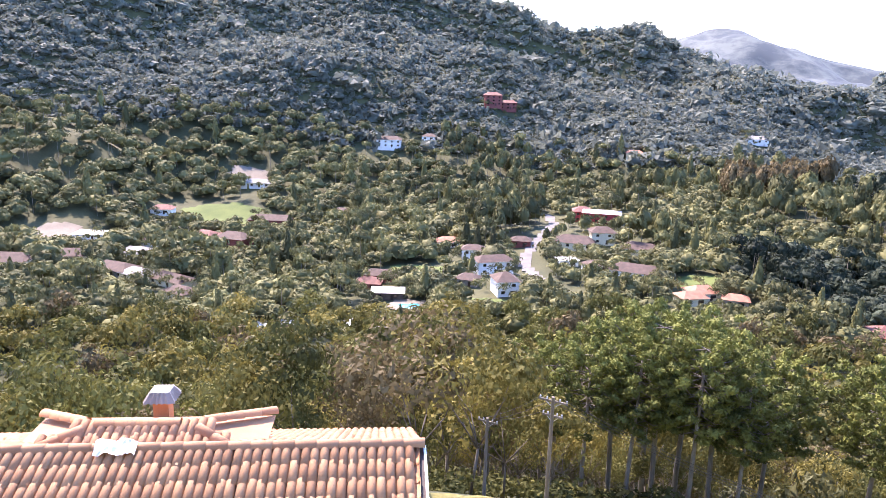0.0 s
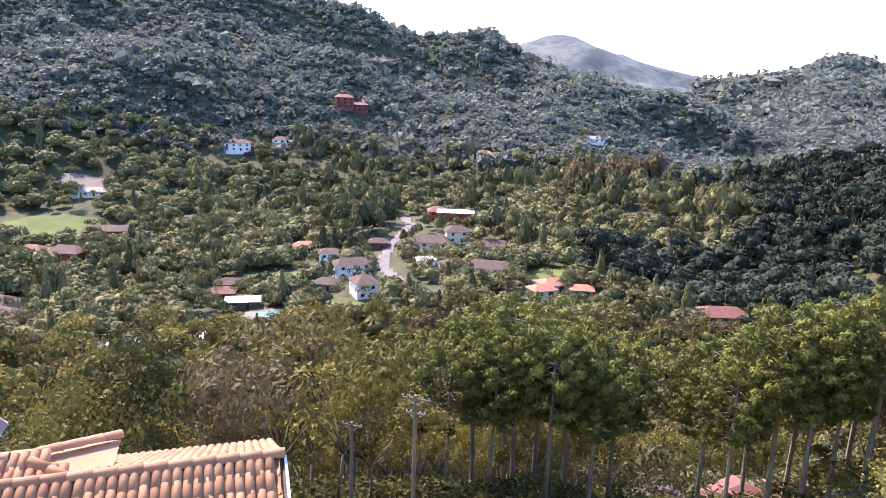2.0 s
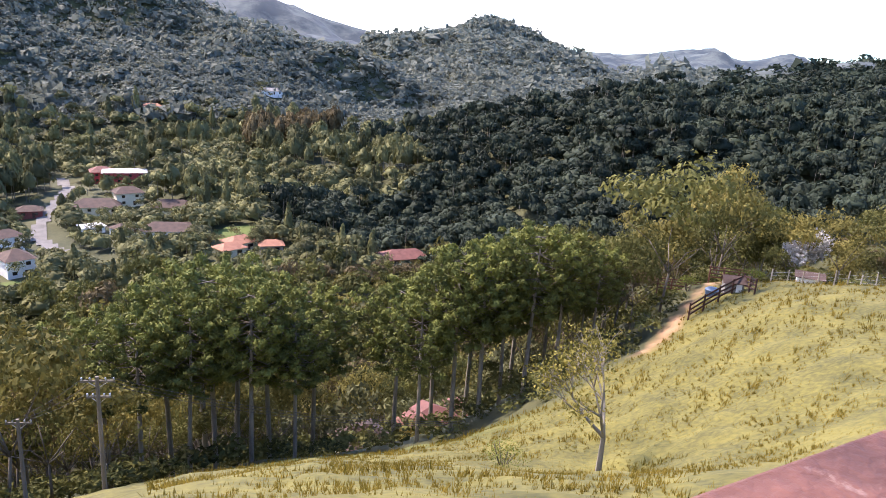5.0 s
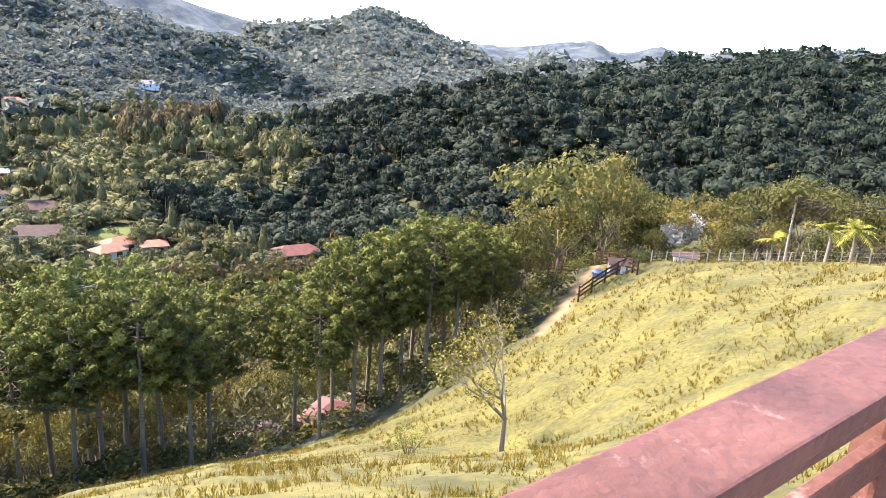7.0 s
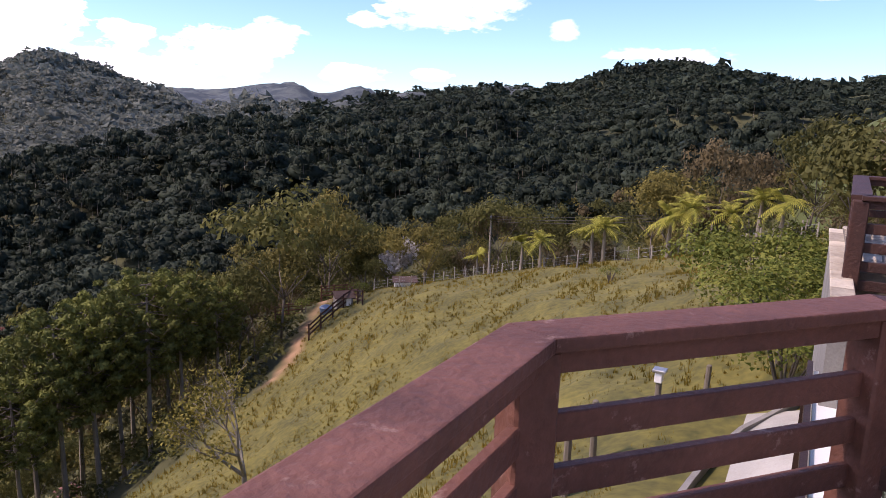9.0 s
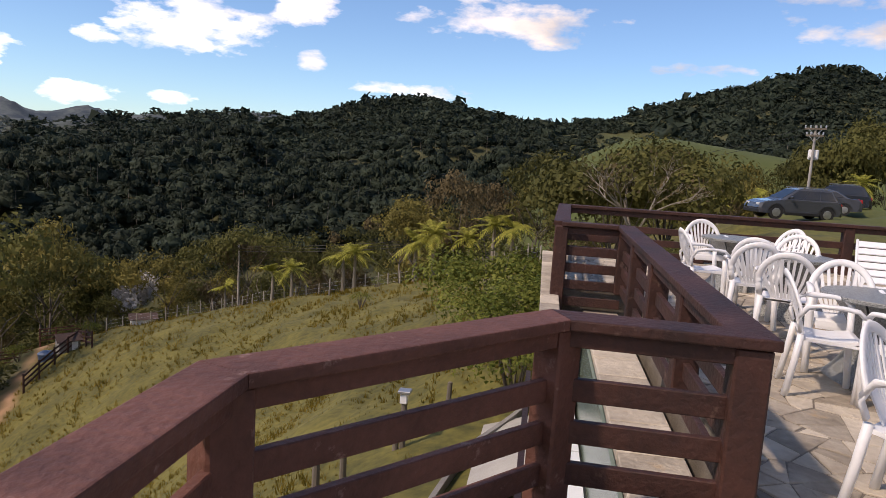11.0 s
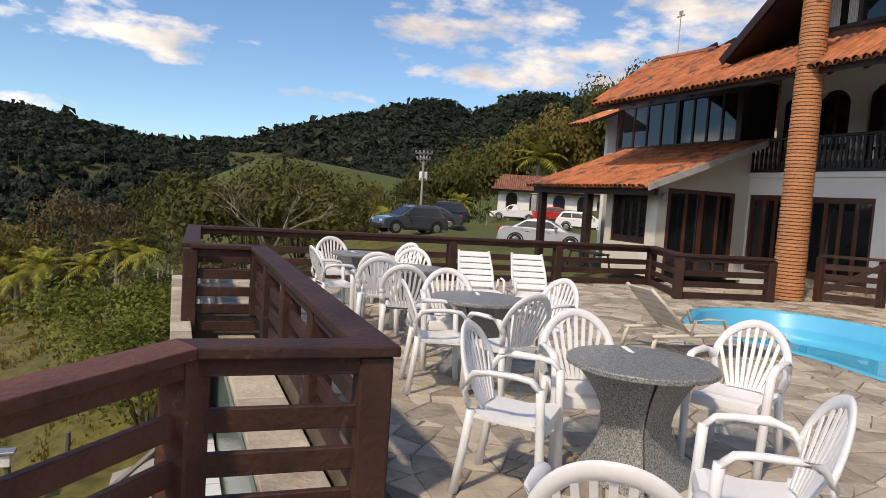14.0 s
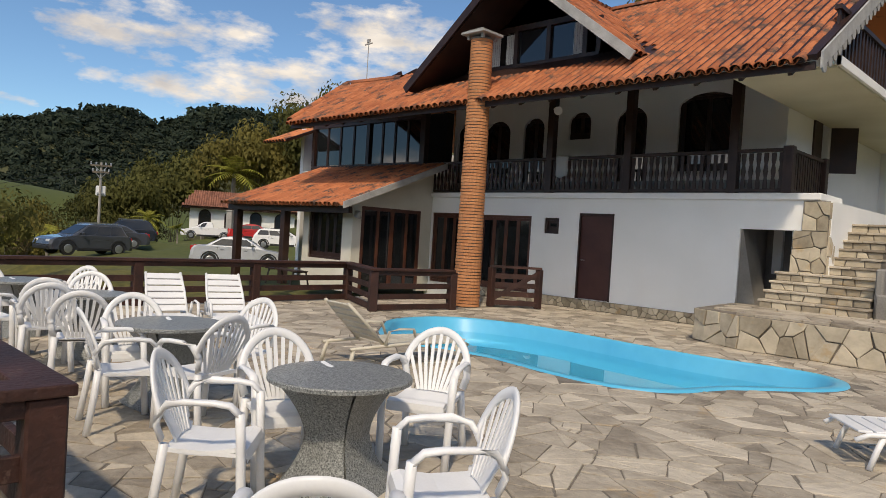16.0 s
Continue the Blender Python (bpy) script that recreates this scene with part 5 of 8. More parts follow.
def stone_face(parent, origin, along, up, width, height, size, seed, name="stone", proud=.05, squeeze=.8, keep=None):
    """Rubble stones on a wall face, each a part."""
    o, a, u = Vector(origin), Vector(along).normalized(), Vector(up).normalized()
    nrm = a.cross(u)
    g = random.Random(seed)
    m = Matrix((a, u, nrm)).transposed().to_4x4()
    m.translation = o
    for poly in voronoi_cells(scatter(0, 0, width, height, size, seed, squeeze), (0, 0, width, height)):
        if len(poly) < 3 or (keep and not keep(np.mean(poly, axis=0))):
            continue
        v, f = slab_mesh(shrink([(px + g.uniform(-.02, .02) * (height > .3), py) for px, py in poly], g.uniform(.008, .014)), 0, proud + g.uniform(-.012, .014), .012)
        me = bpy.data.meshes.new(name)
        me.from_pydata(v, [], f)
        me.materials.append(ROCK)
        ob = new(name, me)
        ob.parent = parent
        ob.matrix_basis = m


plinth = thing("stone_plinth", "low rubble stone plinth along the foot of the white wall", "plinth", kind="structure")
bm = bmesh.new()
box(bm, (5.6, WALL_Y + .002, -.1), (13.2, WALL_Y + .03, .24))
part("core", bm, MORTAR, plinth)
stone_face(plinth, (13.2, WALL_Y + .03, 0), (-1, 0, 0), (0, 0, 1), 7.6, .24, .17, 5, proud=.03, squeeze=.7)

bank = thing("retaining_wall", "low retaining wall of irregular yellowish stones beside the pool", "wall", kind="structure")
LINE = [(5.72, -14.8), (5.5, -12.45), (4.5, -11.95), (-4.0, -12.0)]
bm = bmesh.new()
prism(bm, LINE + [(-4.0, -20), (5.72, -20)], -.2, .58)
bmesh.ops.recalc_face_normals(bm, faces=bm.faces)
part("core", bm, MORTAR, bank)
for k, (a, b) in enumerate(zip(LINE, LINE[1:])):
    A, B = Vector((*a, 0)), Vector((*b, 0))
    stone_face(bank, A, B - A, (0, 0, 1), (B - A).length, .58, .30, 30 + k, proud=.04)
for poly in voronoi_cells(scatter(1.0, -14.2, 5.5, -12.0, .42, 77), (1.0, -14.2, 5.5, -12.0)):
    c = np.mean(poly, axis=0)
    if len(poly) < 3 or c[0] > 5.3 or (c[0] > 4.5 and c[1] > -12.4):
        continue
    v, f = slab_mesh(shrink(poly, .015), .58, .62)
    me = bpy.data.meshes.new("cap_stone")
    me.from_pydata(v, [], f)
    me.materials.append(STONE)
    ob = new("cap_stone", me)
    ob.parent = bank

steps = thing("stone_steps", "stone steps climbing beside the house wall", "steps", kind="structure")
for k in range(10):
    z, y = .60 + k * .178, -13.9 - k * .27
    x0, x1 = 3.05 + k * .03, 4.90 if k < 4 else 4.03
    bm = bmesh.new()
    box(bm, (x0, y - 2.0, z - .4), (x1, y, z + .13))
    part("step", bm, MORTAR, steps)
    stone_face(steps, (x1, y, z), (-1, 0, 0), (0, 0, 1), x1 - x0, .13, .27, 50 + k, name="riser_stone", proud=.02, squeeze=.5)
    n = 4 if k < 4 else 2
    cuts = [x0 - .02 + (x1 + .05 - x0) * (q + (random.uniform(-.18, .18) if 0 < q < n else 0)) / n for q in range(n + 1)]
    for a, b in zip(cuts, cuts[1:]):
        bm = bmesh.new()
        box(bm, (a + .004, y - .30, z + .13), (b - .004, y + .055 + random.uniform(-.012, .012), z + .178), .01)
        part("tread", bm, STONE, steps)
pier = thing("stone_pier", "stone pier between the doorway and the steps", "pier", kind="structure")
bm = bmesh.new()
box(bm, (4.04, -15.2, .5), (4.69, -14.855, 2.15))
box(bm, (4.04, -15.2, 2.15), (4.52, -14.855, 2.74))
part("core", bm, MORTAR, pier)
stone_face(pier, (4.69, -14.855, .6), (-1, 0, 0), (0, 0, 1), .65, 1.55, .21, 71, proud=.03, squeeze=1.5)
stone_face(pier, (4.52, -14.855, 2.15), (-1, 0, 0), (0, 0, 1), .48, .59, .21, 73, proud=.03, squeeze=1.3)
stone_face(pier, (4.04, -14.855, .6), (0, -1, 0), (0, 0, 1), .34, 2.12, .24, 72, proud=.03)
bm = bmesh.new()
wedge = [(5.735, .56), (5.36, .56), (5.70, 2.14), (5.735, 2.14)]
rings = [[bm.verts.new((x, y, z)) for x, z in wedge] for y in (-14.93, -15.6)]
for k in range(4):
    bm.faces.new((rings[0][k], rings[0][(k + 1) % 4], rings[1][(k + 1) % 4], rings[1][k]))
bm.faces.new(rings[0])
bm.faces.new(rings[1][::-1])
bmesh.ops.recalc_face_normals(bm, faces=bm.faces)
part("doorway_cheek", bm, GREY_WALL, house, "slanting bare concrete wedge inside the doorway")
kerb = thing("concrete_kerb", "rough grey concrete kerb holding the grass bank", "kerb", kind="structure")
bm = bmesh.new()
box(bm, (-2.0, -14.3, .55), (3.0, -14.05, 1.05), .03)
box(bm, (2.9, -16.6, .6), (3.03, -14.1, 1.5), .03)
part("kerb_block", bm, GREY_WALL, kerb)

# lower terrace beside the long railing: stone ledge, glass screen, white roof sheets
ledge = thing("stone_ledge", "pale stone ledge along the outer side of the railing", "ledge", kind="structure")
for k in range(10):
    bm = bmesh.new()
    box(bm, (3.35 + k * .575, -1.0, -.34), (3.35 + k * .575 + .555, -.56, -.26), .008)
    part("slab", bm, STONE, ledge)
bm = bmesh.new()
box(bm, (3.3, -1.02, -5.2), (9.05, -.58, -.345))
part("core", bm, GREY_WALL, ledge)
bm = bmesh.new()
box(bm, (7.75, -.2, -5.2), (13.3, -.03, -.12))
part("core", bm, GREY_WALL, ledge)
for k in range(11):
    bm = bmesh.new()
    box(bm, (7.75 + k * .5, -.23, -.12), (7.75 + k * .5 + .48, .0, -.06), .008)
    part("slab", bm, STONE, ledge)
sheet = thing("sheet_roof", "flat white sheet roof just below the terrace railing", "roof")
for k in range(5):
    bm = bmesh.new()
    box(bm, (3.45 + k * 1.1, -.50, -1.28), (3.45 + k * 1.1 + 1.07, .02, -1.24), .004)
    part("sheet", bm, surface("white_sheet", (.66, .70, .72), (.78, .80, .80), scale=1.5, rough=.3, bump=.05, spots=(.40, .40, .36), spot_scale=3, spot_edge=.72) if k == 0 else sheet.children[0].data.materials[0], sheet)
bm = bmesh.new()
box(bm, (3.4, .04, -1.3), (9.0, .10, -1.15))
part("edge", bm, DARK_WOOD, sheet)
for x in (3.5, 6.2, 8.9):
    bm = bmesh.new()
    box(bm, (x - .04, .03, -4.5), (x + .04, .11, -1.3))
    part("post", bm, DARK_WOOD, sheet)
GREEN_GLASS = surface("dull_green_glass", (.10, .14, .11), (.17, .22, .18), scale=3, rough=.25, bump=.02)
bm = bmesh.new()
box(bm, (3.35, -.56, -1.3), (9.0, -.53, -.35))
part("screen", bm, GREEN_GLASS, sheet, "dull green glass screen")

# ---- white plastic chairs, stone tables, loungers ----


def curve_plate(bm, pts, half, thick):
    """A strip of plastic along points (x, z), half wide in y."""
    top = [[bm.verts.new((x, s * half, z)) for s in (-1, 1)] for x, z in pts]
    low = [[bm.verts.new((x, s * half, z - thick)) for s in (-1, 1)] for x, z in pts]
    n = len(pts)
    for k in range(n - 1):
        bm.faces.new((top[k][0], top[k + 1][0], top[k + 1][1], top[k][1]))
        bm.faces.new((low[k][1], low[k + 1][1], low[k + 1][0], low[k][0]))
        for s in (0, 1):
            q = (top[k][s], low[k][s], low[k + 1][s], top[k + 1][s])
            bm.faces.new(q if s == 0 else q[::-1])
    bm.faces.new((top[0][1], low[0][1], low[0][0], top[0][0]))
    bm.faces.new((top[-1][0], low[-1][0], low[-1][1], top[-1][1]))


def flat_tube(bm, pts, wide, deep, n=8):
    """A swept oval bar along points, its broad side turned outwards."""
    pts = [Vector(p) for p in pts]
    rings = []
    for k, p in enumerate(pts):
        d = (pts[min(k + 1, len(pts) - 1)] - pts[max(k - 1, 0)]).normalized()
        s = d.cross(Vector((1, 0, .2))).normalized()
        u = d.cross(s).normalized()
        rings.append([bm.verts.new(p + s * (wide / 2 * math.cos(6.2832 * j / n)) + u * (deep / 2 * math.sin(6.2832 * j / n))) for j in range(n)])
    for a, b in zip(rings, rings[1:]):
        for j in range(n):
            bm.faces.new((a[j], a[(j + 1) % n], b[(j + 1) % n], b[j]))
    bm.faces.new(rings[0][::-1])
    bm.faces.new(rings[-1])


def back_point(s, h):
    """A point of the chair's curved back: s across (-1..1), h up (0..1)."""
    half = .19 + .075 * min(1, h * 1.6)
    return Vector((-.20 - .15 * h - .0 + .035 * (1 - abs(s) ** 2) * -1 + .03, s * half, .43 + .40 * h))


def plastic_chair():
    c = thing("plastic_chair", "white moulded plastic armchair with a fan-slatted round back", "chair", group="white plastic chairs on the patio")
    bm = bmesh.new()
    pts = [(-.21, .425), (-.12, .412), (0, .408), (.10, .418), (.19, .432), (.235, .418), (.245, .38)]
    curve_plate(bm, pts, .225, .022)
    curve_plate(bm, [(-.21, .42), (.235, .40)], .228, .02)
    part("seat", bm, PLASTIC, c, smooth=False)
    # round back rim running down into the arms
    rim = []
    for k in range(25):
        a = math.pi * k / 24
        s, h = math.cos(a), math.sin(a)
        p = back_point(0, .38 + .62 * h)
        rim.append((p.x + .03 * abs(s), s * .262, p.z))
    bm = bmesh.new()
    lower = [(-.225, .235, .46), (-.255, .258, .54)]
    flat_tube(bm, lower + rim + [(x, -y, z) for x, y, z in lower[::-1]], .060, .030)
    part("back_rim", bm, PLASTIC, c, smooth=True)
    for k in range(9):
        s = (k - 4) / 4
        top = .38 + .62 * math.sqrt(max(0, 1 - (s * .86) ** 2)) - .01
        bm = bmesh.new()
        a, b, d = back_point(s * .62, 0), back_point(s * .80, top * .5), back_point(s * .93, top)
        a.x += .012
        w = .027
        for p, q in ((a, b), (b, d)):
            beam(bm, p, q, w, .010, up=(1, 0, .3))
        part("slat", bm, PLASTIC, c)
    for sgn in (-1, 1):
        bm = bmesh.new()
        arm = [(-.255, .258, .56), (-.20, .275, .635), (-.10, .285, .655), (.06, .288, .655), (.15, .287, .645), (.205, .283, .60)]
        flat_tube(bm, [(x, sgn * y, z) for x, y, z in arm], .062, .034)
        part("arm", bm, PLASTIC, c, smooth=True)
        bm = bmesh.new()
        flat_tube(bm, [(.205, sgn * .283, .61), (.215, sgn * .275, .45), (.225, sgn * .268, .25), (.245, sgn * .262, 0)], .062, .055)
        part("leg", bm, PLASTIC, c, smooth=True)
        bm = bmesh.new()
        flat_tube(bm, [(-.215, sgn * .225, .44), (-.24, sgn * .238, .25), (-.285, sgn * .252, 0)], .064, .055)
        part("leg", bm, PLASTIC, c, smooth=True)
    return c


CHAIRS = [(3.42, -1.85, 228), (3.76, -2.53, 165), (3.48, -3.52, 117), (2.15, -2.34, 55), (1.79, -1.37, -39),
          (5.46, -2.14, 258), (5.08, -2.60, 15), (6.17, -2.52, 165), (5.73, -3.27, 105), (7.02, -2.34, -20),
          (8.40, -2.47, -25), (7.85, -2.25, -8), (10.3, -2.3, 185), (8.75, -2.95, 150), (8.75, -1.95, 275), (9.8, -3.1, 120)]
first = plastic_chair()
CHAIR_SIZE = (.93, .93, 1.08)
first.matrix_basis = pose(CHAIRS[0][0], CHAIRS[0][1], 0, 0, 0, CHAIRS[0][2]) @ Matrix.Diagonal((*CHAIR_SIZE, 1))
for x, y, turn in CHAIRS[1:]:
    copy_thing(first, pose(x, y, 0, 0, 0, turn))


def granite_table():
    t = thing("granite_table", "round grey granite table on a waisted pedestal", "table", group="granite tables on the patio")
    bm = bmesh.new()
    lathe(bm, [(.44, .685), (.455, .69), (.455, .712), (.448, .72)], 40)
    part("tabletop", bm, GRANITE, t)
    # four concave slabs make the pedestal
    for k in range(4):
        bm = bmesh.new()
        n = 12
        prof = [(.15 + .145 * abs(2 * j / n - 1) ** 1.7, .685 * j / n) for j in range(n + 1)]
        rows = []
        for r, z in prof:
            h = r * .955
            rows.append([bm.verts.new(p) for p in ((r, -h, z), (r + .018, 0, z), (r, h, z), (r - .05, h * .8, z), (r - .05, -h * .8, z))])
        for a, b in zip(rows, rows[1:]):
            for j in range(5):
                bm.faces.new((a[j], a[(j + 1) % 5], b[(j + 1) % 5], b[j]))
        bm.faces.new(rows[0][::-1])
        bm.faces.new(rows[-1])
        bmesh.ops.rotate(bm, cent=(0, 0, 0), matrix=Matrix.Rotation(math.pi / 2 * k, 3, "Z"), verts=bm.verts)
        part("pedestal_slab", bm, GRANITE, t)
    return t


tb = granite_table()
tb.matrix_basis = pose(3.40, -2.68, 0, 0, 0, 20)
for x, y, turn in ((5.88, -2.70, 5), (8.4, -2.85, 40), (10.2, -2.66, 12)):
    copy_thing(tb, pose(x, y, 0, 0, 0, turn))


def lounger(label, mat, back_deg=53):
    """A moulded sun lounger, head end at the origin, feet along +x."""
    t = thing("sun_lounger", label, "sun lounger", group="sun loungers by the pool")
    z = .34
    for sgn in (-1, 1):
        bm = bmesh.new()
        flat_tube(bm, [(-.45, sgn * .31, z - .03), (.4, sgn * .31, z), (1.25, sgn * .31, z - .02), (1.36, sgn * .30, z - .08)], .05, .05)
        part("side_rail", bm, mat, t, smooth=True)
        for x0, x1 in ((-.40, -.46), (1.12, 1.24)):
            bm = bmesh.new()
            flat_tube(bm, [(x0, sgn * .30, z - .02), ((x0 + x1) / 2, sgn * .31, z - .16), (x1, sgn * .32, 0)], .05, .055)
            part("leg", bm, mat, t, smooth=True)
        bm = bmesh.new()
        flat_tube(bm, [(.02, sgn * .33, z), (.06, sgn * .345, z + .2), (.2, sgn * .35, z + .235), (.42, sgn * .345, z + .22), (.5, sgn * .34, z)], .045, .035)
        part("arm", bm, mat, t, smooth=True)
    for k in range(9):
        bm = bmesh.new()
        box(bm, (.05 + k * .145, -.29, z - .012), (.05 + k * .145 + .125, .29, z + .012), .006)
        part("slat", bm, mat, t)
    back = new("backrest")
    back.parent = t
    back.matrix_basis = Matrix.Translation((.03, 0, z)) @ Matrix.Rotation(radians(back_deg), 4, "Y")
    for k in range(6):
        bm = bmesh.new()
        w = .28 - (.02 if k == 5 else 0)
        box(bm, (-.05 - k * .125 - .108, -w, -.014), (-.05 - k * .125, w, .014), .01)
        part("slat", bm, mat, back)
    for sgn in (-1, 1):
        bm = bmesh.new()
        flat_tube(bm, [(0, sgn * .285, 0), (-.4, sgn * .285, .004), (-.80, sgn * .26, 0)], .04, .045)
        part("stile", bm, mat, back, smooth=True)
    return t


la = lounger("white moulded plastic sun lounger with its back raised", PLASTIC)
la.matrix_basis = pose(9.5, -4.3, 0, 0, 0, 168) @ Matrix.Diagonal((.9, .92, .86, 1))
copy_thing(la, pose(9.3, -5.1, 0, 0, 0, 165)).scale = (.9, .92, .86)
AGED = surface("aged_cream_plastic", (.50, .46, .37), (.62, .58, .48), scale=3, rough=.5, bump=.05)
lb = lounger("cream plastic sun lounger with a raised back by the pool", AGED, 50)
lb.matrix_basis = pose(6.45, -5.45, 0, 0, 0, 264) @ Matrix.Diagonal((1, 1, .82, 1))
copy_thing(la, pose(.55, -7.15, 0, 0, 0, 38))
# iron bench on the porch
bench = thing("garden_bench", "dark slatted garden bench on the porch", "bench")
for k in range(4):
    bm = bmesh.new()
    beam(bm, (15.6, -10.5 - k * .11, .42), (17.1, -10.5 - k * .11, .42), .08, .03)
    part("seat_slat", bm, DARK_WOOD, bench)
for x in (15.75, 16.95):
    bm = bmesh.new()
    pipe(bm, [(x, -10.4, 0), (x, -10.5, .4), (x, -10.9, .4), (x, -11.0, 0)], [.025] * 4)
    part("leg", bm, BLACK, bench)

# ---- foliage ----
# pale grey-green: the haze of distance is mixed into the leaf colour
HAZED_LEAF = leafy("hazed_forest_leaf", (.108, .126, .106), (.198, .218, .178), island=.12, scale=.006, through_light=.35, plant=.30)
MID_LEAF = leafy("broadleaf", (.029, .034, .012), (.175, .170, .050), island=.22, scale=.045, plant=.6)
OLIVE_LEAF = leafy("olive_leaf", (.064, .060, .016), (.270, .228, .066), island=.22, scale=.06, plant=.6)
DRY_LEAF = leafy("dry_leaf", (.070, .054, .027), (.185, .145, .074), island=.3, scale=.08, plant=.5)
# leaf green darkened so that its colour carries the eastern cloud shade
CLOUD_SHADE_LEAF = leafy("cloud_shade_leaf", (.010, .016, .011), (.044, .060, .038), island=.12, scale=.012, through_light=.12, plant=.6)
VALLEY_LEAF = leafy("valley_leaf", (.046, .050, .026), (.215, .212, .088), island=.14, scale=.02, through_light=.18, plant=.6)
PINE_LEAF = leafy("araucaria_needles", (.030, .040, .014), (.230, .245, .060), island=.16, scale=.10, through_light=.15, plant=.7)
BARK = surface("grey_bark", (.060, .050, .040), (.170, .145, .115), scale=2, rough=.9, bump=.6, fine=12, stretch=(1, 1, .25))
PALE_BARK = surface("pale_bark", (.15, .13, .10), (.30, .27, .22), scale=2, rough=.9, bump=.5, fine=12, stretch=(1, 1, .25))
PALM_LEAF = leafy("palm_frond", (.100, .125, .018), (.430, .400, .080), island=.6, scale=.5)


def leaf_cloud(seed, lobes, leaves, size, spread=.5, tall=.75, lobe_r=.26, floor=-.35, ruffle=.45):
    """A crown one unit wide of single leaves on several lobes: vertices and triangles."""
    g = np.random.RandomState(seed)
    n = leaves // lobes
    a, rad = g.uniform(0, 6.283, lobes), spread * np.sqrt(g.uniform(0, 1, lobes)) * .72
    c = np.stack([rad * np.cos(a), rad * np.sin(a), tall * (.42 - rad * .7) + g.normal(size=lobes) * .05], 1).repeat(n, 0)
    lr = (lobe_r * g.uniform(.7, 1.25, lobes)).repeat(n)[:, None]
    d = g.normal(size=(lobes * n, 3))
    d /= np.linalg.norm(d, axis=1)[:, None]
    d[:, 2] = np.where(d[:, 2] < floor, d[:, 2] * -.6, d[:, 2])
    p = c + d * lr * g.uniform(.72, 1.05, (lobes * n, 1)) * (1, 1, .75)
    t1 = np.cross(d + g.normal(size=d.shape) * ruffle, g.normal(size=d.shape))
    t1 /= np.linalg.norm(t1, axis=1)[:, None]
    t2 = np.cross(d, t1)
    s = size * g.uniform(.6, 1.4, (lobes * n, 1))
    v = np.stack([p - t1 * s, p + t1 * s * .8 + t2 * s * .4, p + t2 * s * 1.3 + d * s * ruffle * .67], 1).reshape(-1, 3)
    return v, np.arange(len(v)).reshape(-1, 3)


def dome(seed, around=8, lumps=.16):
    """A rounded, lumpy far-off crown one unit wide: vertices and triangles."""
    g = np.random.RandomState(seed)
    ph = g.uniform(0, 6.283, 6)
    v = [(0, 0, .46)]
    for j, lat in enumerate((58, 28, -2, -35)):
        for k in range(around):
            a = 6.283 * (k + .5 * (j % 2)) / around
            r = .5 * (1 + lumps * (math.sin(3 * a + ph[j]) + math.sin(2 * a + ph[j + 1] + j)) + g.normal() * .07)
            v.append((r * math.cos(a) * math.cos(radians(lat)), r * math.sin(a) * math.cos(radians(lat)), r * .85 * math.sin(radians(lat)) + g.normal() * .02))
    f = [(0, 1 + k, 1 + (k + 1) % around) for k in range(around)]
    for j in range(3):
        for k in range(around):
            a, b = 1 + j * around + k, 1 + j * around + (k + 1) % around
            c, d = a + around, b + around
            f += [(a, c, d), (a, d, b)]
    return np.array(v), np.array(f)


def limbs(seed, height=1.0, crown_low=.35, spread=.33, count=6, r=.022, n=5):
    """Trunk and forking limbs, crown at the top of the unit height: triangles."""
    g = random.Random(seed)
    bm = bmesh.new()
    lean = (g.uniform(-.05, .05), g.uniform(-.05, .05))
    fork = Vector((lean[0], lean[1], crown_low * height))
    tube(bm, (0, 0, -.03), fork, r, r * .75, n)
    for k in range(count):
        a = 6.283 * k / count + g.uniform(-.4, .4)
        tip = fork + Vector((math.cos(a) * spread * g.uniform(.5, 1), math.sin(a) * spread * g.uniform(.5, 1), (height - crown_low) * g.uniform(.35, .8)))
        mid = fork.lerp(tip, .5) + Vector((g.uniform(-.04, .04), g.uniform(-.04, .04), g.uniform(.0, .06)))
        tube(bm, fork, mid, r * .5, r * .35, 4)
        tube(bm, mid, tip, r * .35, r * .15, 4)
    bmesh.ops.triangulate(bm, faces=bm.faces)
    bm.verts.ensure_lookup_table()
    v = np.array([tuple(p.co) for p in bm.verts])
    bm.verts.index_update()
    f = np.array([[q.index for q in fc.verts] for fc in bm.faces])
    bm.free()
    return v, f


def plant_many(name, templates, places, material, label, category, seed, kind="stuff", parent=None, smooth=False):
    """Joins turned and scaled copies of the templates at (x, y, z, wide, tall) into one object."""
    g = np.random.RandomState(seed)
    vs, fs, base = [], [], 0
    pick = g.randint(0, len(templates), len(places))
    for k, (tv, tf) in enumerate(templates):
        p = places[pick == k]
        if not len(p):
            continue
        a = g.uniform(0, 6.283, len(p))
        c, s = np.cos(a)[:, None], np.sin(a)[:, None]
        x = (tv[None, :, 0] * c - tv[None, :, 1] * s) * p[:, 3:4] + p[:, 0:1]
        y = (tv[None, :, 0] * s + tv[None, :, 1] * c) * p[:, 3:4] + p[:, 1:2]
        z = tv[None, :, 2] * p[:, 4:5] + p[:, 2:3]
        vs.append(np.stack([x, y, z], -1).reshape(-1, 3))
        fs.append((tf[None] + (np.arange(len(p)) * len(tv))[:, None, None]).reshape(-1, 3) + base)
        base += len(p) * len(tv)
    ob = raw(name, np.concatenate(vs), np.concatenate(fs), material, parent, smooth=smooth)
    toned(ob, np.concatenate([np.repeat(g.uniform(0, 1, (pick == k).sum()), len(templates[k][0])) for k in range(len(templates)) if (pick == k).any()]))
    return tagged(ob, label, category, kind=kind)


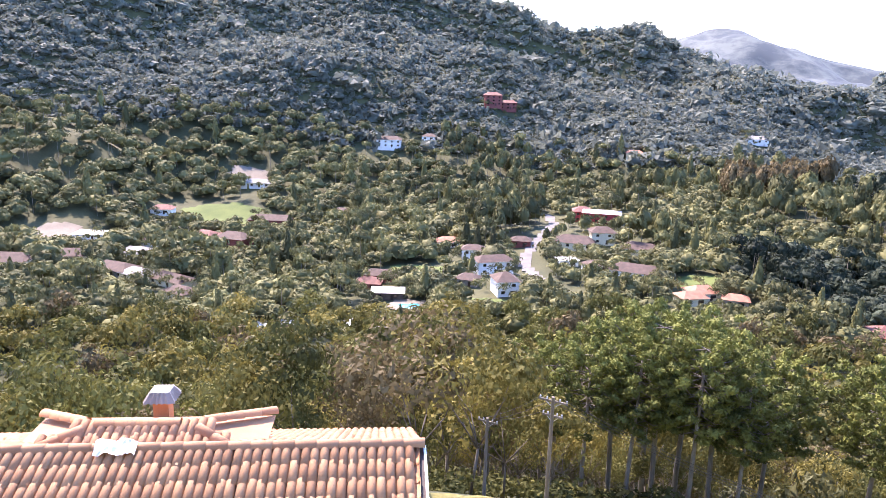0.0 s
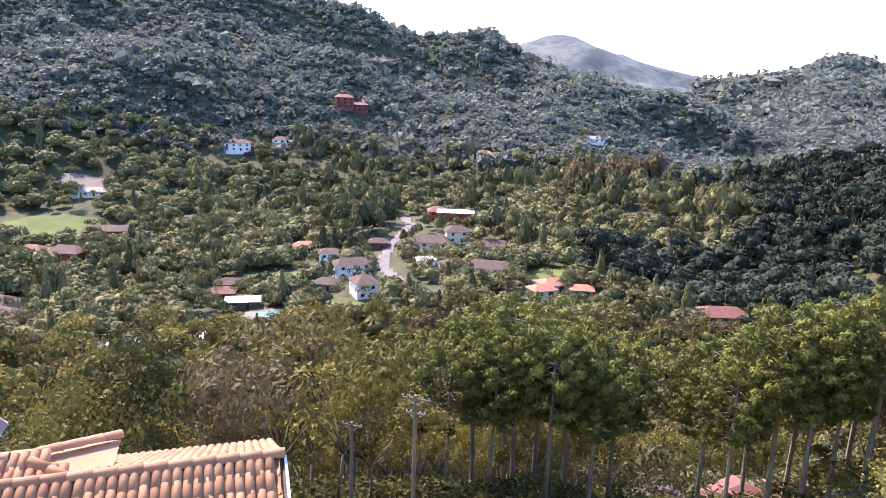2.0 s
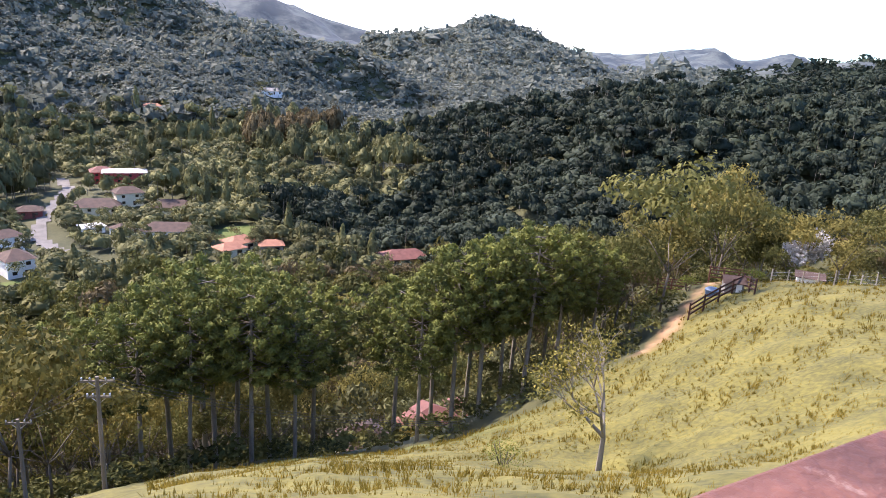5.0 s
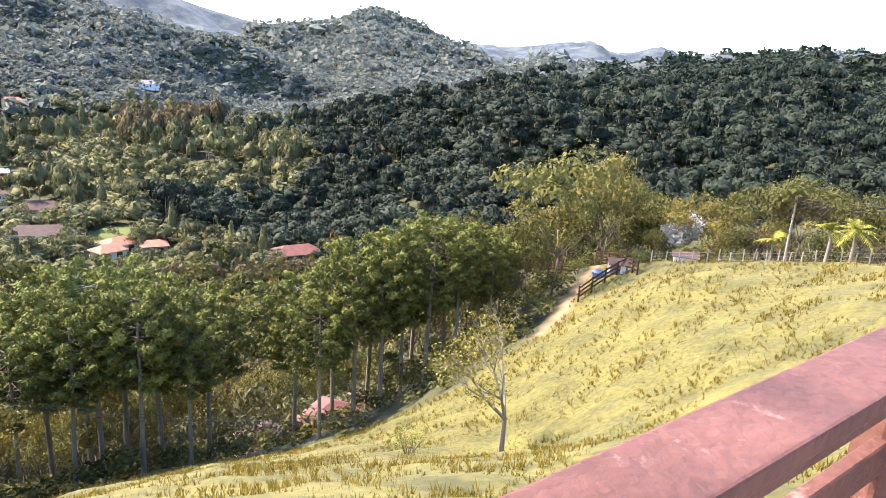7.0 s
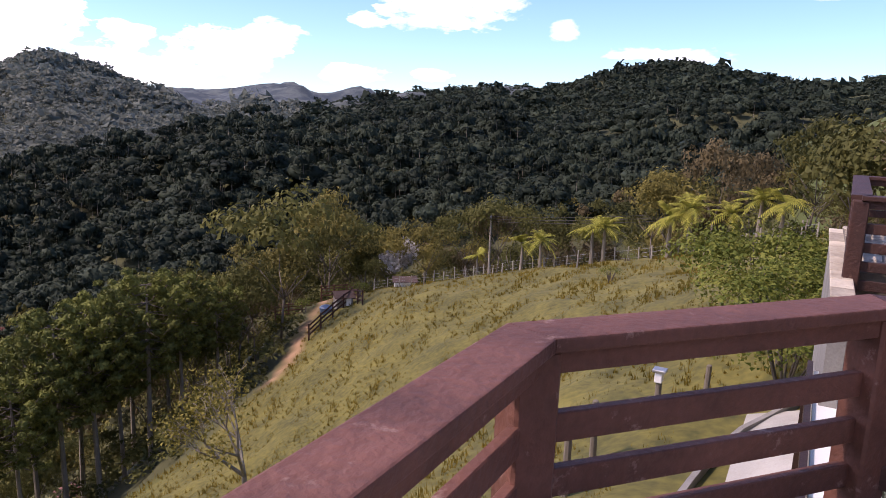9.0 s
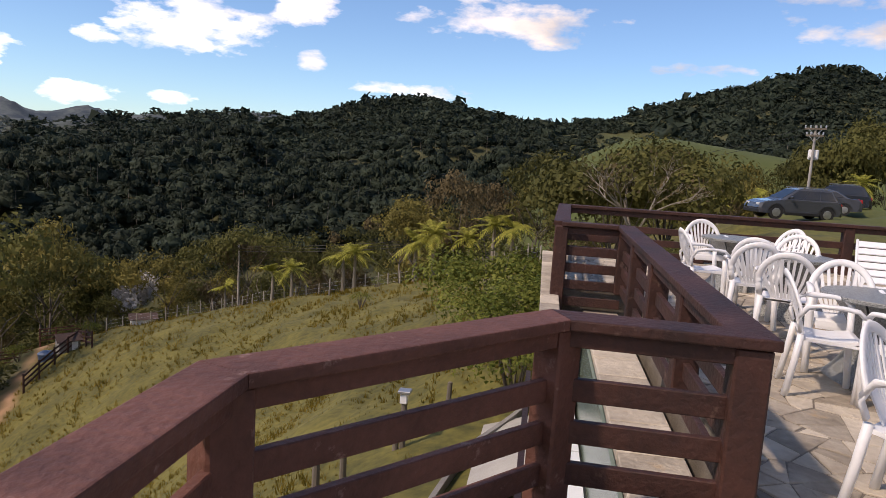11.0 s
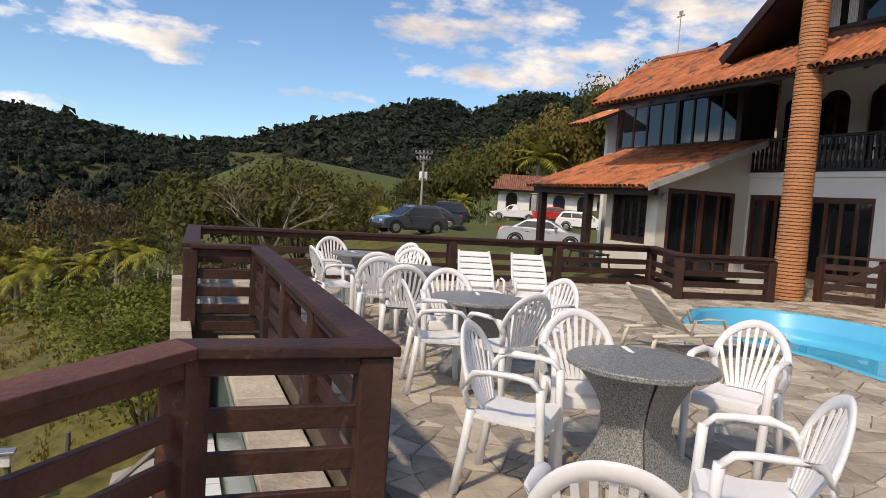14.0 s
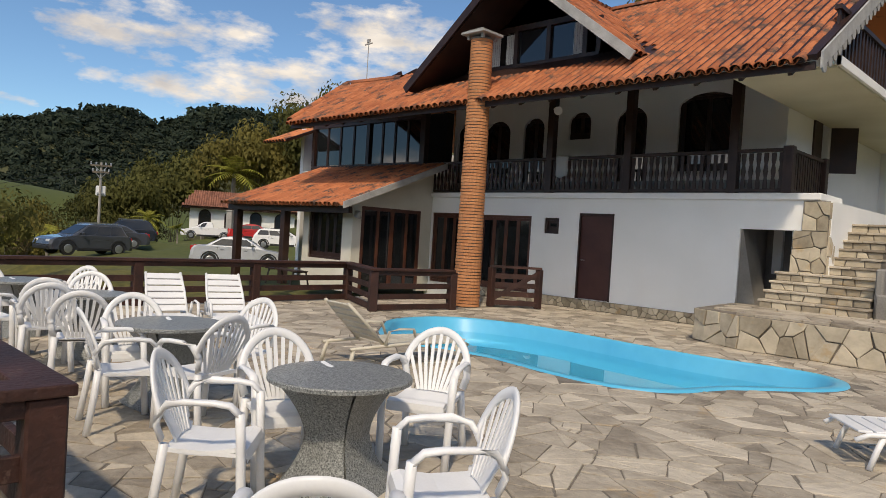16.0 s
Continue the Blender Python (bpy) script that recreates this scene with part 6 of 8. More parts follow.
def clearings(px, py):
    """True where no wood grows: houses, fields, road, river, lawn."""
    out = pasture_mask(px, py) > .35
    for x, y, *_ in HOUSES:
        out |= np.hypot(px - x, py - y) < 9.5
    for x, y, r in FIELDS:
        out |= np.hypot(px - x, py - y) < r
    for line, wide in ((ROAD, 6.5), (RIVER, 5)):
        out |= line_near(px, py, line, wide) > .05
    out |= (px > 10) & (px < 80) & (py < -4) & (py > -62)
    out |= (np.hypot(px, py) < 40) & (py < 2)
    return out


def ring_scatter(r0, r1, a0, a1, step, seed, least=4.0):
    """Jittered places between two radii and two bearings, step times the radius apart."""
    g = np.random.RandomState(seed)
    out, r = [], r0
    while r < r1:
        s = max(least, r * step)
        n = int(radians(a1 - a0) * r / s)
        a = np.radians(a0) + (np.arange(n) + g.uniform(-.42, .42, n)) * s / r
        rr = r + g.uniform(-.45, .45, n) * s
        out.append(np.stack([rr * np.sin(a), rr * np.cos(a), np.full(n, s)], 1))
        r += s * .9
    return np.concatenate(out)


def not_hidden(p, eye=1.6, slack=14):
    """Leaves out what lies well behind a crest, seen from the terrace."""
    r, a = np.hypot(p[:, 0], p[:, 1]), np.arctan2(p[:, 0], p[:, 1])
    z = land(p[:, 0], p[:, 1])
    keep = np.ones(len(p), bool)
    for k in (.5, .6, .7, .8, .88, .94):
        q = land(p[:, 0] * k, p[:, 1] * k)
        keep &= (z + slack - eye) / r > (q - eye) / (r * k) - .002
    return keep


# village places: x, y, length, depth, storeys, turn, roof tone, wall tone
HOUSES = [(-56, 246, 11, 7, 1, 10, "white", "brown"), (-66, 256, 9, 7, 1, 5, "red", "maroon"), (-64, 268, 12, 7, 1, 0, "brown", "maroon"), (-13, 258, 8, 10, 2, 20, "brown", "white"), (-20, 290, 15, 8, 2, 25, "brown", "white"),
          (-28, 268, 8, 7, 1, -10, "brown", "grey"), (12, 308, 8, 6, 1, 15, "white", "white"), (16, 336, 18, 11, 1, -12, "brown", "cream"), (29, 342, 11, 9, 2, 8, "brown", "cream"),
          (46, 325, 16, 10, 1, -20, "brown", "cream"), (40, 288, 20, 10, 1, -18, "brown", "white"), (24, 300, 9, 7, 1, 30, "brown", "white"), (32, 386, 19, 11, 2, -6, "white", "red"), (22, 396, 10, 9, 2, 0, "red", "red"),
          (60, 260, 10, 8, 1, 20, "orange", "cream"), (55, 254, 9, 7, 1, 20, "orange", "cream"), (70, 252, 8, 6, 1, -10, "orange", "grey"), (108, 216, 15, 9, 1, -5, "red", "brown"),
          (-121, 530, 18, 10, 2, 10, "brown", "white"), (-92, 545, 10, 8, 1, 0, "brown", "white"), (-49, 614, 14, 10, 3, 15, "red", "maroon"), (-36, 622, 14, 8, 2, 5, "red", "maroon"), (-214, 363, 11, 8, 1, 12, "red", "white"),
          (-169, 325, 12, 10, 1, -12, "red", "maroon"), (-158, 322, 9, 8, 1, -12, "red", "maroon"), (-147, 311, 14, 10, 2, -10, "brown", "maroon"), (-149, 364, 24, 9, 1, 8, "brown", "maroon"), (-118, 392, 8, 7, 1, 0, "brown", "grey"),
          (-216, 302, 14, 9, 1, 12, "white", "white"), (-197, 259, 22, 9, 1, 14, "brown", "cream"), (-208, 238, 18, 10, 1, 8, "brown", "cream"), (-168, 248, 16, 9, 1, -14, "brown", "grey"), (-156, 244, 11, 8, 1, -16, "grey", "cream"),
          (-185, 305, 10, 7, 1, -6, "brown", "white"), (-140, 241, 16, 8, 1, -22, "brown", "cream"), (-128, 226, 10, 7, 1, -24, "brown", "cream"), (-179, 280, 12, 8, 1, 2, "grey", "white"), (-183, 423, 18, 8, 1, 6, "grey", "white"),
          (-31, 312, 9, 7, 2, 0, "brown", "white"), (-46, 339, 11, 8, 1, 10, "orange", "white"), (-10, 340, 9, 7, 1, 0, "brown", "maroon"), (166, 600, 18, 10, 1, 0, "grey", "white"), (66, 545, 12, 8, 1, 0, "orange", "cream"),
          (37, 66, 5, 4, 1, 30, "red", "yellow"), (52, 84, 7, 5, 1, 10, "red", "cream"), (31, 72, 5, 4, 1, 10, "brown", "cream")]
FIELDS = [(-185, 372, 26), (-205, 378, 18), (-165, 372, 20), (-156, 343, 10), (-228, 298, 26), (-245, 285, 18), (-47, 236, 9), (-20, 244, 12), (62, 276, 12), (-52, 288, 16), (-195, 440, 14), (45, 388, 7), (-40, 300, 6), (0, 318, 5), (-110, 540, 10), (-140, 520, 8)]
ROAD = [(14, 252), (6, 268), (-2, 285), (-7, 305), (-7, 322), (-3, 342), (2, 360), (6, 385), (3, 420)]
RIVER = [(-92, 206), (-76, 213), (-60, 218), (-44, 216)]


def far_tree(shape, seed, leaves=190):
    """A tree of unit height and unit width seen from afar: leaf masses over a dark heart."""
    g = np.random.RandomState(seed)
    v, f = dome(seed, 7, .22 if leaves < 100 else .14)
    if shape == "spire":
        u = g.uniform(0, 1, leaves)
        a, r = g.uniform(0, 6.283, leaves), .46 * (1 - u) ** .75 * g.uniform(.75, 1.05, leaves) + .03
        r = r * (1 + .25 * np.sin(u * 40 + a))
        p = np.stack([r * np.cos(a), r * np.sin(a), .14 + .86 * u], 1)
        d = np.stack([np.cos(a), np.sin(a), np.full(leaves, .7)], 1)
        v = v * (.55, .55, .75) + (0, 0, .45)
        size = .085
    else:
        low, deep, lobes = {"round": (.26, .72, 13), "umbrella": (.68, .32, 11), "tall": (.34, .64, 10)}[shape]
        c = g.normal(size=(lobes, 3))
        c /= np.linalg.norm(c, axis=1)[:, None]
        c[:, 2] = np.abs(c[:, 2]) * 1.1 - .25
        c = c * (.33, .33, .34) * g.uniform(.75, 1.1, (lobes, 1))
        c[0] = (0, 0, .25)
        w = np.arange(leaves) % lobes
        d = g.normal(size=(leaves, 3))
        d[:, 2] = np.abs(d[:, 2]) * 1.2 - .2
        d /= np.linalg.norm(d, axis=1)[:, None]
        lr = g.uniform(.14, .24, lobes)[w][:, None]
        p = c[w] + d * lr * (1, 1, .9)
        p[:, 2] = low + deep * (p[:, 2] + .28) / .86
        v = v * ((.68, .68, deep * .82) if leaves > 100 else (.5, .5, deep * .6)) + (0, 0, low + deep * .40)
        size = {"round": .075, "umbrella": .075, "tall": .085}[shape] if leaves > 100 else .125
    d = d + g.normal(size=d.shape) * (.34 if leaves < 100 else .16)
    d /= np.linalg.norm(d, axis=1)[:, None]
    t1 = np.cross(d, g.normal(size=d.shape))
    t1 /= np.linalg.norm(t1, axis=1)[:, None]
    t2 = np.cross(d, t1)
    s = size * g.uniform(.6, 1.4, (leaves, 1))
    lv = np.stack([p - t1 * s, p + t1 * s * .8 + t2 * s * .4, p + t2 * s * 1.3], 1)
    lv[:, :, 2] = lv[:, :, 2].clip(.02)
    lv = lv.reshape(-1, 3)
    return np.concatenate([v, lv]), np.concatenate([f, np.arange(len(lv)).reshape(-1, 3) + len(v)])


def pole_trunk():
    """A slim trunk of unit height."""
    v = [(math.cos(k * 2.094) * r, math.sin(k * 2.094) * r, z) for z, r in ((-.05, .055), (.85, .03)) for k in range(3)]
    return np.array(v), np.array([(0, 1, 4), (0, 4, 3), (1, 2, 5), (1, 5, 4), (2, 0, 3), (2, 3, 5)])


def sight_cap(px, py):
    """How tall a tree may grow where gardens and the road keep the view from the hill open."""
    cap = np.full(px.shape, 99.0)
    for x, y in [(h[0], h[1]) for h in HOUSES] + [(-2, 285), (-7, 300), (4, 372), (-47, 236), (-186, 372), (-228, 298), (45, 388), (62, 277), (-84, 210)]:
        d = math.hypot(x, y)
        along, across = ((x - px) * x + (y - py) * y) / d, ((x - px) * y - (y - py) * x) / d
        cap = np.where((along > -3) & (along < 50) & (np.abs(across) < 8), np.minimum(cap, 3.2 + np.clip(along, 0, 60) * .23), cap)
    return cap


def build_woods():
    g = np.random.RandomState(8)
    # hills and mountains
    domes = [far_tree("round", 200 + k, 48) for k in range(12)]
    far = ring_scatter(540, 1450, -56, 128, .0098, 5, 6.0)
    rr, az = np.hypot(far[:, 0], far[:, 1]), np.degrees(np.arctan2(far[:, 0], far[:, 1]))
    keep = ~clearings(far[:, 0], far[:, 1]) & not_hidden(far) & ~(bald_hill(far[:, 0], far[:, 1], rr, az) > .5)
    far, rr, az = far[keep], rr[keep], az[keep]
    wide = far[:, 2] * np.exp(g.normal(.50, .40, len(far)))
    tall = wide * g.uniform(.55, 1.15, len(far))
    p = np.stack([far[:, 0], far[:, 1], land(far[:, 0], far[:, 1]) - tall * .50, wide, tall], 1)
    # east of this bearing the cloud shade is put into the leaf colour
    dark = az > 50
    plant_many("ridge_forest", domes, p[dark], CLOUD_SHADE_LEAF, "forest on the eastern ridges, its green darkened for cloud shade", "forest", 2, smooth=True)
    plant_many("distant_forest", domes, p[~dark], HAZED_LEAF, "dense forest over the hills and mountains, paled to grey-green for haze", "forest", 3, smooth=True)
    # valley floor and the near wooded ridge: trees that can be told apart
    near = ring_scatter(215, 560, -56, 112, .0212, 15, 6.0)
    rr, az = np.hypot(near[:, 0], near[:, 1]), np.degrees(np.arctan2(near[:, 0], near[:, 1]))
    keep = ~clearings(near[:, 0], near[:, 1]) & not_hidden(near, slack=18) & ~(bald_hill(near[:, 0], near[:, 1], rr, az) > .5)
    near, rr, az = near[keep], rr[keep], az[keep]
    z = land(near[:, 0], near[:, 1])
    # past this wavering bearing trees take the leaf tone darkened for cloud shade
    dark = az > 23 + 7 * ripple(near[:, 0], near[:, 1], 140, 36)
    sort = g.uniform(0, 1, len(near))
    tall_wood = (ripple(near[:, 0], near[:, 1], 130, 33) > .1) & (az > -16) & (az < 32) & (rr > 330)
    kind = np.where(tall_wood & (sort < .62), 2, np.where(sort > np.where(dark, .78, .86), 1, np.where((sort < .06) & ~dark, 3, 0)))
    shapes = {0: ("round", 5, (9, 15.5), (.80, 1.15)), 1: ("umbrella", 3, (13, 19), (.5, .75)), 2: ("tall", 3, (15, 24), (.36, .55)), 3: ("spire", 2, (12, 19), (.36, .5))}
    lowest = sight_cap(near[:, 0], near[:, 1])
    slim = []
    for k, (shape, n, (h0, h1), (w0, w1)) in shapes.items():
        models = [far_tree(shape, 300 + 10 * k + j) for j in range(n)]
        for zone, mat, name, lab in ((dark, CLOUD_SHADE_LEAF, "ridge_trees", "trees of the near wooded ridge, their green darkened for cloud shade"), (~dark, VALLEY_LEAF, "valley_trees", "mixed grey-green trees on the valley floor")):
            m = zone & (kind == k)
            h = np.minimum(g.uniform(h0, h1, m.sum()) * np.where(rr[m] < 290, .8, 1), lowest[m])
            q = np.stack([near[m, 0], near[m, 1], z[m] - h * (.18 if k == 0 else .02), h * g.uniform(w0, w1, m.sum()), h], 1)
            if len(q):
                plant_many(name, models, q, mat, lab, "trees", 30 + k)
                if k:
                    slim.append(q)
    q = np.concatenate(slim)
    q[:, 3] = q[:, 4] * .16
    plant_many("valley_trunks", [pole_trunk()], q, PALE_BARK, "pale slim trunks among the valley trees", "trunks", 44)
    # a stand of tall bare brownish trees in the valley
    a, r = g.uniform(13.5, 21, 46), g.uniform(415, 480, 46)
    h = g.uniform(20, 29, 46)
    x, y = r * np.sin(np.radians(a)), r * np.cos(np.radians(a))
    q = np.stack([x, y, land(x, y), h * .42, h], 1)
    plant_many("bare_stand", [far_tree("tall", 350 + j) for j in range(3)], q, DRY_LEAF, "stand of tall brownish half-bare trees in the valley", "trees", 45)
    # garden trees among the houses
    spots = []
    for x, y, *_ in HOUSES:
        for _ in range(7):
            a, d = g.uniform(0, 6.283), g.uniform(7.5, 13)
            spots.append((x + d * math.sin(a), y + d * math.cos(a), g.uniform(3.5, 8)))
    spots = np.array(spots)
    spots = spots[line_near(spots[:, 0], spots[:, 1], ROAD, 8) < .05]
    hh = spots[:, 2]
    p = np.stack([spots[:, 0], spots[:, 1], land(spots[:, 0], spots[:, 1]) + hh * .5, hh * .9, hh], 1)
    plant_many("garden_trees", [leaf_cloud(90 + k, 9, 200, .06, .5, .8, .24) for k in range(4)], p, VALLEY_LEAF, "mixed green garden trees between the village houses", "trees", 14)
    # broadleaf wood on the lower slopes
    mid = ring_scatter(48, 218, -50, 128, .034, 25, 5.4)
    keep = ~clearings(mid[:, 0], mid[:, 1]) & not_hidden(mid, slack=22)
    mid = mid[keep]
    rr, az = np.hypot(mid[:, 0], mid[:, 1]), np.degrees(np.arctan2(mid[:, 0], mid[:, 1]))
    near_pine = (az > 2) & (az < 46) & (rr < 66)
    mid = mid[~near_pine]
    rr, az = rr[~near_pine], az[~near_pine]
    n = len(mid)
    h = np.minimum(g.uniform(6.0, 15.5, n) * np.where(az > 55, .72, 1), sight_cap(mid[:, 0], mid[:, 1]))
    w = h * g.uniform(.62, 1.0, n)
    z = land(mid[:, 0], mid[:, 1])
    fine = [leaf_cloud(60 + k, 19, 1444, .0225, .52, .85, .18, ruffle=.25) for k in range(5)]
    rough = [leaf_cloud(70 + k, 14, 308, .055, .5, .8, .2, ruffle=.2) for k in range(6)]
    sort = g.uniform(0, 1, n)
    for name, mat, lo, hi, lab in (("wood_canopy", MID_LEAF, 0, .58, "mixed dark and mid green broadleaf canopy"), ("olive_canopy", OLIVE_LEAF, .58, .86, "yellowish olive broadleaf canopy"),
                                   ("dry_canopy", DRY_LEAF, .86, 1.01, "thin greyish-brown canopy of half-bare trees")):
        for tm, sel in ((fine, rr < 118), (rough, rr >= 118)):
            k = sel & (sort >= lo) & (sort < hi)
            if k.sum():
                p = np.stack([mid[k, 0], mid[k, 1], z[k] + h[k] * .60, w[k], h[k] * .95], 1)
                plant_many(name, tm, p, mat, lab, "trees", 6)
    k = rr < 150
    trunks = [limbs(80 + j, count=5, r=.010) for j in range(4)]
    p = np.stack([mid[k, 0], mid[k, 1], z[k], h[k], h[k] * .85], 1)
    plant_many("wood_trunks", trunks, p, BARK, "thin grey trunks and limbs under the canopy", "trunks", 7)
    # undergrowth
    low = ring_scatter(46, 150, -48, 62, .034, 45, 3.2)
    low = low[(pasture_mask(low[:, 0], low[:, 1]) < .3)]
    hh = g.uniform(1.2, 3.2, len(low))
    p = np.stack([low[:, 0], low[:, 1], land(low[:, 0], low[:, 1]) + hh * .3, hh * 1.5, hh], 1)
    plant_many("undergrowth", [leaf_cloud(75 + k, 8, 96, .085, .5, .8, .22) for k in range(4)], p, MID_LEAF, "green undergrowth beneath the trees", "undergrowth", 9)


build_woods()

# ---- araucarias, palms and single trees ----


def araucaria(seed, height=17.0):
    g = random.Random(seed)
    t = thing("araucaria", "tall araucaria with a bare grey trunk and dark tufted umbrella crown", "tree", group="araucarias at the foot of the pasture")
    bm = bmesh.new()
    bend = Vector((g.uniform(-.5, .5), g.uniform(-.5, .5), 0))
    pts = [Vector((0, 0, -.5)), Vector((0, 0, height * .3)) + bend * .3, Vector((0, 0, height * .65)) + bend * .8, Vector((0, 0, height * .97)) + bend]
    pipe(bm, pts, [.25, .21, .15, .07], 8)
    part("trunk", bm, PALE_BARK, t)
    lv, tones, bmb = [], [], bmesh.new()
    rng = np.random.RandomState(seed)
    whorls = 10
    for k in range(whorls):
        f = k / (whorls - 1)
        z0 = height * (.53 + .45 * f)
        root = Vector((0, 0, z0)) + bend * (z0 / height)
        reach = (1.5 + 2.5 * math.sin(min(1, f * 1.15 + .30) * 2.1)) * g.uniform(.85, 1.1)
        if f > .85:
            reach *= .62
        n = 6 if f < .9 else 4
        if f < .1:
            n = 4
        for j in range(n):
            a = 6.283 * j / n + k * .7 + g.uniform(-.3, .3)
            d = Vector((math.cos(a), math.sin(a), 0))
            m1 = root + d * reach * .5 + Vector((0, 0, -.10 * reach + .25 * f))
            tip = root + d * reach + Vector((0, 0, reach * (.12 + .42 * f)))
            tube(bmb, root, m1, .055, .04, 4)
            tube(bmb, m1, tip, .04, .02, 4)
            for q in range(4 if f < .85 else 3):
                s = .55 + .15 * q + g.uniform(-.04, .04)
                side = Vector((-d.y, d.x, 0)) * g.uniform(-.55, .55) * reach * .3
                c = (m1.lerp(tip, (s - .5) * 2) if s > .5 else root.lerp(m1, s * 2)) + side + Vector((0, 0, .12 + abs(side.length) * .2))
                tube(bmb, m1.lerp(tip, max(0, (s - .5) * 1.4)), c, .02, .012, 3, cap=False)
                rad, n_blade = g.uniform(.48, .76), 46
                dirs = rng.normal(size=(n_blade, 3))
                dirs[:, 2] = np.abs(dirs[:, 2]) * 1.2 - .35
                dirs /= np.linalg.norm(dirs, axis=1)[:, None]
                side_v = np.cross(dirs, rng.normal(size=(n_blade, 3)))
                side_v /= np.linalg.norm(side_v, axis=1)[:, None]
                t2 = np.cross(dirs, side_v)
                cc = np.array(c) + dirs * rad * rng.uniform(.45, .75, (n_blade, 1)) * (1, 1, .7)
                lv.append(np.stack([cc - side_v * .10 - t2 * .08, cc + side_v * .10 - t2 * .08, cc + t2 * .24 + dirs * .16], 1).reshape(-1, 3))
                # tone rises with height, putting the sunlit crown tops into the colour
                tones.append(np.full(n_blade * 3, g.uniform(.0, .6) + .4 * f))
    part("limb_work", bmb, BARK, t)
    lv = np.concatenate(lv)
    toned(raw("crown", lv, np.arange(len(lv)).reshape(-1, 3), PINE_LEAF, t), np.concatenate(tones))
    return t


# bearing and distance of each, in two stands
ARAUCARIAS = [(2.2, 63), (4.6, 56), (7.0, 62), (8.4, 55), (10.6, 58), (12.4, 66), (13.6, 55), (15.2, 60), (17.4, 56), (19.0, 64), (9.8, 70), (-3.6, 66),
              (26.2, 62), (28.4, 57), (29.6, 66), (31.4, 59), (32.6, 69), (33.8, 60), (35.6, 63), (36.4, 73), (37.6, 62), (39.2, 70), (40.2, 64), (42.0, 72), (43.0, 66), (43.8, 76)]


def crown_level(bearing):
    """Angle below the horizon, in degrees, that the crowns of the stand reach."""
    return np.interp(bearing, [-4, -.4, 2.9, 6.3, 10.5, 14.7, 17.1, 19.8, 22.5, 27.2, 29.9, 32.9, 35.8, 39.2, 42, 44.1, 46], [-24.4, -22, -19.7, -18.1, -16.7, -17.4, -18.2, -18.5, -19.5, -17.5, -16.5, -14.7, -13, -12.9, -12.8, -13.7, -15.5])


kinds = []
for k, (bearing, far_off) in enumerate(ARAUCARIAS):
    x, y = far_off * math.sin(radians(bearing)), far_off * math.cos(radians(bearing))
    zz = float(land(np.array([x]), np.array([y]))[0])
    top = 1.6 + far_off * math.tan(radians(crown_level(bearing) - (0, 1.4, .5, 2.6, .8)[k % 5]))
    s = min(1.35, max(.55, (top - zz) / 17.4))
    if k < 4:
        o = araucaria(100 + k)
        o.scale = (s, s, s)
        o.matrix_basis = pose(x, y, zz) @ Matrix.Diagonal((s, s, s, 1))
        kinds.append(o)
    else:
        o = copy_thing(kinds[k % 4], pose(x, y, zz, 0, 0, k * 77))
        o.scale = (s, s, s)


def palm(seed, height=6.0, fronds=18, reach=2.1):
    g = random.Random(seed)
    t = thing("palm", "palm with a pale ringed trunk and arching yellow-green fronds", "palm", group="palms along the fence and lawn")
    bm = bmesh.new()
    pipe(bm, [(0, 0, -.3), (.05, 0, height * .4), (.0, .05, height * .75), (0, 0, height)], [.20, .15, .12, .10], 9)
    part("trunk", bm, PALE_BARK, t)
    for k in range(fronds):
        a = 6.283 * k / fronds + g.uniform(-.2, .2)
        lift = radians((k * 37 % fronds) / fronds * 85 - 12)
        v = []
        ln = reach * g.uniform(.85, 1.1)
        prev = None
        for j in range(15):
            s = j / 14
            p = np.array([math.cos(a) * math.cos(lift) * ln * s, math.sin(a) * math.cos(lift) * ln * s, height + ln * (math.sin(lift) * s - .5 * s * s)])
            if prev is not None:
                d = p - prev
                d /= np.linalg.norm(d)
                side = np.cross(d, (0, 0, 1))
                side /= np.linalg.norm(side)
                w = ln * .22 * math.sin(min(1, s * 1.1 + .12) * 3.0) + .08
                for sg in (-1, 1):
                    tipp = p + side * sg * w + d * w * .55 + np.array([0, 0, -w * .35])
                    v += [prev, prev + (p - prev) * .85, tipp]
            prev = p
        v = np.array(v)
        raw("frond", v, np.arange(len(v)).reshape(-1, 3), PALM_LEAF, t)
    return t


def land_z(x, y):
    return float(land(np.array([float(x)]), np.array([float(y)]))[0])


PALMS = [(60.0, 17.4, 4.6), (59.6, 16.2, 4.4), (57.6, 10.4, 4.8), (57.4, 8.9, 5.0), (61.3, 24.6, 3.9), (61.0, 22.6, 3.8), (64.6, 30.8, 3.5), (55, 3.7, 4.5), (54, 2.2, 4.1), (57.2, -23.8, 3.2), (56.5, -26.0, 1.9), (74, -40.5, 8.4), (46, -13.2, 2.0), (42, -10.0, 1.8), (72, -36, 5.6), (56, 5.8, 3.8)]
p0 = palm(3, 2.9)
p1 = palm(9, 3.1, 16, 2.3)
for k, (x, y, h) in enumerate(PALMS):
    src = (p0, p1)[k % 2]
    m = pose(x, y, land_z(x, y), 0, 0, k * 61)
    s = h / 4.0
    if k < 2:
        src.matrix_basis = m @ Matrix.Diagonal((s, s, s, 1))
    else:
        o = copy_thing(src, m)
        o.scale = (s, s, s)


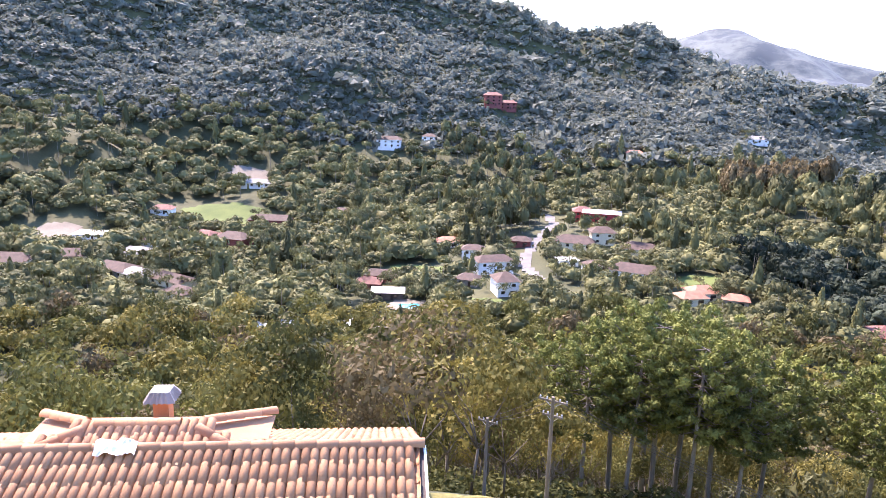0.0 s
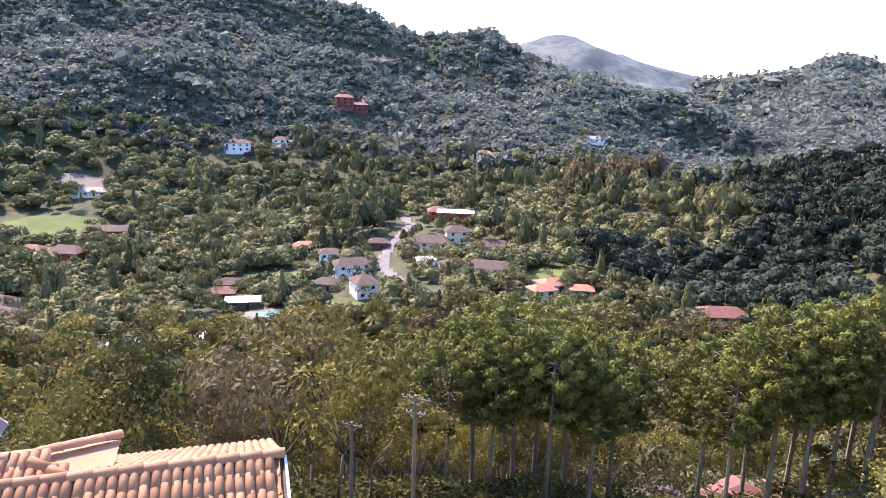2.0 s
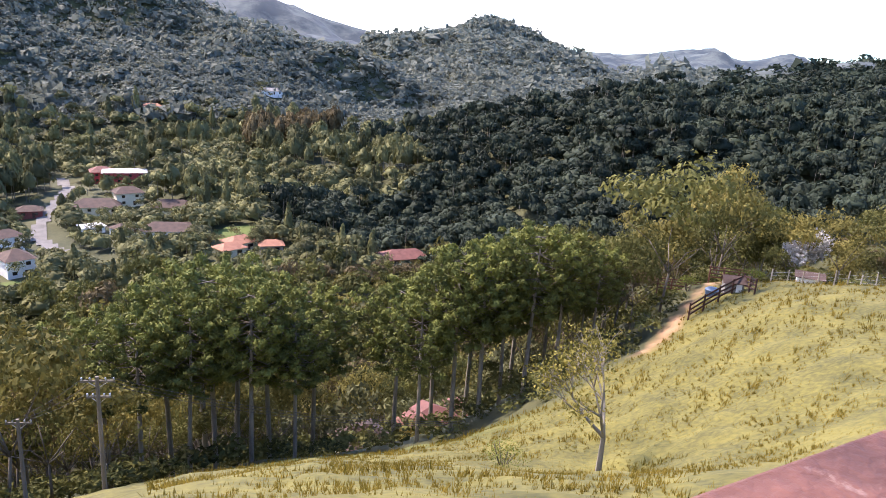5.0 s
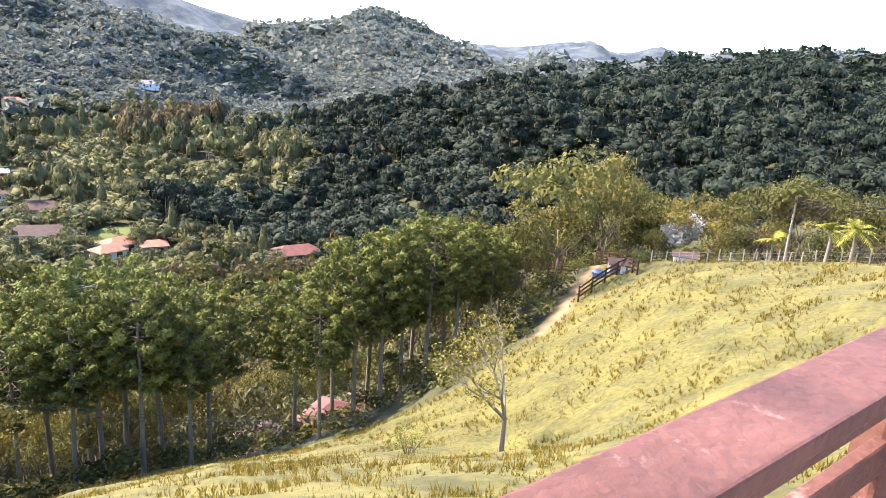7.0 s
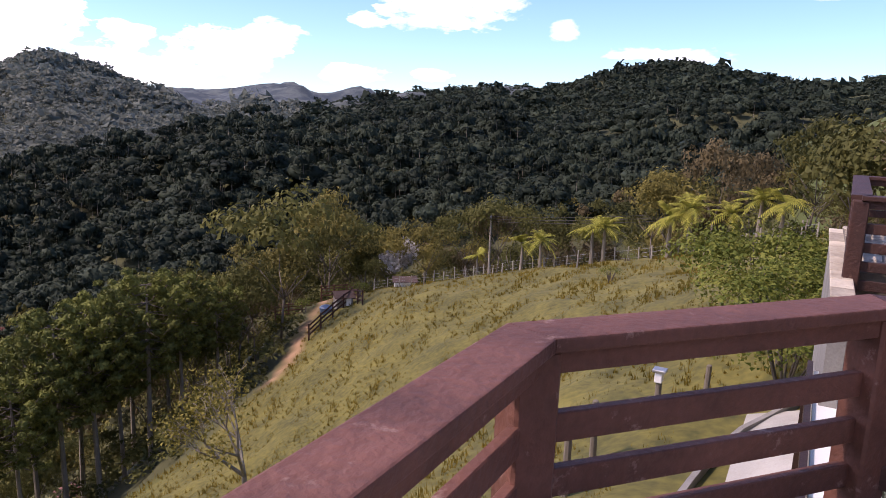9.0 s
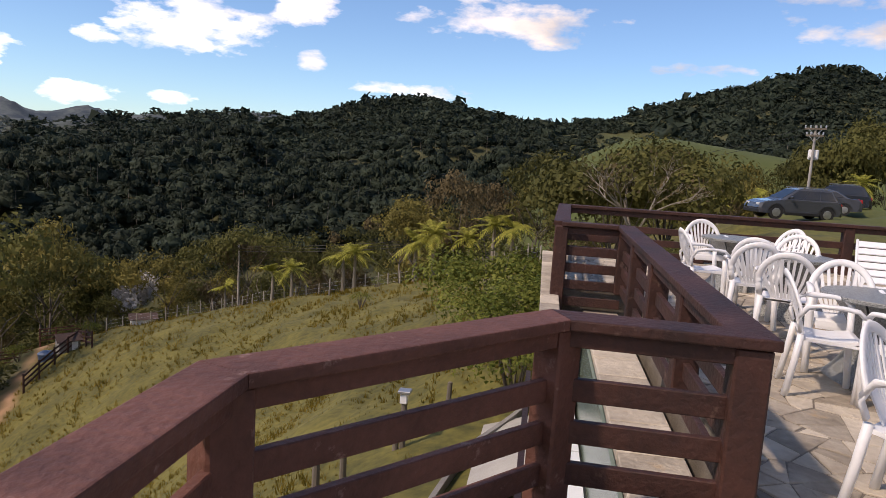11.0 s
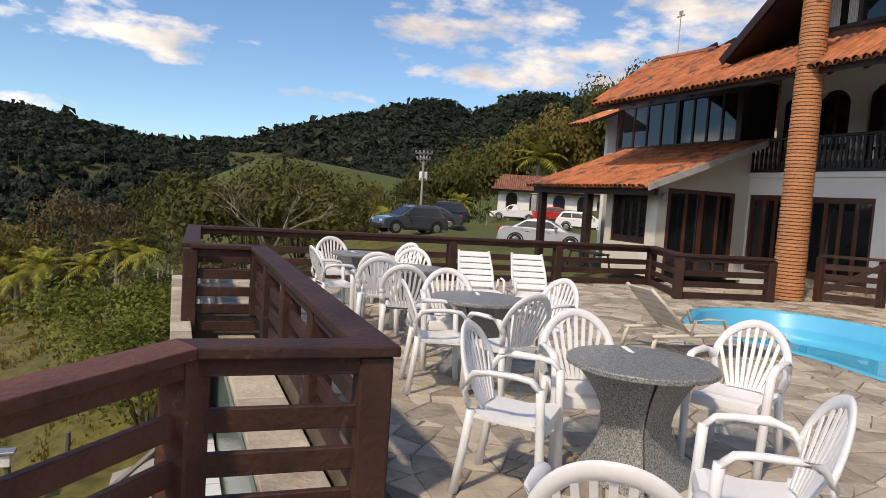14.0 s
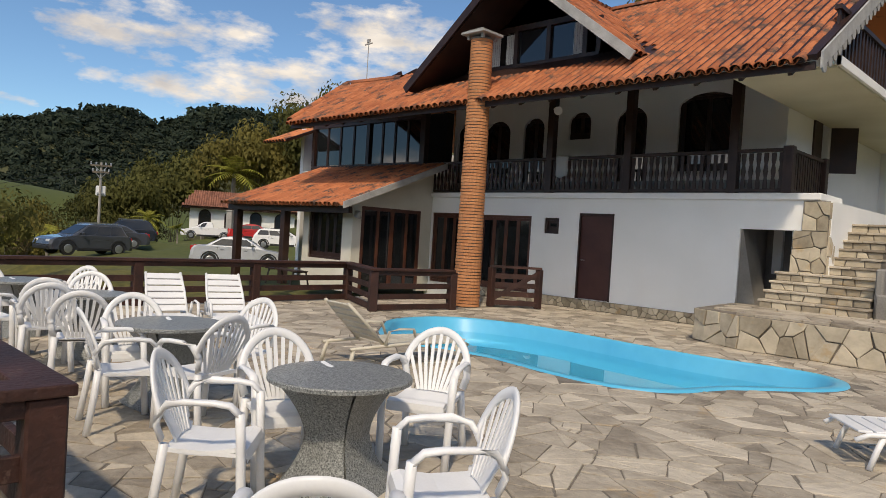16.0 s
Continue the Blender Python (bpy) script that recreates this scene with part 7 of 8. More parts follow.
def branching(bm, p, d, length, r, depth, g, tips):
    """A forking limb."""
    q = p + d * length
    tube(bm, p, q, r, r * .68, 5 if depth > 2 else 4)
    if depth == 0:
        tips.append(q)
        return
    for _ in range(3 if depth > 1 else 2):
        nd = (d + Vector((g.uniform(-.8, .8), g.uniform(-.8, .8), g.uniform(-.25, .55)))).normalized()
        branching(bm, q, nd, length * g.uniform(.6, .82), r * .6, depth - 1, g, tips)
    if depth < 3:
        tips.append(q)


def single_tree(name, label, seed, x, y, height, leaf, leaves=28, leaf_size=.07, depth=4, bark=PALE_BARK, puff=.45, category="tree", turn=0):
    g = random.Random(seed)
    t = thing(name, label, category)
    bm, tips = bmesh.new(), []
    branching(bm, Vector((0, 0, -.2)), Vector((g.uniform(-.08, .08), g.uniform(-.08, .08), 1)), height * .30, height * .022, depth, g, tips)
    part("trunk", bm, bark, t)
    rng = np.random.RandomState(seed)
    v = []
    for c in tips:
        n = max(1, int(leaves * rng.uniform(.3, 1.5)))
        p = np.array(c) + rng.normal(size=(n, 3)) * puff * height * .09
        a, b = rng.normal(size=(n, 3)), rng.normal(size=(n, 3))
        a /= np.linalg.norm(a, axis=1)[:, None]
        b /= np.linalg.norm(b, axis=1)[:, None]
        s = leaf_size * rng.uniform(.6, 1.4, (n, 1))
        v.append(np.stack([p - a * s, p + a * s, p + b * s * 1.8], 1).reshape(-1, 3))
    v = np.concatenate(v)
    toned(raw("crown", v, np.arange(len(v)).reshape(-1, 3), leaf, t), rng.uniform(.2, .9, len(v) // 3).repeat(3))
    t.matrix_basis = pose(x, y, land_z(x, y), 0, 0, seed * 37 + turn)
    return t


YELLOW_LEAF = leafy("yellowing_leaf", (.075, .072, .016), (.290, .245, .058), island=.6, scale=.6)
WHITE_BLOSSOM = leafy("white_blossom", (.35, .34, .32), (.62, .60, .58), island=.6, scale=.6, through_light=.1)
SCRUB_LEAF = leafy("scrub_leaf", (.045, .075, .012), (.22, .23, .05), island=.8, scale=.5)
single_tree("small_tree", "small half-bare tree with yellowing leaves on the pasture", 11, 20.6, 20.9, 7.4, YELLOW_LEAF, 11, .065, 5, PALE_BARK, .6, turn=165)
single_tree("blossom_tree", "tree with grey-white blossom beside the fence", 14, 72, 47, 8.5, WHITE_BLOSSOM, 20, .18, 4)
single_tree("broadleaf_tree", "leafy green tree beside the gate", 15, 72, 50, 8.5, MID_LEAF, 60, .16, 4)
single_tree("broadleaf_tree", "half-bare brownish tree by the fence", 16, 77, 38, 7.5, DRY_LEAF, 16, .13, 4)
single_tree("broadleaf_tree", "half-bare brownish tree by the fence", 17, 72, 21, 6.5, DRY_LEAF, 16, .13, 4)
single_tree("broadleaf_tree", "reddish-brown leafed tree among the palms", 18, 64, 7, 6.5, DRY_LEAF, 30, .13, 4)


def bush(name, label, seed, x, y, wide, tall, leaf, leaves=5200, size=.018, lift=.0):
    t = thing(name, label, "bush")
    v, f = leaf_cloud(seed, 26, leaves, size, .62, .62, .22)
    v = v * (wide, wide, tall * 1.35) + (0, 0, tall * .36)
    toned(raw("foliage", v, f, leaf, t), np.random.RandomState(seed).uniform(.25, .9, 26).repeat(leaves // 26 * 3))
    g = random.Random(seed)
    bm = bmesh.new()
    for k in range(9):
        a = 6.283 * k / 9
        tube(bm, (0, 0, -.3), (math.cos(a) * wide * .3 * g.uniform(.4, 1), math.sin(a) * wide * .3 * g.uniform(.4, 1), tall * g.uniform(.4, .8)), .04, .015, 5)
    part("stem", bm, BARK, t)
    t.matrix_basis = pose(x, y, land_z(x, y) + lift)
    return t


bush("bush", "dense green bush on the slope below the terrace", 21, 24.5, 1.6, 5.2, 3.2, SCRUB_LEAF)
bush("bush", "dense green bush on the slope below the terrace", 22, 20.5, .6, 4.2, 2.4, SCRUB_LEAF)
bush("bush", "yellow-green bush close to the terrace corner", 23, 16.6, .4, 3.4, 2.4, SCRUB_LEAF)
bush("bush", "large dark green bush tree beyond the end railing", 24, 26.5, -2.6, 6.4, 5.2, MID_LEAF, 6500)
bush("bush", "large olive bush tree beyond the end railing", 25, 29.5, -5.0, 5.6, 5.0, MID_LEAF, 7000)
bush("bush", "low yellow-green shrub behind the end railing", 26, 16.2, -2.0, 3.2, 1.9, SCRUB_LEAF, 3500)
bush("bush", "low green shrub behind the end railing", 27, 17.6, -4.2, 3.2, 1.7, MID_LEAF, 3500)
bush("bush", "low green shrub on the pasture", 28, 46, 12, 1.6, 1.2, SCRUB_LEAF, 1200)
bush("bush", "low green shrub on the pasture", 29, 57, 13.5, 1.4, 1.0, SCRUB_LEAF, 1200)
bush("bush", "leafy bush at the foot of the small tree", 30, 17.5, 24, 2.2, 1.3, SCRUB_LEAF, 1500)
bush("bush", "green bush beside the footpath", 31, 58, 48.5, 2.6, 1.8, SCRUB_LEAF, 1500)
bush("bush", "green bush beside the little hut", 32, 60.5, 43.0, 2.4, 2.0, SCRUB_LEAF, 1500)
single_tree("bare_tree", "grey bare-branched tree standing behind the end railing", 33, 24, -3.0, 4.6, DRY_LEAF, 3, .05, 5, PALE_BARK)
# trees behind the lawn and the house
for k, (x, y, h, leaf) in enumerate([(78, -30, 11, MID_LEAF), (84, -38, 13, MID_LEAF), (76, -44, 13, OLIVE_LEAF), (70, -50, 14, MID_LEAF), (62, -52, 13, MID_LEAF), (58, -46, 12, OLIVE_LEAF), (92, -26, 12, MID_LEAF), (66, -18, 6, OLIVE_LEAF),
                                     (62, -14, 5.5, DRY_LEAF), (80, -18, 7, MID_LEAF), (54, -56, 15, MID_LEAF), (46, -60, 14, MID_LEAF), (36, -66, 15, OLIVE_LEAF), (22, -62, 15, MID_LEAF), (52, -8, 4.5, DRY_LEAF), (46, -5, 4.5, MID_LEAF), (70, -8, 6, MID_LEAF)]):
    bush("broadleaf_tree", "large leafy tree behind the lawn", 140 + k, x, y, h * .85, h, leaf, 9000, .021)["category"] = "tree"

# ---- village in the valley ----
ROOFS = {"brown": surface("brown_roof_tile", (.045, .028, .022), (.095, .056, .044), scale=.5, rough=.85, bump=.3, fine=6), "red": surface("red_roof", (.11, .040, .032), (.20, .075, .058), scale=.5, rough=.8, bump=.2, fine=6),
         "orange": surface("orange_roof_tile", (.24, .10, .06), (.38, .17, .10), scale=.5, rough=.8, bump=.3, fine=6), "white": surface("white_metal_roof", (.42, .42, .42), (.55, .55, .55), scale=.4, rough=.5, bump=.1, fine=6),
         "grey": surface("grey_roof", (.16, .15, .14), (.28, .27, .25), scale=.5, rough=.8, bump=.3, fine=6)}
WALLS = {"white": WHITE_WALL, "cream": CREAM_WALL, "grey": GREY_WALL, "maroon": surface("maroon_wall", (.18, .045, .04), (.27, .075, .065), scale=1), "yellow": surface("yellow_wall", (.48, .34, .08), (.60, .44, .13), scale=1),
         "red": surface("red_wall", (.32, .035, .04), (.42, .06, .06), scale=1), "brown": surface("brown_wall", (.09, .055, .04), (.15, .10, .07), scale=1)}


def village_house(x, y, long, deep, storeys, turn, roof, wall):
    big = {1: "single-storey", 2: "two-storey", 3: "three-storey"}[storeys]
    t = thing("village_house", f"{wall} {big} house with a {roof} pitched roof among trees", "house", group="village houses in the valley")
    long, deep = long * 1.05, deep * 1.05
    h = 2.9 * storeys
    bm = bmesh.new()
    box(bm, (-long / 2, -deep / 2, -2.5), (long / 2, deep / 2, h))
    part("wall", bm, WALLS[wall], t)
    rise = deep * (.10 if roof == "white" else .24)
    o, hip = .7, deep * .35
    bm = bmesh.new()
    e = [(-long / 2 - o, -deep / 2 - o, h - .15), (long / 2 + o, -deep / 2 - o, h - .15), (long / 2 + o, deep / 2 + o, h - .15), (-long / 2 - o, deep / 2 + o, h - .15)]
    r = [(-long / 2 + hip, 0, h + rise), (long / 2 - hip, 0, h + rise)]
    v = [bm.verts.new(p) for p in e + r]
    for f in ((0, 1, 5, 4), (2, 3, 4, 5), (1, 2, 5), (3, 0, 4), (3, 2, 1, 0)):
        bm.faces.new([v[i] for i in f])
    part("roof", bm, ROOFS[roof], t)
    for s in range(storeys):
        n = max(2, int(long / 4))
        for k in range(n):
            wx = -long / 2 + (k + .5) * long / n
            w = new("window")
            w.parent = t
            bm = bmesh.new()
            box(bm, (wx - .7, -deep / 2 - .06, 2.8 * s + .9), (wx + .7, -deep / 2 - .003, 2.8 * s + 2.1))
            part("frame", bm, DARK_WOOD, w)
            bm = bmesh.new()
            box(bm, (wx - .6, -deep / 2 - .09, 2.8 * s + 1.0), (wx + .6, -deep / 2 - .065, 2.8 * s + 2.0))
            part("pane", bm, GLASS, w)
    bm = bmesh.new()
    box(bm, (long * .1, -deep / 2 - .07, 0), (long * .1 + 1, -deep / 2 - .003, 2.1))
    part("door", bm, DARK_WOOD, t)
    t.matrix_basis = pose(x, y, land_z(x, y) + .2, 0, 0, turn)


for row in HOUSES:
    village_house(*row)


def drape(name, outline, material, label, category, lift=.12, kind="structure"):
    """A thin sheet laid over the ground inside an outline of (x, y)."""
    xs, ys = np.array([p[0] for p in outline]), np.array([p[1] for p in outline])
    step = max(1.0, min(np.ptp(xs), np.ptp(ys)) / 14)
    nx, ny = int(np.ptp(xs) / step) + 2, int(np.ptp(ys) / step) + 2
    px, py = np.meshgrid(xs.min() + np.arange(nx) * step, ys.min() + np.arange(ny) * step, indexing="ij")
    pz = land(px, py) + lift
    idx = np.arange(nx * ny).reshape(nx, ny)
    faces = [(idx[i, j], idx[i + 1, j], idx[i + 1, j + 1], idx[i, j + 1]) for i in range(nx - 1) for j in range(ny - 1)
             if inside(px[i, j] + step / 2, py[i, j] + step / 2, outline)]
    return tagged(raw(name, np.stack([px, py, pz], -1).reshape(-1, 3), faces, material, smooth=True), label, category, kind=kind)


def ribbon(line, wide):
    left, right = [], []
    for k, (x, y) in enumerate(line):
        a, b = line[max(0, k - 1)], line[min(len(line) - 1, k + 1)]
        d = Vector((b[0] - a[0], b[1] - a[1], 0)).normalized()
        left.append((x - d.y * wide / 2, y + d.x * wide / 2))
        right.append((x + d.y * wide / 2, y - d.x * wide / 2))
    return left + right[::-1]


def ellipse(x, y, a, b, n=20):
    g = random.Random(int(x * 7 + y))
    out = []
    for k in range(n):
        c, s = math.cos(6.283 * k / n + .5), math.sin(6.283 * k / n + .5)
        r = g.uniform(.82, 1.08) / max(abs(c), abs(s)) ** .7
        out.append((x + a * r * c * .9, y + b * r * s * .9))
    return out


PAVING = surface("pale_road", (.10, .096, .092), (.17, .162, .154), scale=.2, rough=.9, bump=.2, fine=3)
MEADOW = surface("bright_meadow", (.055, .085, .016), (.110, .140, .032), scale=.08, rough=.95, bump=.3, fine=1.5)
GRAVEL = surface("pale_gravel", (.13, .11, .085), (.21, .18, .14), scale=.1, rough=.95, bump=.3, fine=2)
FOAM = surface("white_water", (.25, .26, .26), (.75, .76, .76), scale=.5, rough=.4, bump=.3, fine=3)
POOL_WATER = surface("blue_pool_water", (.05, .42, .60), (.08, .52, .70), scale=.3, rough=.08, bump=0)
drape("road", ribbon(ROAD, 5.2), PAVING, "pale paved village road", "road", .35)
drape("river", ribbon(RIVER, 7), FOAM, "white water of the small river", "river", .3)
drape("meadow", ellipse(-186, 372, 24, 20), MEADOW, "bright green mown field", "field", .3)
drape("meadow", ellipse(-156, 345, 9, 10), MEADOW, "bright green garden lawn", "lawn", .3)
drape("meadow", ellipse(62, 277, 11, 10), MEADOW, "green garden lawn beside the orange roof", "lawn", .3)
drape("meadow", ellipse(-18, 243, 9, 8), MEADOW, "hotel garden lawn", "lawn", .3)
drape("meadow", ellipse(-52, 288, 15, 9), MEADOW, "grassy clearing in the valley wood", "field", .3)
drape("car_park", ellipse(-228, 298, 22, 16), GRAVEL, "pale gravel parking ground", "parking", .3)
drape("terrace", ellipse(-195, 440, 16, 9), GRAVEL, "terraced bare earth plot", "plot", .3)
drape("pool_deck", ellipse(-46, 238, 8.5, 7), GRAVEL, "pale stone deck round the hotel pool", "deck", .35)
for x, y, a, b in ((-46, 236, 4.5, 3.2), (46, 388, 6, 3)):
    drape("valley_pool", ellipse(x, y, a, b), POOL_WATER, "bright blue swimming pool in the valley", "pool", .5, kind="")

# ---- parked cars on the lawn ----
TYRE = surface("tyre_rubber", (.012, .012, .012), (.022, .022, .022), scale=8, rough=.8, bump=.1)
RIM = surface("alloy_rim", (.35, .36, .37), (.50, .51, .52), scale=6, rough=.3, bump=0, metal=.8)
RED_LENS = glass_pane("red_lens", (.45, .02, .02))
CLEAR_LENS = glass_pane("clear_lens", (.65, .67, .68))
TRIM = surface("black_trim", (.012, .012, .013), (.022, .022, .023), scale=5, rough=.5, bump=.05)
PAINTS = {"dark grey": surface("grey_car_paint", (.040, .045, .055), (.060, .066, .078), scale=.6, rough=.25, bump=0, coat=.8), "black": surface("black_car_paint", (.010, .011, .014), (.020, .022, .026), scale=.6, rough=.22, bump=0, coat=.8),
          "white": surface("white_car_paint", (.72, .73, .73), (.80, .80, .80), scale=.6, rough=.3, bump=0, coat=.7), "silver": surface("silver_car_paint", (.50, .52, .54), (.60, .62, .64), scale=.6, rough=.3, bump=0, metal=.35, coat=.7),
          "red": surface("red_car_paint", (.40, .012, .012), (.50, .025, .02), scale=.6, rough=.25, bump=0, coat=.8)}
# side outlines: lower body (x from the tail, z), greenhouse foot and roof; front at +x
CAR_SHAPES = {
    "sport utility car": dict(long=4.45, wide=1.84, body=[(0, .45), (.03, .80), (.12, 1.02), (3.05, 1.04), (3.25, 1.02), (4.05, .92), (4.35, .80), (4.45, .55), (4.40, .30), (.10, .30)], cab=[(.18, 1.02), (.52, 1.58), (.80, 1.66), (2.05, 1.66), (2.40, 1.58), (3.30, 1.01)], wheels=(.82, 3.52), r=.36),
    "sedan": dict(long=4.5, wide=1.75, body=[(0, .50), (.04, .84), (.20, .97), (.85, 1.00), (3.10, .93), (3.35, .90), (4.10, .78), (4.42, .66), (4.5, .48), (4.44, .24), (.08, .26)], cab=[(.62, .97), (1.35, 1.38), (1.75, 1.45), (2.25, 1.44), (2.55, 1.37), (3.40, .89)], wheels=(.90, 3.55), r=.32),
    "station wagon": dict(long=4.5, wide=1.76, body=[(0, .45), (.03, .80), (.10, .98), (3.10, .95), (3.35, .92), (4.10, .80), (4.42, .68), (4.5, .48), (4.44, .26), (.08, .28)], cab=[(.12, .96), (.45, 1.42), (.75, 1.50), (2.15, 1.50), (2.50, 1.42), (3.40, .91)], wheels=(.85, 3.55), r=.32),
    "pickup truck": dict(long=4.6, wide=1.68, body=[(0, .48), (.02, 1.02), (.10, 1.05), (1.85, 1.05), (3.25, 1.0), (3.45, .97), (4.20, .84), (4.5, .70), (4.6, .50), (4.54, .30), (.06, .32)], cab=[(1.80, 1.02), (1.95, 1.50), (2.15, 1.56), (2.50, 1.55), (2.75, 1.48), (3.50, .96)], wheels=(.90, 3.70), r=.32)}


def car_shell(bm, outline, half, tuck):
    """A body from its side outline, drawn in at the flanks' upper and lower edges."""
    zs = [z for _, z in outline]
    lo, hi = min(zs), max(zs)
    rings = []
    for y, k in ((-half, .94), (-half * .92, 1.0), (half * .92, 1.0), (half, .94)):
        ring = []
        cx = sum(x for x, _ in outline) / len(outline)
        for x, z in outline:
            f = (z - lo) / (hi - lo)
            yy = y * (1 - tuck * f)
            ring.append(bm.verts.new((cx + (x - cx) * (k if abs(y) == half else 1), yy, lo + (z - lo) * (.985 if abs(y) == half else 1))))
        rings.append(ring)
    n = len(outline)
    for a, b in zip(rings, rings[1:]):
        for k in range(n):
            bm.faces.new((a[k], a[(k + 1) % n], b[(k + 1) % n], b[k]))
    bm.faces.new(rings[0])
    bm.faces.new(rings[-1][::-1])


def car(kind, paint, x, y, turn, label):
    s = CAR_SHAPES[kind]
    half = s["wide"] / 2
    t = thing("car" if kind != "pickup truck" else "pickup_truck", label, "car", group="cars parked on the lawn")
    bm = bmesh.new()
    car_shell(bm, s["body"], half, .05)
    part("body", bm, PAINTS[paint], t, smooth=False)
    cab = s["cab"]
    mid = [(px, pz) for px, pz in cab]
    bm = bmesh.new()
    car_shell(bm, mid, half * .93, .22)
    part("roof", bm, PAINTS[paint], t)
    lo = cab[0][1]
    hi = max(z for _, z in cab)

    def side_y(z):
        return half * .93 * (1 - .22 * (z - lo) / (hi - lo)) + .006

    def on_cab(z, rear):
        pts = cab[:3] if rear else cab[3:]
        for (xa, za), (xb, zb) in zip(pts, pts[1:]):
            if min(za, zb) <= z <= max(za, zb):
                return xa + (xb - xa) * (z - za) / (zb - za)
        return pts[0][0]

    za, zb = lo + .07, hi - .13
    x0a, x0b, x1a, x1b = on_cab(za, True) + .16, on_cab(zb, True) + .12, on_cab(za, False) - .18, on_cab(zb, False) - .12
    splits = 2 if kind == "pickup truck" or kind == "sedan" else 3
    for sg in (-1, 1):
        for k in range(splits):
            a, b = k / splits + .012, (k + 1) / splits - .012
            if kind == "pickup truck" and k == 0:
                continue
            c = [(x0a + (x1a - x0a) * a, za), (x0a + (x1a - x0a) * b, za), (x0b + (x1b - x0b) * b, zb), (x0b + (x1b - x0b) * a, zb)]
            bm = bmesh.new()
            vs = [bm.verts.new((px, sg * (side_y(pz) + d), pz)) for d in (0, .012) for px, pz in c]
            for f in ((0, 1, 2, 3), (7, 6, 5, 4), (0, 4, 5, 1), (1, 5, 6, 2), (2, 6, 7, 3), (3, 7, 4, 0)):
                bm.faces.new([vs[i] for i in f])
            bmesh.ops.recalc_face_normals(bm, faces=bm.faces)
            part("side_window", bm, GLASS, t)
    for rear, nm in ((True, "rear_window"), (False, "windscreen")):
        xa, xb = on_cab(za, rear), on_cab(zb + .02, rear)
        d = -.012 if rear else .012
        bm = bmesh.new()
        ya, yb = side_y(za) - .14, side_y(zb) - .12
        vs = [bm.verts.new(p) for o in (0, d) for p in ((xa + o, -ya, za + abs(o)), (xa + o, ya, za + abs(o)), (xb + o, yb, zb + .02 + abs(o)), (xb + o, -yb, zb + .02 + abs(o)))]
        for f in ((0, 1, 2, 3), (7, 6, 5, 4), (0, 4, 5, 1), (1, 5, 6, 2), (2, 6, 7, 3), (3, 7, 4, 0)):
            bm.faces.new([vs[i] for i in f])
        bmesh.ops.recalc_face_normals(bm, faces=bm.faces)
        part(nm, bm, GLASS, t)
    for wx in s["wheels"]:
        for sg in (-1, 1):
            w = new("wheel")
            w.parent = t
            w.location = (wx, sg * (half - .10), s["r"])
            bm = bmesh.new()
            tube(bm, (0, -.11, 0), (0, .11, 0), s["r"], n=20)
            part("tyre", bm, TYRE, w, smooth=False)
            bm = bmesh.new()
            tube(bm, (0, sg * .112, 0), (0, sg * .122, 0), s["r"] * .62, s["r"] * .55, n=14)
            part("rim", bm, RIM, w)
            bm = bmesh.new()
            r = s["r"] + .07
            band = []
            for k in range(10):
                c, d = math.cos(3.1416 * k / 9), math.sin(3.1416 * k / 9)
                band.append([bm.verts.new((wx + c * (r + e), sg * (half - .02) + f, s["r"] + d * (r + e))) for e, f in ((-.03, -.035), (.03, -.035), (.03, .035), (-.03, .035))])
            for p, q in zip(band, band[1:]):
                for k in range(4):
                    bm.faces.new((p[k], p[(k + 1) % 4], q[(k + 1) % 4], q[k]))
            bm.faces.new(band[0][::-1])
            bm.faces.new(band[-1])
            bmesh.ops.recalc_face_normals(bm, faces=bm.faces)
            part("wheel_arch", bm, TRIM, t)
    for sg in (-1, 1):
        bm = bmesh.new()
        box(bm, (s["long"] - .34, sg * half * .62 - .17, .66), (s["long"] - .05, sg * half * .62 + .17, .80), .03)
        part("headlight", bm, CLEAR_LENS, t)
        bm = bmesh.new()
        box(bm, (.0, sg * half * .76 - .12, .72), (.14, sg * half * .76 + .12, .96), .03)
        part("tail_light", bm, RED_LENS, t)
        bm = bmesh.new()
        box(bm, (on_cab(za, False) - .42, sg * (half + .09) - .09, za), (on_cab(za, False) - .30, sg * (half + .09) + .09, za + .14), .03)
        part("mirror", bm, PAINTS[paint], t)
        for hx in ((1.35, 2.4) if kind != "pickup truck" else (2.4,)):
            bm = bmesh.new()
            box(bm, (hx, sg * half * .965 - .015, .80), (hx + .18, sg * half * .965 + .015, .83), .006)
            part("door_handle", bm, TRIM, t)
            bm = bmesh.new()
            beam(bm, (hx - .14, sg * half * .955, .42), (hx - .14, sg * half * .955, .96), .012, .02)
            part("door_gap", bm, TRIM, t)
        bm = bmesh.new()
        box(bm, (s["wheels"][0] + .45, sg * half * .99 - .02, .24), (s["wheels"][1] - .45, sg * half * .99 + .02, .40), .02)
        part("sill", bm, TRIM, t)
    for xa, xb in ((-.03, .10), (s["long"] - .12, s["long"] + .02)):
        bm = bmesh.new()
        box(bm, (xa, -half * .9, .28), (xb, half * .9, .50), .04)
        part("bumper", bm, TRIM if kind != "sedan" else PAINTS[paint], t)
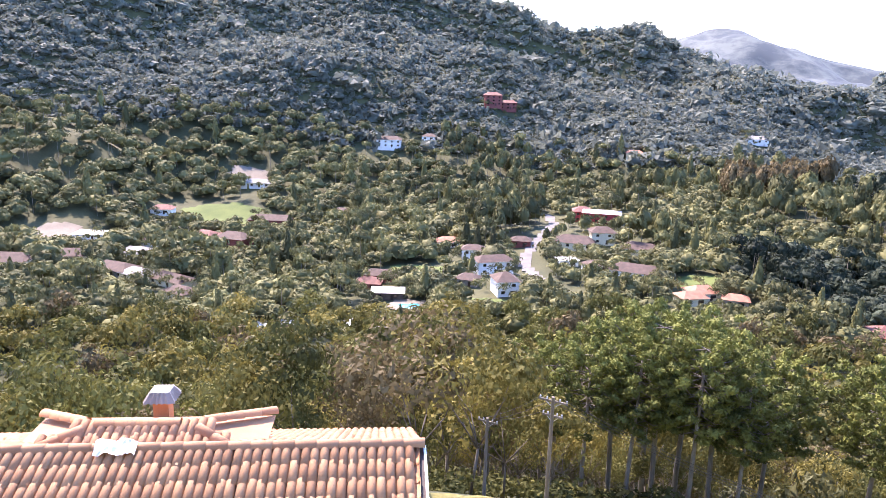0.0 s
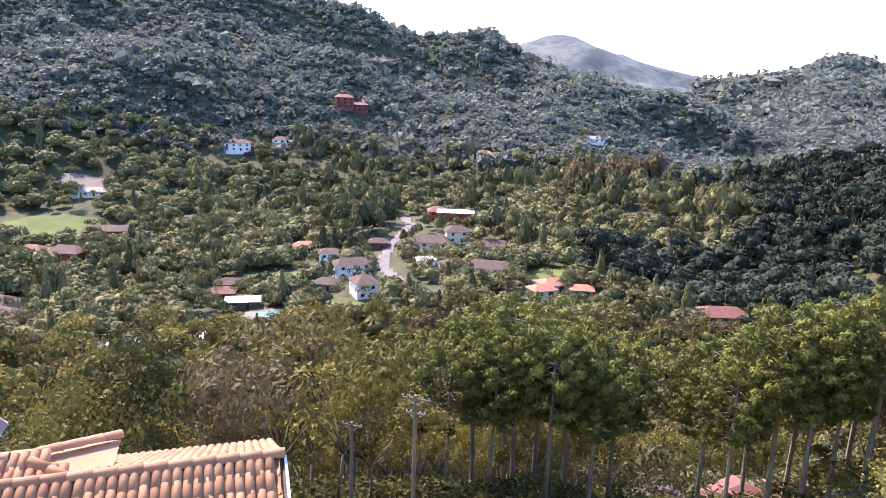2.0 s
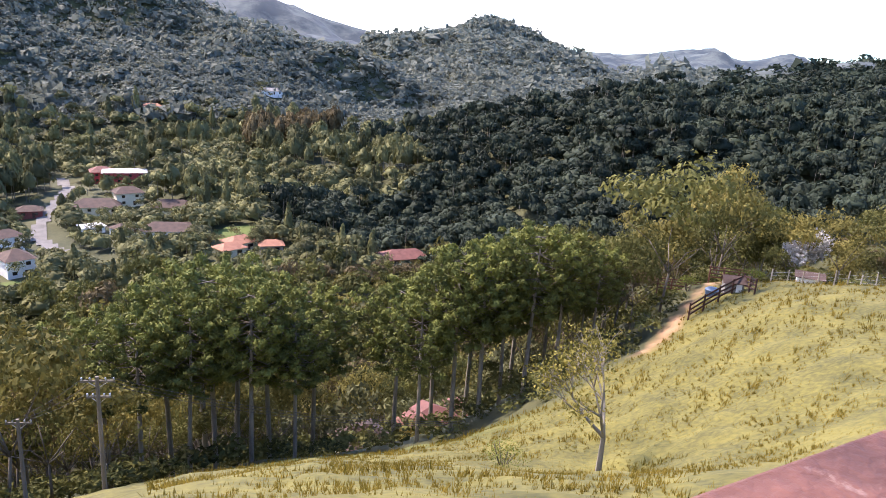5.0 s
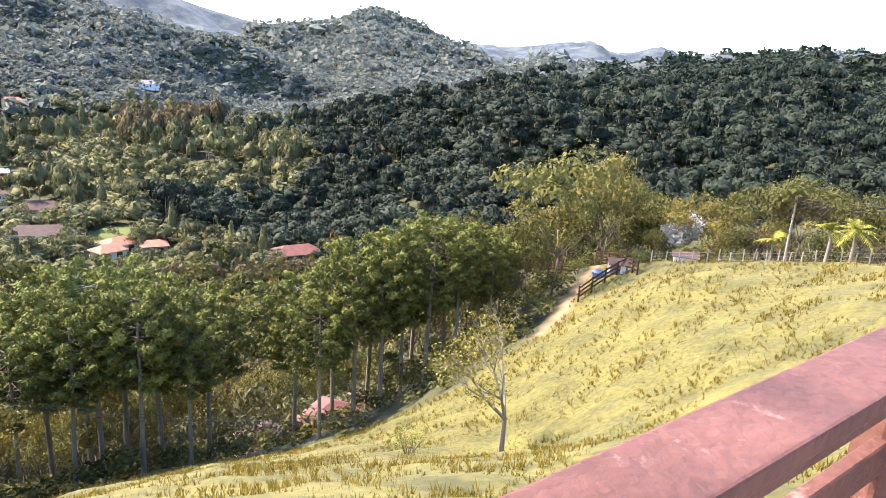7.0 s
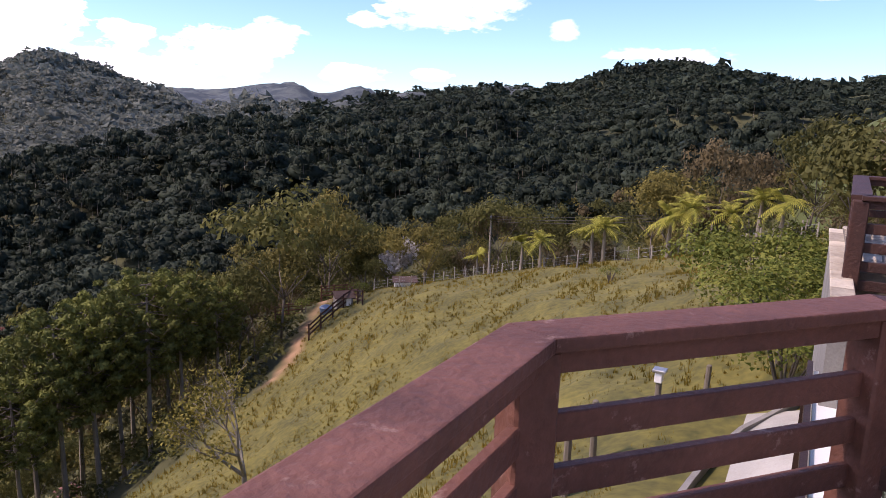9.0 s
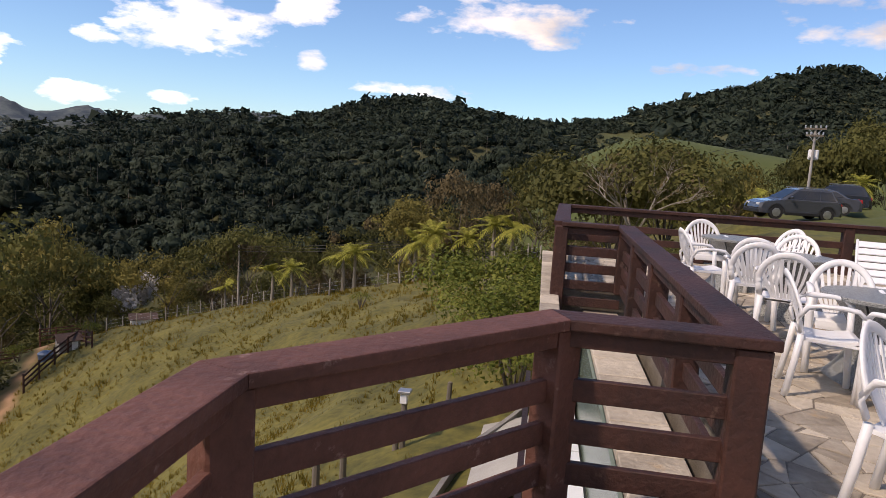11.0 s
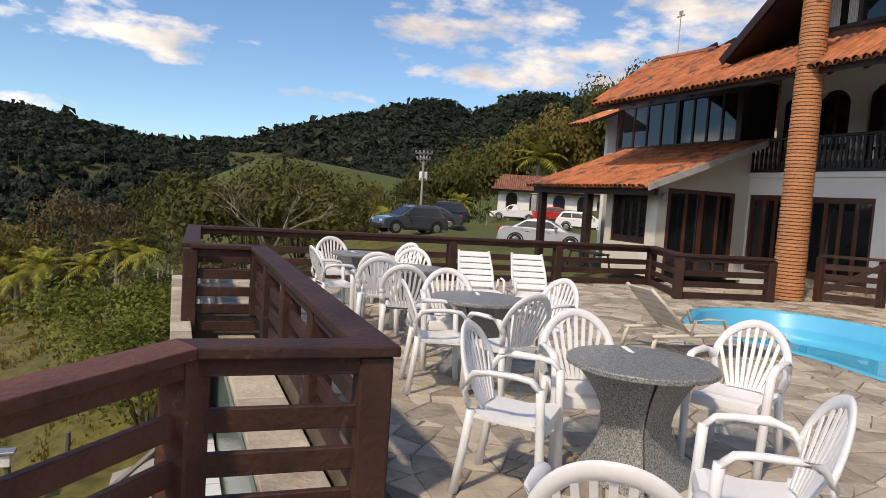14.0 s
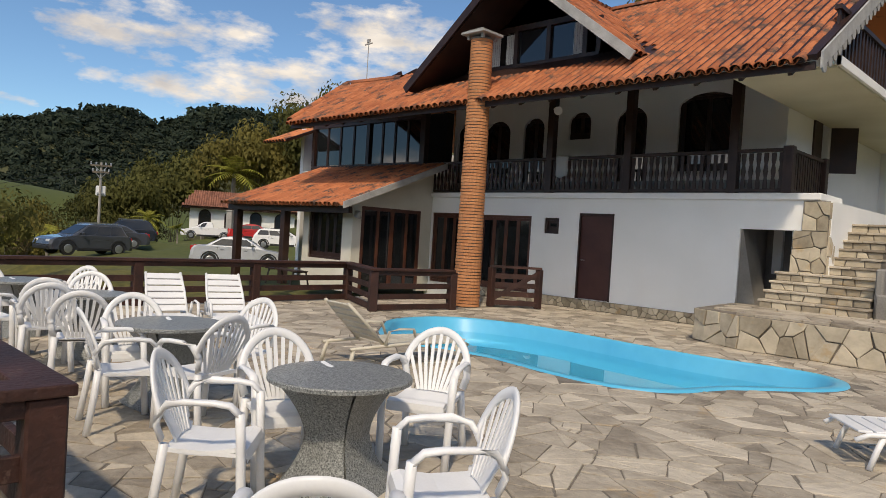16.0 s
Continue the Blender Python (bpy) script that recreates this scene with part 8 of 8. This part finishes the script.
    if kind in ("sport utility car", "station wagon"):
        for sg in (-1, 1):
            bm = bmesh.new()
            beam(bm, (.75, sg * half * .66, hi + .05), (2.35, sg * half * .66, hi + .03), .035, .035)
            for xx in (.8, 2.3):
                beam(bm, (xx, sg * half * .66, hi - .05), (xx, sg * half * .66, hi + .04), .03, .03, up=(0, 1, 0))
            part("roof_rail", bm, RIM if paint != "white" else TRIM, t)
    # lies with the middle of its length at the place given
    t.matrix_basis = pose(x, y, land_z(x, y) + .06, 0, 0, turn) @ Matrix.Translation((-s["long"] / 2, 0, 0))
    return t


car("sport utility car", "dark grey", 39.2, -13.0, 100, "dark grey sport utility car parked on the lawn")
car("sport utility car", "black", 48.3, -18.3, 75, "black sport utility car parked behind the grey one")
car("sedan", "dark grey", 44.6, -16.2, 74, "dark car half hidden behind the grey one")
car("pickup truck", "white", 58.9, -29.9, 64, "small white pickup truck parked by the garden house")
car("sedan", "silver", 30.2, -17.1, -122, "silver sedan with red tail lights parked beside the porch")
car("station wagon", "white", 45.4, -29.2, -126, "white station wagon parked on the grass")
car("sedan", "red", 53.7, -31.6, -118, "red car parked behind the white wagon")

# ---- poles and cables ----
CONCRETE = surface("concrete", (.27, .26, .24), (.42, .40, .37), scale=1.5, rough=.9, bump=.25, fine=30)
CABLE = surface("black_cable", (.015, .015, .016), (.03, .03, .03), scale=5, rough=.6, bump=0)
POLE_WOOD = surface("weathered_pole", (.10, .085, .065), (.20, .17, .135), scale=1.5, rough=.9, bump=.4, fine=20, stretch=(1, 1, .2))
PALE_POST = surface("pale_fence_post", (.24, .215, .18), (.42, .38, .32), scale=2, rough=.9, bump=.35, fine=20, piece=.5)
METAL = surface("galvanised_metal", (.33, .34, .35), (.46, .47, .48), scale=3, rough=.4, bump=.05, metal=.7)


def sag_cable(name, a, b, drop, label, r=.013, n=18):
    bm = bmesh.new()
    a, b = Vector(a), Vector(b)
    pts = [a.lerp(b, k / n) - Vector((0, 0, drop * 4 * (k / n) * (1 - k / n))) for k in range(n + 1)]
    rings = []
    for p in pts:
        side = (b - a).cross(Vector((0, 0, 1))).normalized()
        rings.append([bm.verts.new(p + side * r * c + Vector((0, 0, r * d))) for c, d in ((1, 0), (0, 1), (-1, 0), (0, -1))])
    for p, q in zip(rings, rings[1:]):
        for k in range(4):
            bm.faces.new((p[k], p[(k + 1) % 4], q[(k + 1) % 4], q[k]))
    bm.faces.new(rings[0])
    bm.faces.new(rings[-1])
    return tagged(part(name, bm, CABLE), label, "cable")


def utility_pole(name, x, y, foot, top, r, arms, turn, material, label, box_at=None):
    t = thing(name, label, "utility pole")
    bm = bmesh.new()
    tube(bm, (0, 0, foot - .6), (0, 0, top), r, r * .72, 10)
    part("pole", bm, material, t)
    for z, half in arms:
        bm = bmesh.new()
        beam(bm, (-half, .09, z), (half, .09, z), .09, .11)
        part("crossarm", bm, POLE_WOOD, t)
        for k in (-.92, -.45, .45, .92):
            bm = bmesh.new()
            tube(bm, (k * half, .09, z + .05), (k * half, .09, z + .15), .05, .035, 8)
            tube(bm, (k * half, .09, z + .15), (k * half, .09, z + .21), .06, .03, 8)
            part("insulator", bm, METAL, t)
        bm = bmesh.new()
        for sg in (-1, 1):
            beam(bm, (0, .10, z - .4), (sg * half * .6, .10, z - .04), .03, .03)
        part("brace", bm, METAL, t)
    if box_at:
        bm = bmesh.new()
        box(bm, (-.28, -.42, box_at), (.28, -.10, box_at + .62), .05)
        part("transformer", bm, PLASTIC, t, "white transformer box")
        bm = bmesh.new()
        box(bm, (-.20, -.12, box_at + .1), (.20, .0, box_at + .2))
        part("bracket", bm, METAL, t)
    t.matrix_basis = pose(x, y, 0, 0, 0, turn)
    return t


lawn_z = land_z(45, -15.7)
utility_pole("utility_pole", 45.0, -15.7, lawn_z, 4.8, .095, ((4.6, .6), (4.2, .48)), 62, CONCRETE, "grey concrete pole with crossarms and a white transformer box", box_at=2.75)
for k, dz in ((0, 0), (1, -.35)):
    sag_cable("power_cable", (45.0, -15.7, 4.85 + dz), (75, 2, 1.0 + dz), 1.2, "black cable from the concrete pole down the hillside")
utility_pole("utility_pole", 68.0, 31.0, land_z(68, 31), -8.9, .13, ((-9.2, .6),), 30, PALE_POST, "slim weathered pole behind the pasture fence")
for k in range(3):
    sag_cable("power_cable", (68.0, 31.0, -9.1 - .28 * k), (67, -4.0, -3.3 - .35 * k), .9, "black cable along the palms", .02)
utility_pole("utility_pole", 1.05, 37.2, land_z(1.05, 37.2), -15.3, .13, ((-15.6, .85), (-16.5, .6)), -20, POLE_WOOD, "weathered pole with a crossarm among the valley trees")
utility_pole("utility_pole", -2.9, 42.0, land_z(-2.9, 42), -19.4, .13, ((-19.7, .7),), -20, POLE_WOOD, "weathered pole with a crossarm among the valley trees")
for k in (-.75, 0, .75):
    sag_cable("power_cable", (1.05 + k * .9, 37.2 - k * .3, -15.4), (22.5 + k, 36, -22.0), .8, "black cable crossing in front of the araucarias", .014)
    sag_cable("power_cable", (1.05 + k * .9, 37.2 - k * .3, -15.4), (-2.9 + k * .8, 42, -19.5), .25, "black cable between the valley poles", .014)

# ---- pasture fence: pale posts and wire ----
fence = thing("pasture_fence", "wire fence on pale wooden posts along the top of the pasture", "fence")
LINE = [(63.5, 43.0), (65.0, 37.5), (64.2, 32), (62.6, 26), (61.0, 20), (59.4, 14), (57.6, 8.5), (54.5, 3.5), (50, -1)]
gate_rng = random.Random(5)
tops = []
for (ax, ay), (bx, by) in zip(LINE, LINE[1:]):
    n = max(2, int(math.hypot(bx - ax, by - ay) / 1.15))
    for k in range(n):
        x, y = ax + (bx - ax) * k / n + gate_rng.uniform(-.1, .1), ay + (by - ay) * k / n + gate_rng.uniform(-.1, .1)
        z = land_z(x, y)
        h = gate_rng.uniform(1.05, 1.5)
        bm = bmesh.new()
        tube(bm, (x, y, z - .3), (x + gate_rng.uniform(-.07, .07), y + gate_rng.uniform(-.07, .07), z + h), .065, .055, 7)
        part("post", bm, PALE_POST, fence)
        tops.append(Vector((x, y, z)))
for k in range(3):
    bm = bmesh.new()
    pipe(bm, [p + Vector((0, 0, .35 + .35 * k)) for p in tops], [.007] * len(tops), 3)
    part("wire", bm, METAL, fence)


def field_gate(x, y, turn):
    t = thing("wooden_gate", "dark wooden rail gate at the top of the footpath", "gate")
    for px in (-2.2, -.75, .75, 2.2):
        bm = bmesh.new()
        beam(bm, (px, 0, -.3), (px, 0, 1.55), .14, .14, up=(0, 1, 0), bevel=.01)
        part("post", bm, RAIL_WOOD, t)
    for a, b in ((-2.2, -.75), (-.75, .75), (.75, 2.2)):
        for z in (.35, .75, 1.15, 1.42):
            bm = bmesh.new()
            beam(bm, (a, .03, z), (b, .03, z), .04, .12, bevel=.006)
            part("rail", bm, RAIL_WOOD, t)
    t.matrix_basis = pose(x, y, land_z(x, y), 0, 0, turn)


field_gate(62.0, 46.6, -38)
field_gate(58.2, 50.0, -40)

# ---- dark timber corral beside the head of the footpath ----
corral = thing("corral_fence", "dark timber rail fence beside the head of the footpath", "fence")
CORRAL = [(d * math.sin(radians(b)), d * math.cos(radians(b))) for b, d in ((50.4, 64), (51.4, 66), (52.4, 68), (53.3, 70), (54.0, 71.5), (54.5, 69.5), (54.9, 67.5))]
for x, y in CORRAL:
    bm = bmesh.new()
    tube(bm, (x, y, land_z(x, y) - .3), (x, y, land_z(x, y) + 1.55), .09, .08, 8)
    part("post", bm, DARK_RAIL, corral)
for (ax, ay), (bx, by) in zip(CORRAL, CORRAL[1:]):
    for h in (.45, .9, 1.35):
        bm = bmesh.new()
        beam(bm, (ax, ay, land_z(ax, ay) + h), (bx, by, land_z(bx, by) + h), .05, .16)
        part("rail", bm, DARK_RAIL, corral)

# ---- little hut, water tank, white shed by the fence ----
hut = thing("garden_hut", "little whitewashed hut with a brown tiled roof beside the footpath", "hut")
bm = bmesh.new()
box(bm, (-1.1, -.9, -.6), (1.1, .9, 1.5))
part("wall", bm, GREY_WALL, hut)
bm = bmesh.new()
for sg in (-1, 1):
    c = [(-1.4, sg * 1.25, 1.35), (1.4, sg * 1.25, 1.35), (1.4, 0, 2.05), (-1.4, 0, 2.05)]
    panel(bm, c if sg < 0 else c[::-1], .08)
part("roof", bm, ROOFS["brown"], hut, "red-brown clay tile roof")
bm = bmesh.new()
box(bm, (.2, -.94, 0), (.85, -.90, 1.25))
part("door", bm, WHITE_WALL, hut)
hut.matrix_basis = pose(57.0, 42.5, land_z(57.0, 42.5), 0, 0, -40) @ Matrix.Scale(.8, 4)
tank = thing("water_tank", "round blue water tank beside the little hut", "tank")
bm = bmesh.new()
lathe(bm, [(.55, 0), (.70, .75), (.72, .82), (.5, .98), (.2, 1.05)], 18)
part("tank", bm, surface("blue_plastic", (.05, .09, .16), (.08, .14, .24), scale=2, rough=.5, bump=.05), tank)
tank.matrix_basis = pose(55.4, 43.5, land_z(55.4, 43.5))
shed = thing("white_shed", "low white shed behind the pasture fence", "shed")
bm = bmesh.new()
box(bm, (-1.6, -1.0, -1.5), (1.6, 1.0, 1.2))
part("wall", bm, WHITE_WALL, shed)
bm = bmesh.new()
panel(bm, [(-1.9, -1.3, 1.2), (1.9, -1.3, 1.2), (1.9, 1.3, 1.55), (-1.9, 1.3, 1.55)], .06)
part("roof", bm, ROOFS["brown"], shed)
shed.matrix_basis = pose(66.0, 40.5, land_z(66.0, 40.5) - .1, 0, 0, -55) @ Matrix.Scale(.75, 4)

# ---- white tiled garden house behind the lawn ----
gh = thing("garden_house", "white garden house with arched openings and a brown tiled roof", "house")
bm = bmesh.new()
box(bm, (-5.0, -2.5, -.6), (5.0, 2.5, 2.35))
part("wall", bm, WHITE_WALL, gh)
bm = bmesh.new()
panel(bm, [(-5.7, -3.3, 2.15), (5.7, -3.3, 2.15), (4.6, 0, 3.75), (-4.6, 0, 3.75)], .12)
panel(bm, [(5.7, 3.3, 2.15), (-5.7, 3.3, 2.15), (-4.6, 0, 3.75), (4.6, 0, 3.75)], .12)
panel(bm, [(-5.7, 3.3, 2.15), (-5.7, -3.3, 2.15), (-4.6, 0, 3.75)], .12)
panel(bm, [(5.7, -3.3, 2.15), (5.7, 3.3, 2.15), (4.6, 0, 3.75)], .12)
part("roof_deck", bm, ROOFS["brown"], gh)
hv, hf = half_pipe(.5, .13, .11)
fr = tile_frames(Vector((-5.7, -3.35, 2.18)), (1, 0, 0), (0, .9, .436), 52, 8, .219, .46, lambda p: abs(p.x) < 5.7 - (p.y + 3.3) * .33, 71)
vs, fs = join_copies(hv, hf, fr)
raw("tiles", vs, fs, surface("brown_barrel_tile", (.15, .060, .038), (.32, .135, .085), scale=1, rough=.85, bump=.2, island=.7), gh, smooth=True, kind="stuff")


def arch_panel(xc, wide, z0, z1, y, name, mat, thick):
    bm = bmesh.new()
    r = wide / 2
    out = [(xc - r, z0), (xc + r, z0)] + [(xc + r * math.cos(3.1416 * k / 10), z1 - r + r * math.sin(3.1416 * k / 10)) for k in range(11)]
    a = [bm.verts.new((x, y, z)) for x, z in out]
    b = [bm.verts.new((x, y - thick, z)) for x, z in out]
    n = len(out)
    bm.faces.new(a[::-1])
    bm.faces.new(b)
    for k in range(n):
        bm.faces.new((a[k], a[(k + 1) % n], b[(k + 1) % n], b[k]))
    bmesh.ops.recalc_face_normals(bm, faces=bm.faces)
    return part(name, bm, mat, gh)


for xc in (-3.6, -1.2, 1.2, 3.6):
    arch_panel(xc, 1.15, .25, 2.0, -2.503, "window_frame", DARK_WOOD, .03)
    arch_panel(xc, .95, .35, 1.9, -2.535, "window", GLASS, .02)
gh.matrix_basis = pose(64.5, -36.5, land_z(64.5, -36.5) + .2, 0, 0, -119)
post = thing("concrete_post", "grey concrete gate post beside the garden house", "post")
bm = bmesh.new()
box(bm, (-.28, -.28, -.4), (.28, .28, 2.5), .03)
part("shaft", bm, CONCRETE, post)
bm = bmesh.new()
box(bm, (-.34, -.34, 2.5), (.34, .34, 2.62), .02)
part("cap", bm, CONCRETE, post)
post.matrix_basis = pose(57.5, -31.3, land_z(57.5, -31.3), 0, 0, 30)

# ---- below the terrace: lamp post, old fence posts, concrete path ----
lamp = thing("garden_lamp_post", "short wooden post with a white box lamp below the terrace", "lamp")
LX, LY = 14.6, 2.75
z0 = land_z(LX, LY)
bm = bmesh.new()
tube(bm, (0, 0, -.4), (0, 0, -3.65 - z0), .075, .065, 9)
part("post", bm, POLE_WOOD, lamp)
bm = bmesh.new()
box(bm, (-.10, -.07, -3.90 - z0), (.10, .09, -3.68 - z0), .015)
part("box", bm, PLASTIC, lamp)
bm = bmesh.new()
box(bm, (-.14, -.14, -3.66 - z0), (.14, .14, -3.60 - z0), .01)
part("cap", bm, METAL, lamp)
lamp.matrix_basis = pose(LX, LY, z0)
for x, y, h in ((16.4, 2.0, 1.0), (12.9, 3.6, 1.3), (10.8, 3.5, 1.2), (18.3, .6, 1.0), (14.6, 2.9, .9)):
    o = thing("fence_post", "weathered round wooden post on the slope", "post", group="old posts below the terrace")
    bm = bmesh.new()
    tube(bm, (0, 0, -.4), (.03, -.02, h), .075, .065, 8)
    tube(bm, (.03, -.02, h), (.03, -.02, h + .02), .065, .04, 8)
    part("shaft", bm, POLE_WOOD, o)
    o.matrix_basis = pose(x, y, land_z(x, y), 0, 0, x * 40)
PATHWAY = [(15.8, -.6), (14.9, .0), (13.8, .45), (12.6, .8), (11.4, .95), (10.0, 1.0), (8.4, 1.0)]
PALE_CONCRETE = surface("sunlit_concrete", (.27, .255, .225), (.40, .385, .345), scale=1.2, rough=.9, bump=.2, fine=30)
drape("garden_path", ribbon(PATHWAY, .95), PALE_CONCRETE, "pale concrete garden path below the terrace", "path", .1)
bm = bmesh.new()
edge = ribbon(PATHWAY, 1.15)[len(PATHWAY):]
for (ax, ay), (bx, by) in zip(edge, edge[1:]):
    beam(bm, (ax, ay, land_z(ax, ay) + .08), (bx, by, land_z(bx, by) + .08), .1, .22)
tagged(part("path_edging", bm, GREY_WALL), "dark mossy concrete edging of the garden path", "edging", kind="structure")

# ---- grass tufts on the pasture and lawn ----
BLADE = leafy("grass_blade", (.105, .082, .012), (.300, .215, .040), island=.35, scale=.3, through_light=.55)


def grass():
    g = np.random.RandomState(77)
    tufts = []
    for k in range(5):
        n = 9
        a = g.uniform(0, 6.283, n)
        d = np.stack([np.cos(a) * g.uniform(.15, .6, n), np.sin(a) * g.uniform(.15, .6, n), np.ones(n)], 1)
        d /= np.linalg.norm(d, axis=1)[:, None]
        s = np.stack([-np.sin(a), np.cos(a), np.zeros(n)], 1) * .055
        root = g.normal(size=(n, 3)) * (.16, .16, 0)
        v = np.stack([root - s, root + s, root + d * g.uniform(.6, 1.2, (n, 1))], 1).reshape(-1, 3)
        tufts.append((v, np.arange(len(v)).reshape(-1, 3)))
    p = np.concatenate([ring_scatter(5, 22, 5, 112, .021, 81, .22), ring_scatter(22, 86, 5, 112, .0105, 82, .26)])
    p = p[g.uniform(0, 1, len(p)) < .8]
    px, py = p[:, 0], p[:, 1]
    ok = (pasture_mask(px, py) > .6) & ((py > 1.6) | (px > 14.2)) & ~((py < -4) & (px > 14)) & ~((px < 0) & (py < 20))
    ok &= (line_near(px, py, PATHWAY, 1.9) < .05) & (line_near(px, py, FOOTPATH, 1.4) < .3)
    # tussocks stand in rows along the cattle steps
    px, py, step = px[ok], py[ok], p[ok, 2]
    h = np.clip(.17 + .09 * np.sin(land(px, py) * 7.0 + 2.2 * ripple(px, py, 9, 25)) + .06 * ripple(px, py, 6, 51) + .05 * ripple(px, py, 1.9, 52), .05, .42) * np.clip(step / .38, .8, 1.5)
    pl = np.stack([px, py, land(px, py) - .02, h * 1.5, h], 1)
    plant_many("grass", tufts, pl, BLADE, "long yellow-green pasture grass in tussocks", "grass", 12)
    return len(pl)


grass()

# ---- flagstones of the patio, piece by piece ----


def lay_flagstones():
    floor = bpy.data.objects["floor"]
    g = random.Random(12)
    pts = scatter(-9, -14.8, 13.3, 1.1, .56, 61, .70)
    pts = [(x + .16 * math.sin(y * 2.3 + x) + g.uniform(-.1, .1), y + .15 * math.sin(x * 1.9) + g.uniform(-.1, .1)) for x, y in pts]
    grow = [(cx + (x - cx) * 1.045, cy + (y - cy) * 1.045) for x, y in POOL_EDGE]
    xs, ys = [p[0] for p in grow], [p[1] for p in grow]
    lo, hi = (min(xs), min(ys)), (max(xs), max(ys))

    def wet(px, py):
        return lo[0] < px < hi[0] and lo[1] < py < hi[1] and inside(px, py, grow)

    def cut(poly, times):
        """Splits a slab across, as a mason breaks it."""
        if times == 0 or len(poly) < 3:
            return [poly]
        c = np.mean(poly, axis=0)
        w = [np.array(p) - c for p in poly]
        far = max(w, key=lambda d: float(d @ d))
        a = math.atan2(far[1], far[0]) + g.uniform(-.75, .75)
        nx, ny = math.cos(a), math.sin(a)
        off = g.uniform(-.06, .06)
        sides = ([], [])
        for p, q in zip(poly, poly[1:] + poly[:1]):
            dp, dq = (p[0] - c[0]) * nx + (p[1] - c[1]) * ny - off, (q[0] - c[0]) * nx + (q[1] - c[1]) * ny - off
            sides[int(dp > 0)].append(p)
            if (dp > 0) != (dq > 0):
                s = dp / (dp - dq)
                m = (p[0] + (q[0] - p[0]) * s, p[1] + (q[1] - p[1]) * s)
                sides[0].append(m)
                sides[1].append(m)
        return cut(sides[0], g.choice((0, times - 1))) + cut(sides[1], times - 1)

    verts, faces, base = [], [], 0
    near = []
    cells = [q for p in voronoi_cells(pts, (-9, -14.85, 13.3, 1.05)) if len(p) > 2 for q in cut(list(p), g.choice((1, 2, 2, 3)))]
    for poly in cells:
        if len(poly) < 3:
            continue
        c = np.mean(poly, axis=0)
        if not inside(c[0], c[1], PATIO) or wet(c[0], c[1]) or (c[0] < 5.6 and c[1] < -12.1):
            continue
        q = []
        for p in poly:
            p = np.array(p) + (g.uniform(-.008, .008), g.uniform(-.008, .008))
            for _ in range(12):
                if not wet(p[0], p[1]) and inside(p[0], p[1], PATIO):
                    break
                p = p + (c - p) * .12
            q.append(tuple(p))
        q = shrink(q, g.uniform(.006, .014))
        v, f = slab_mesh(q, -.02, g.uniform(-.003, .004), .008)
        if 3.0 < c[0] < 6.6 and -6.0 < c[1] < -1.1:
            near.append((v, f))
        else:
            verts += v
            faces += [tuple(i + base for i in ff) for ff in f]
            base += len(v)
    for v, f in near:
        me = bpy.data.meshes.new("flagstone")
        me.from_pydata(v, [], f)
        me.materials.append(STONE)
        o = new("flagstone", me)
        o.parent = floor
    me = bpy.data.meshes.new("flagstones")
    me.from_pydata(verts, [], faces)
    me.materials.append(STONE_FIELD)
    o = new("flagstones", me)
    o.parent = floor
    o["kind"] = "stuff"
    return len(near)


lay_flagstones()
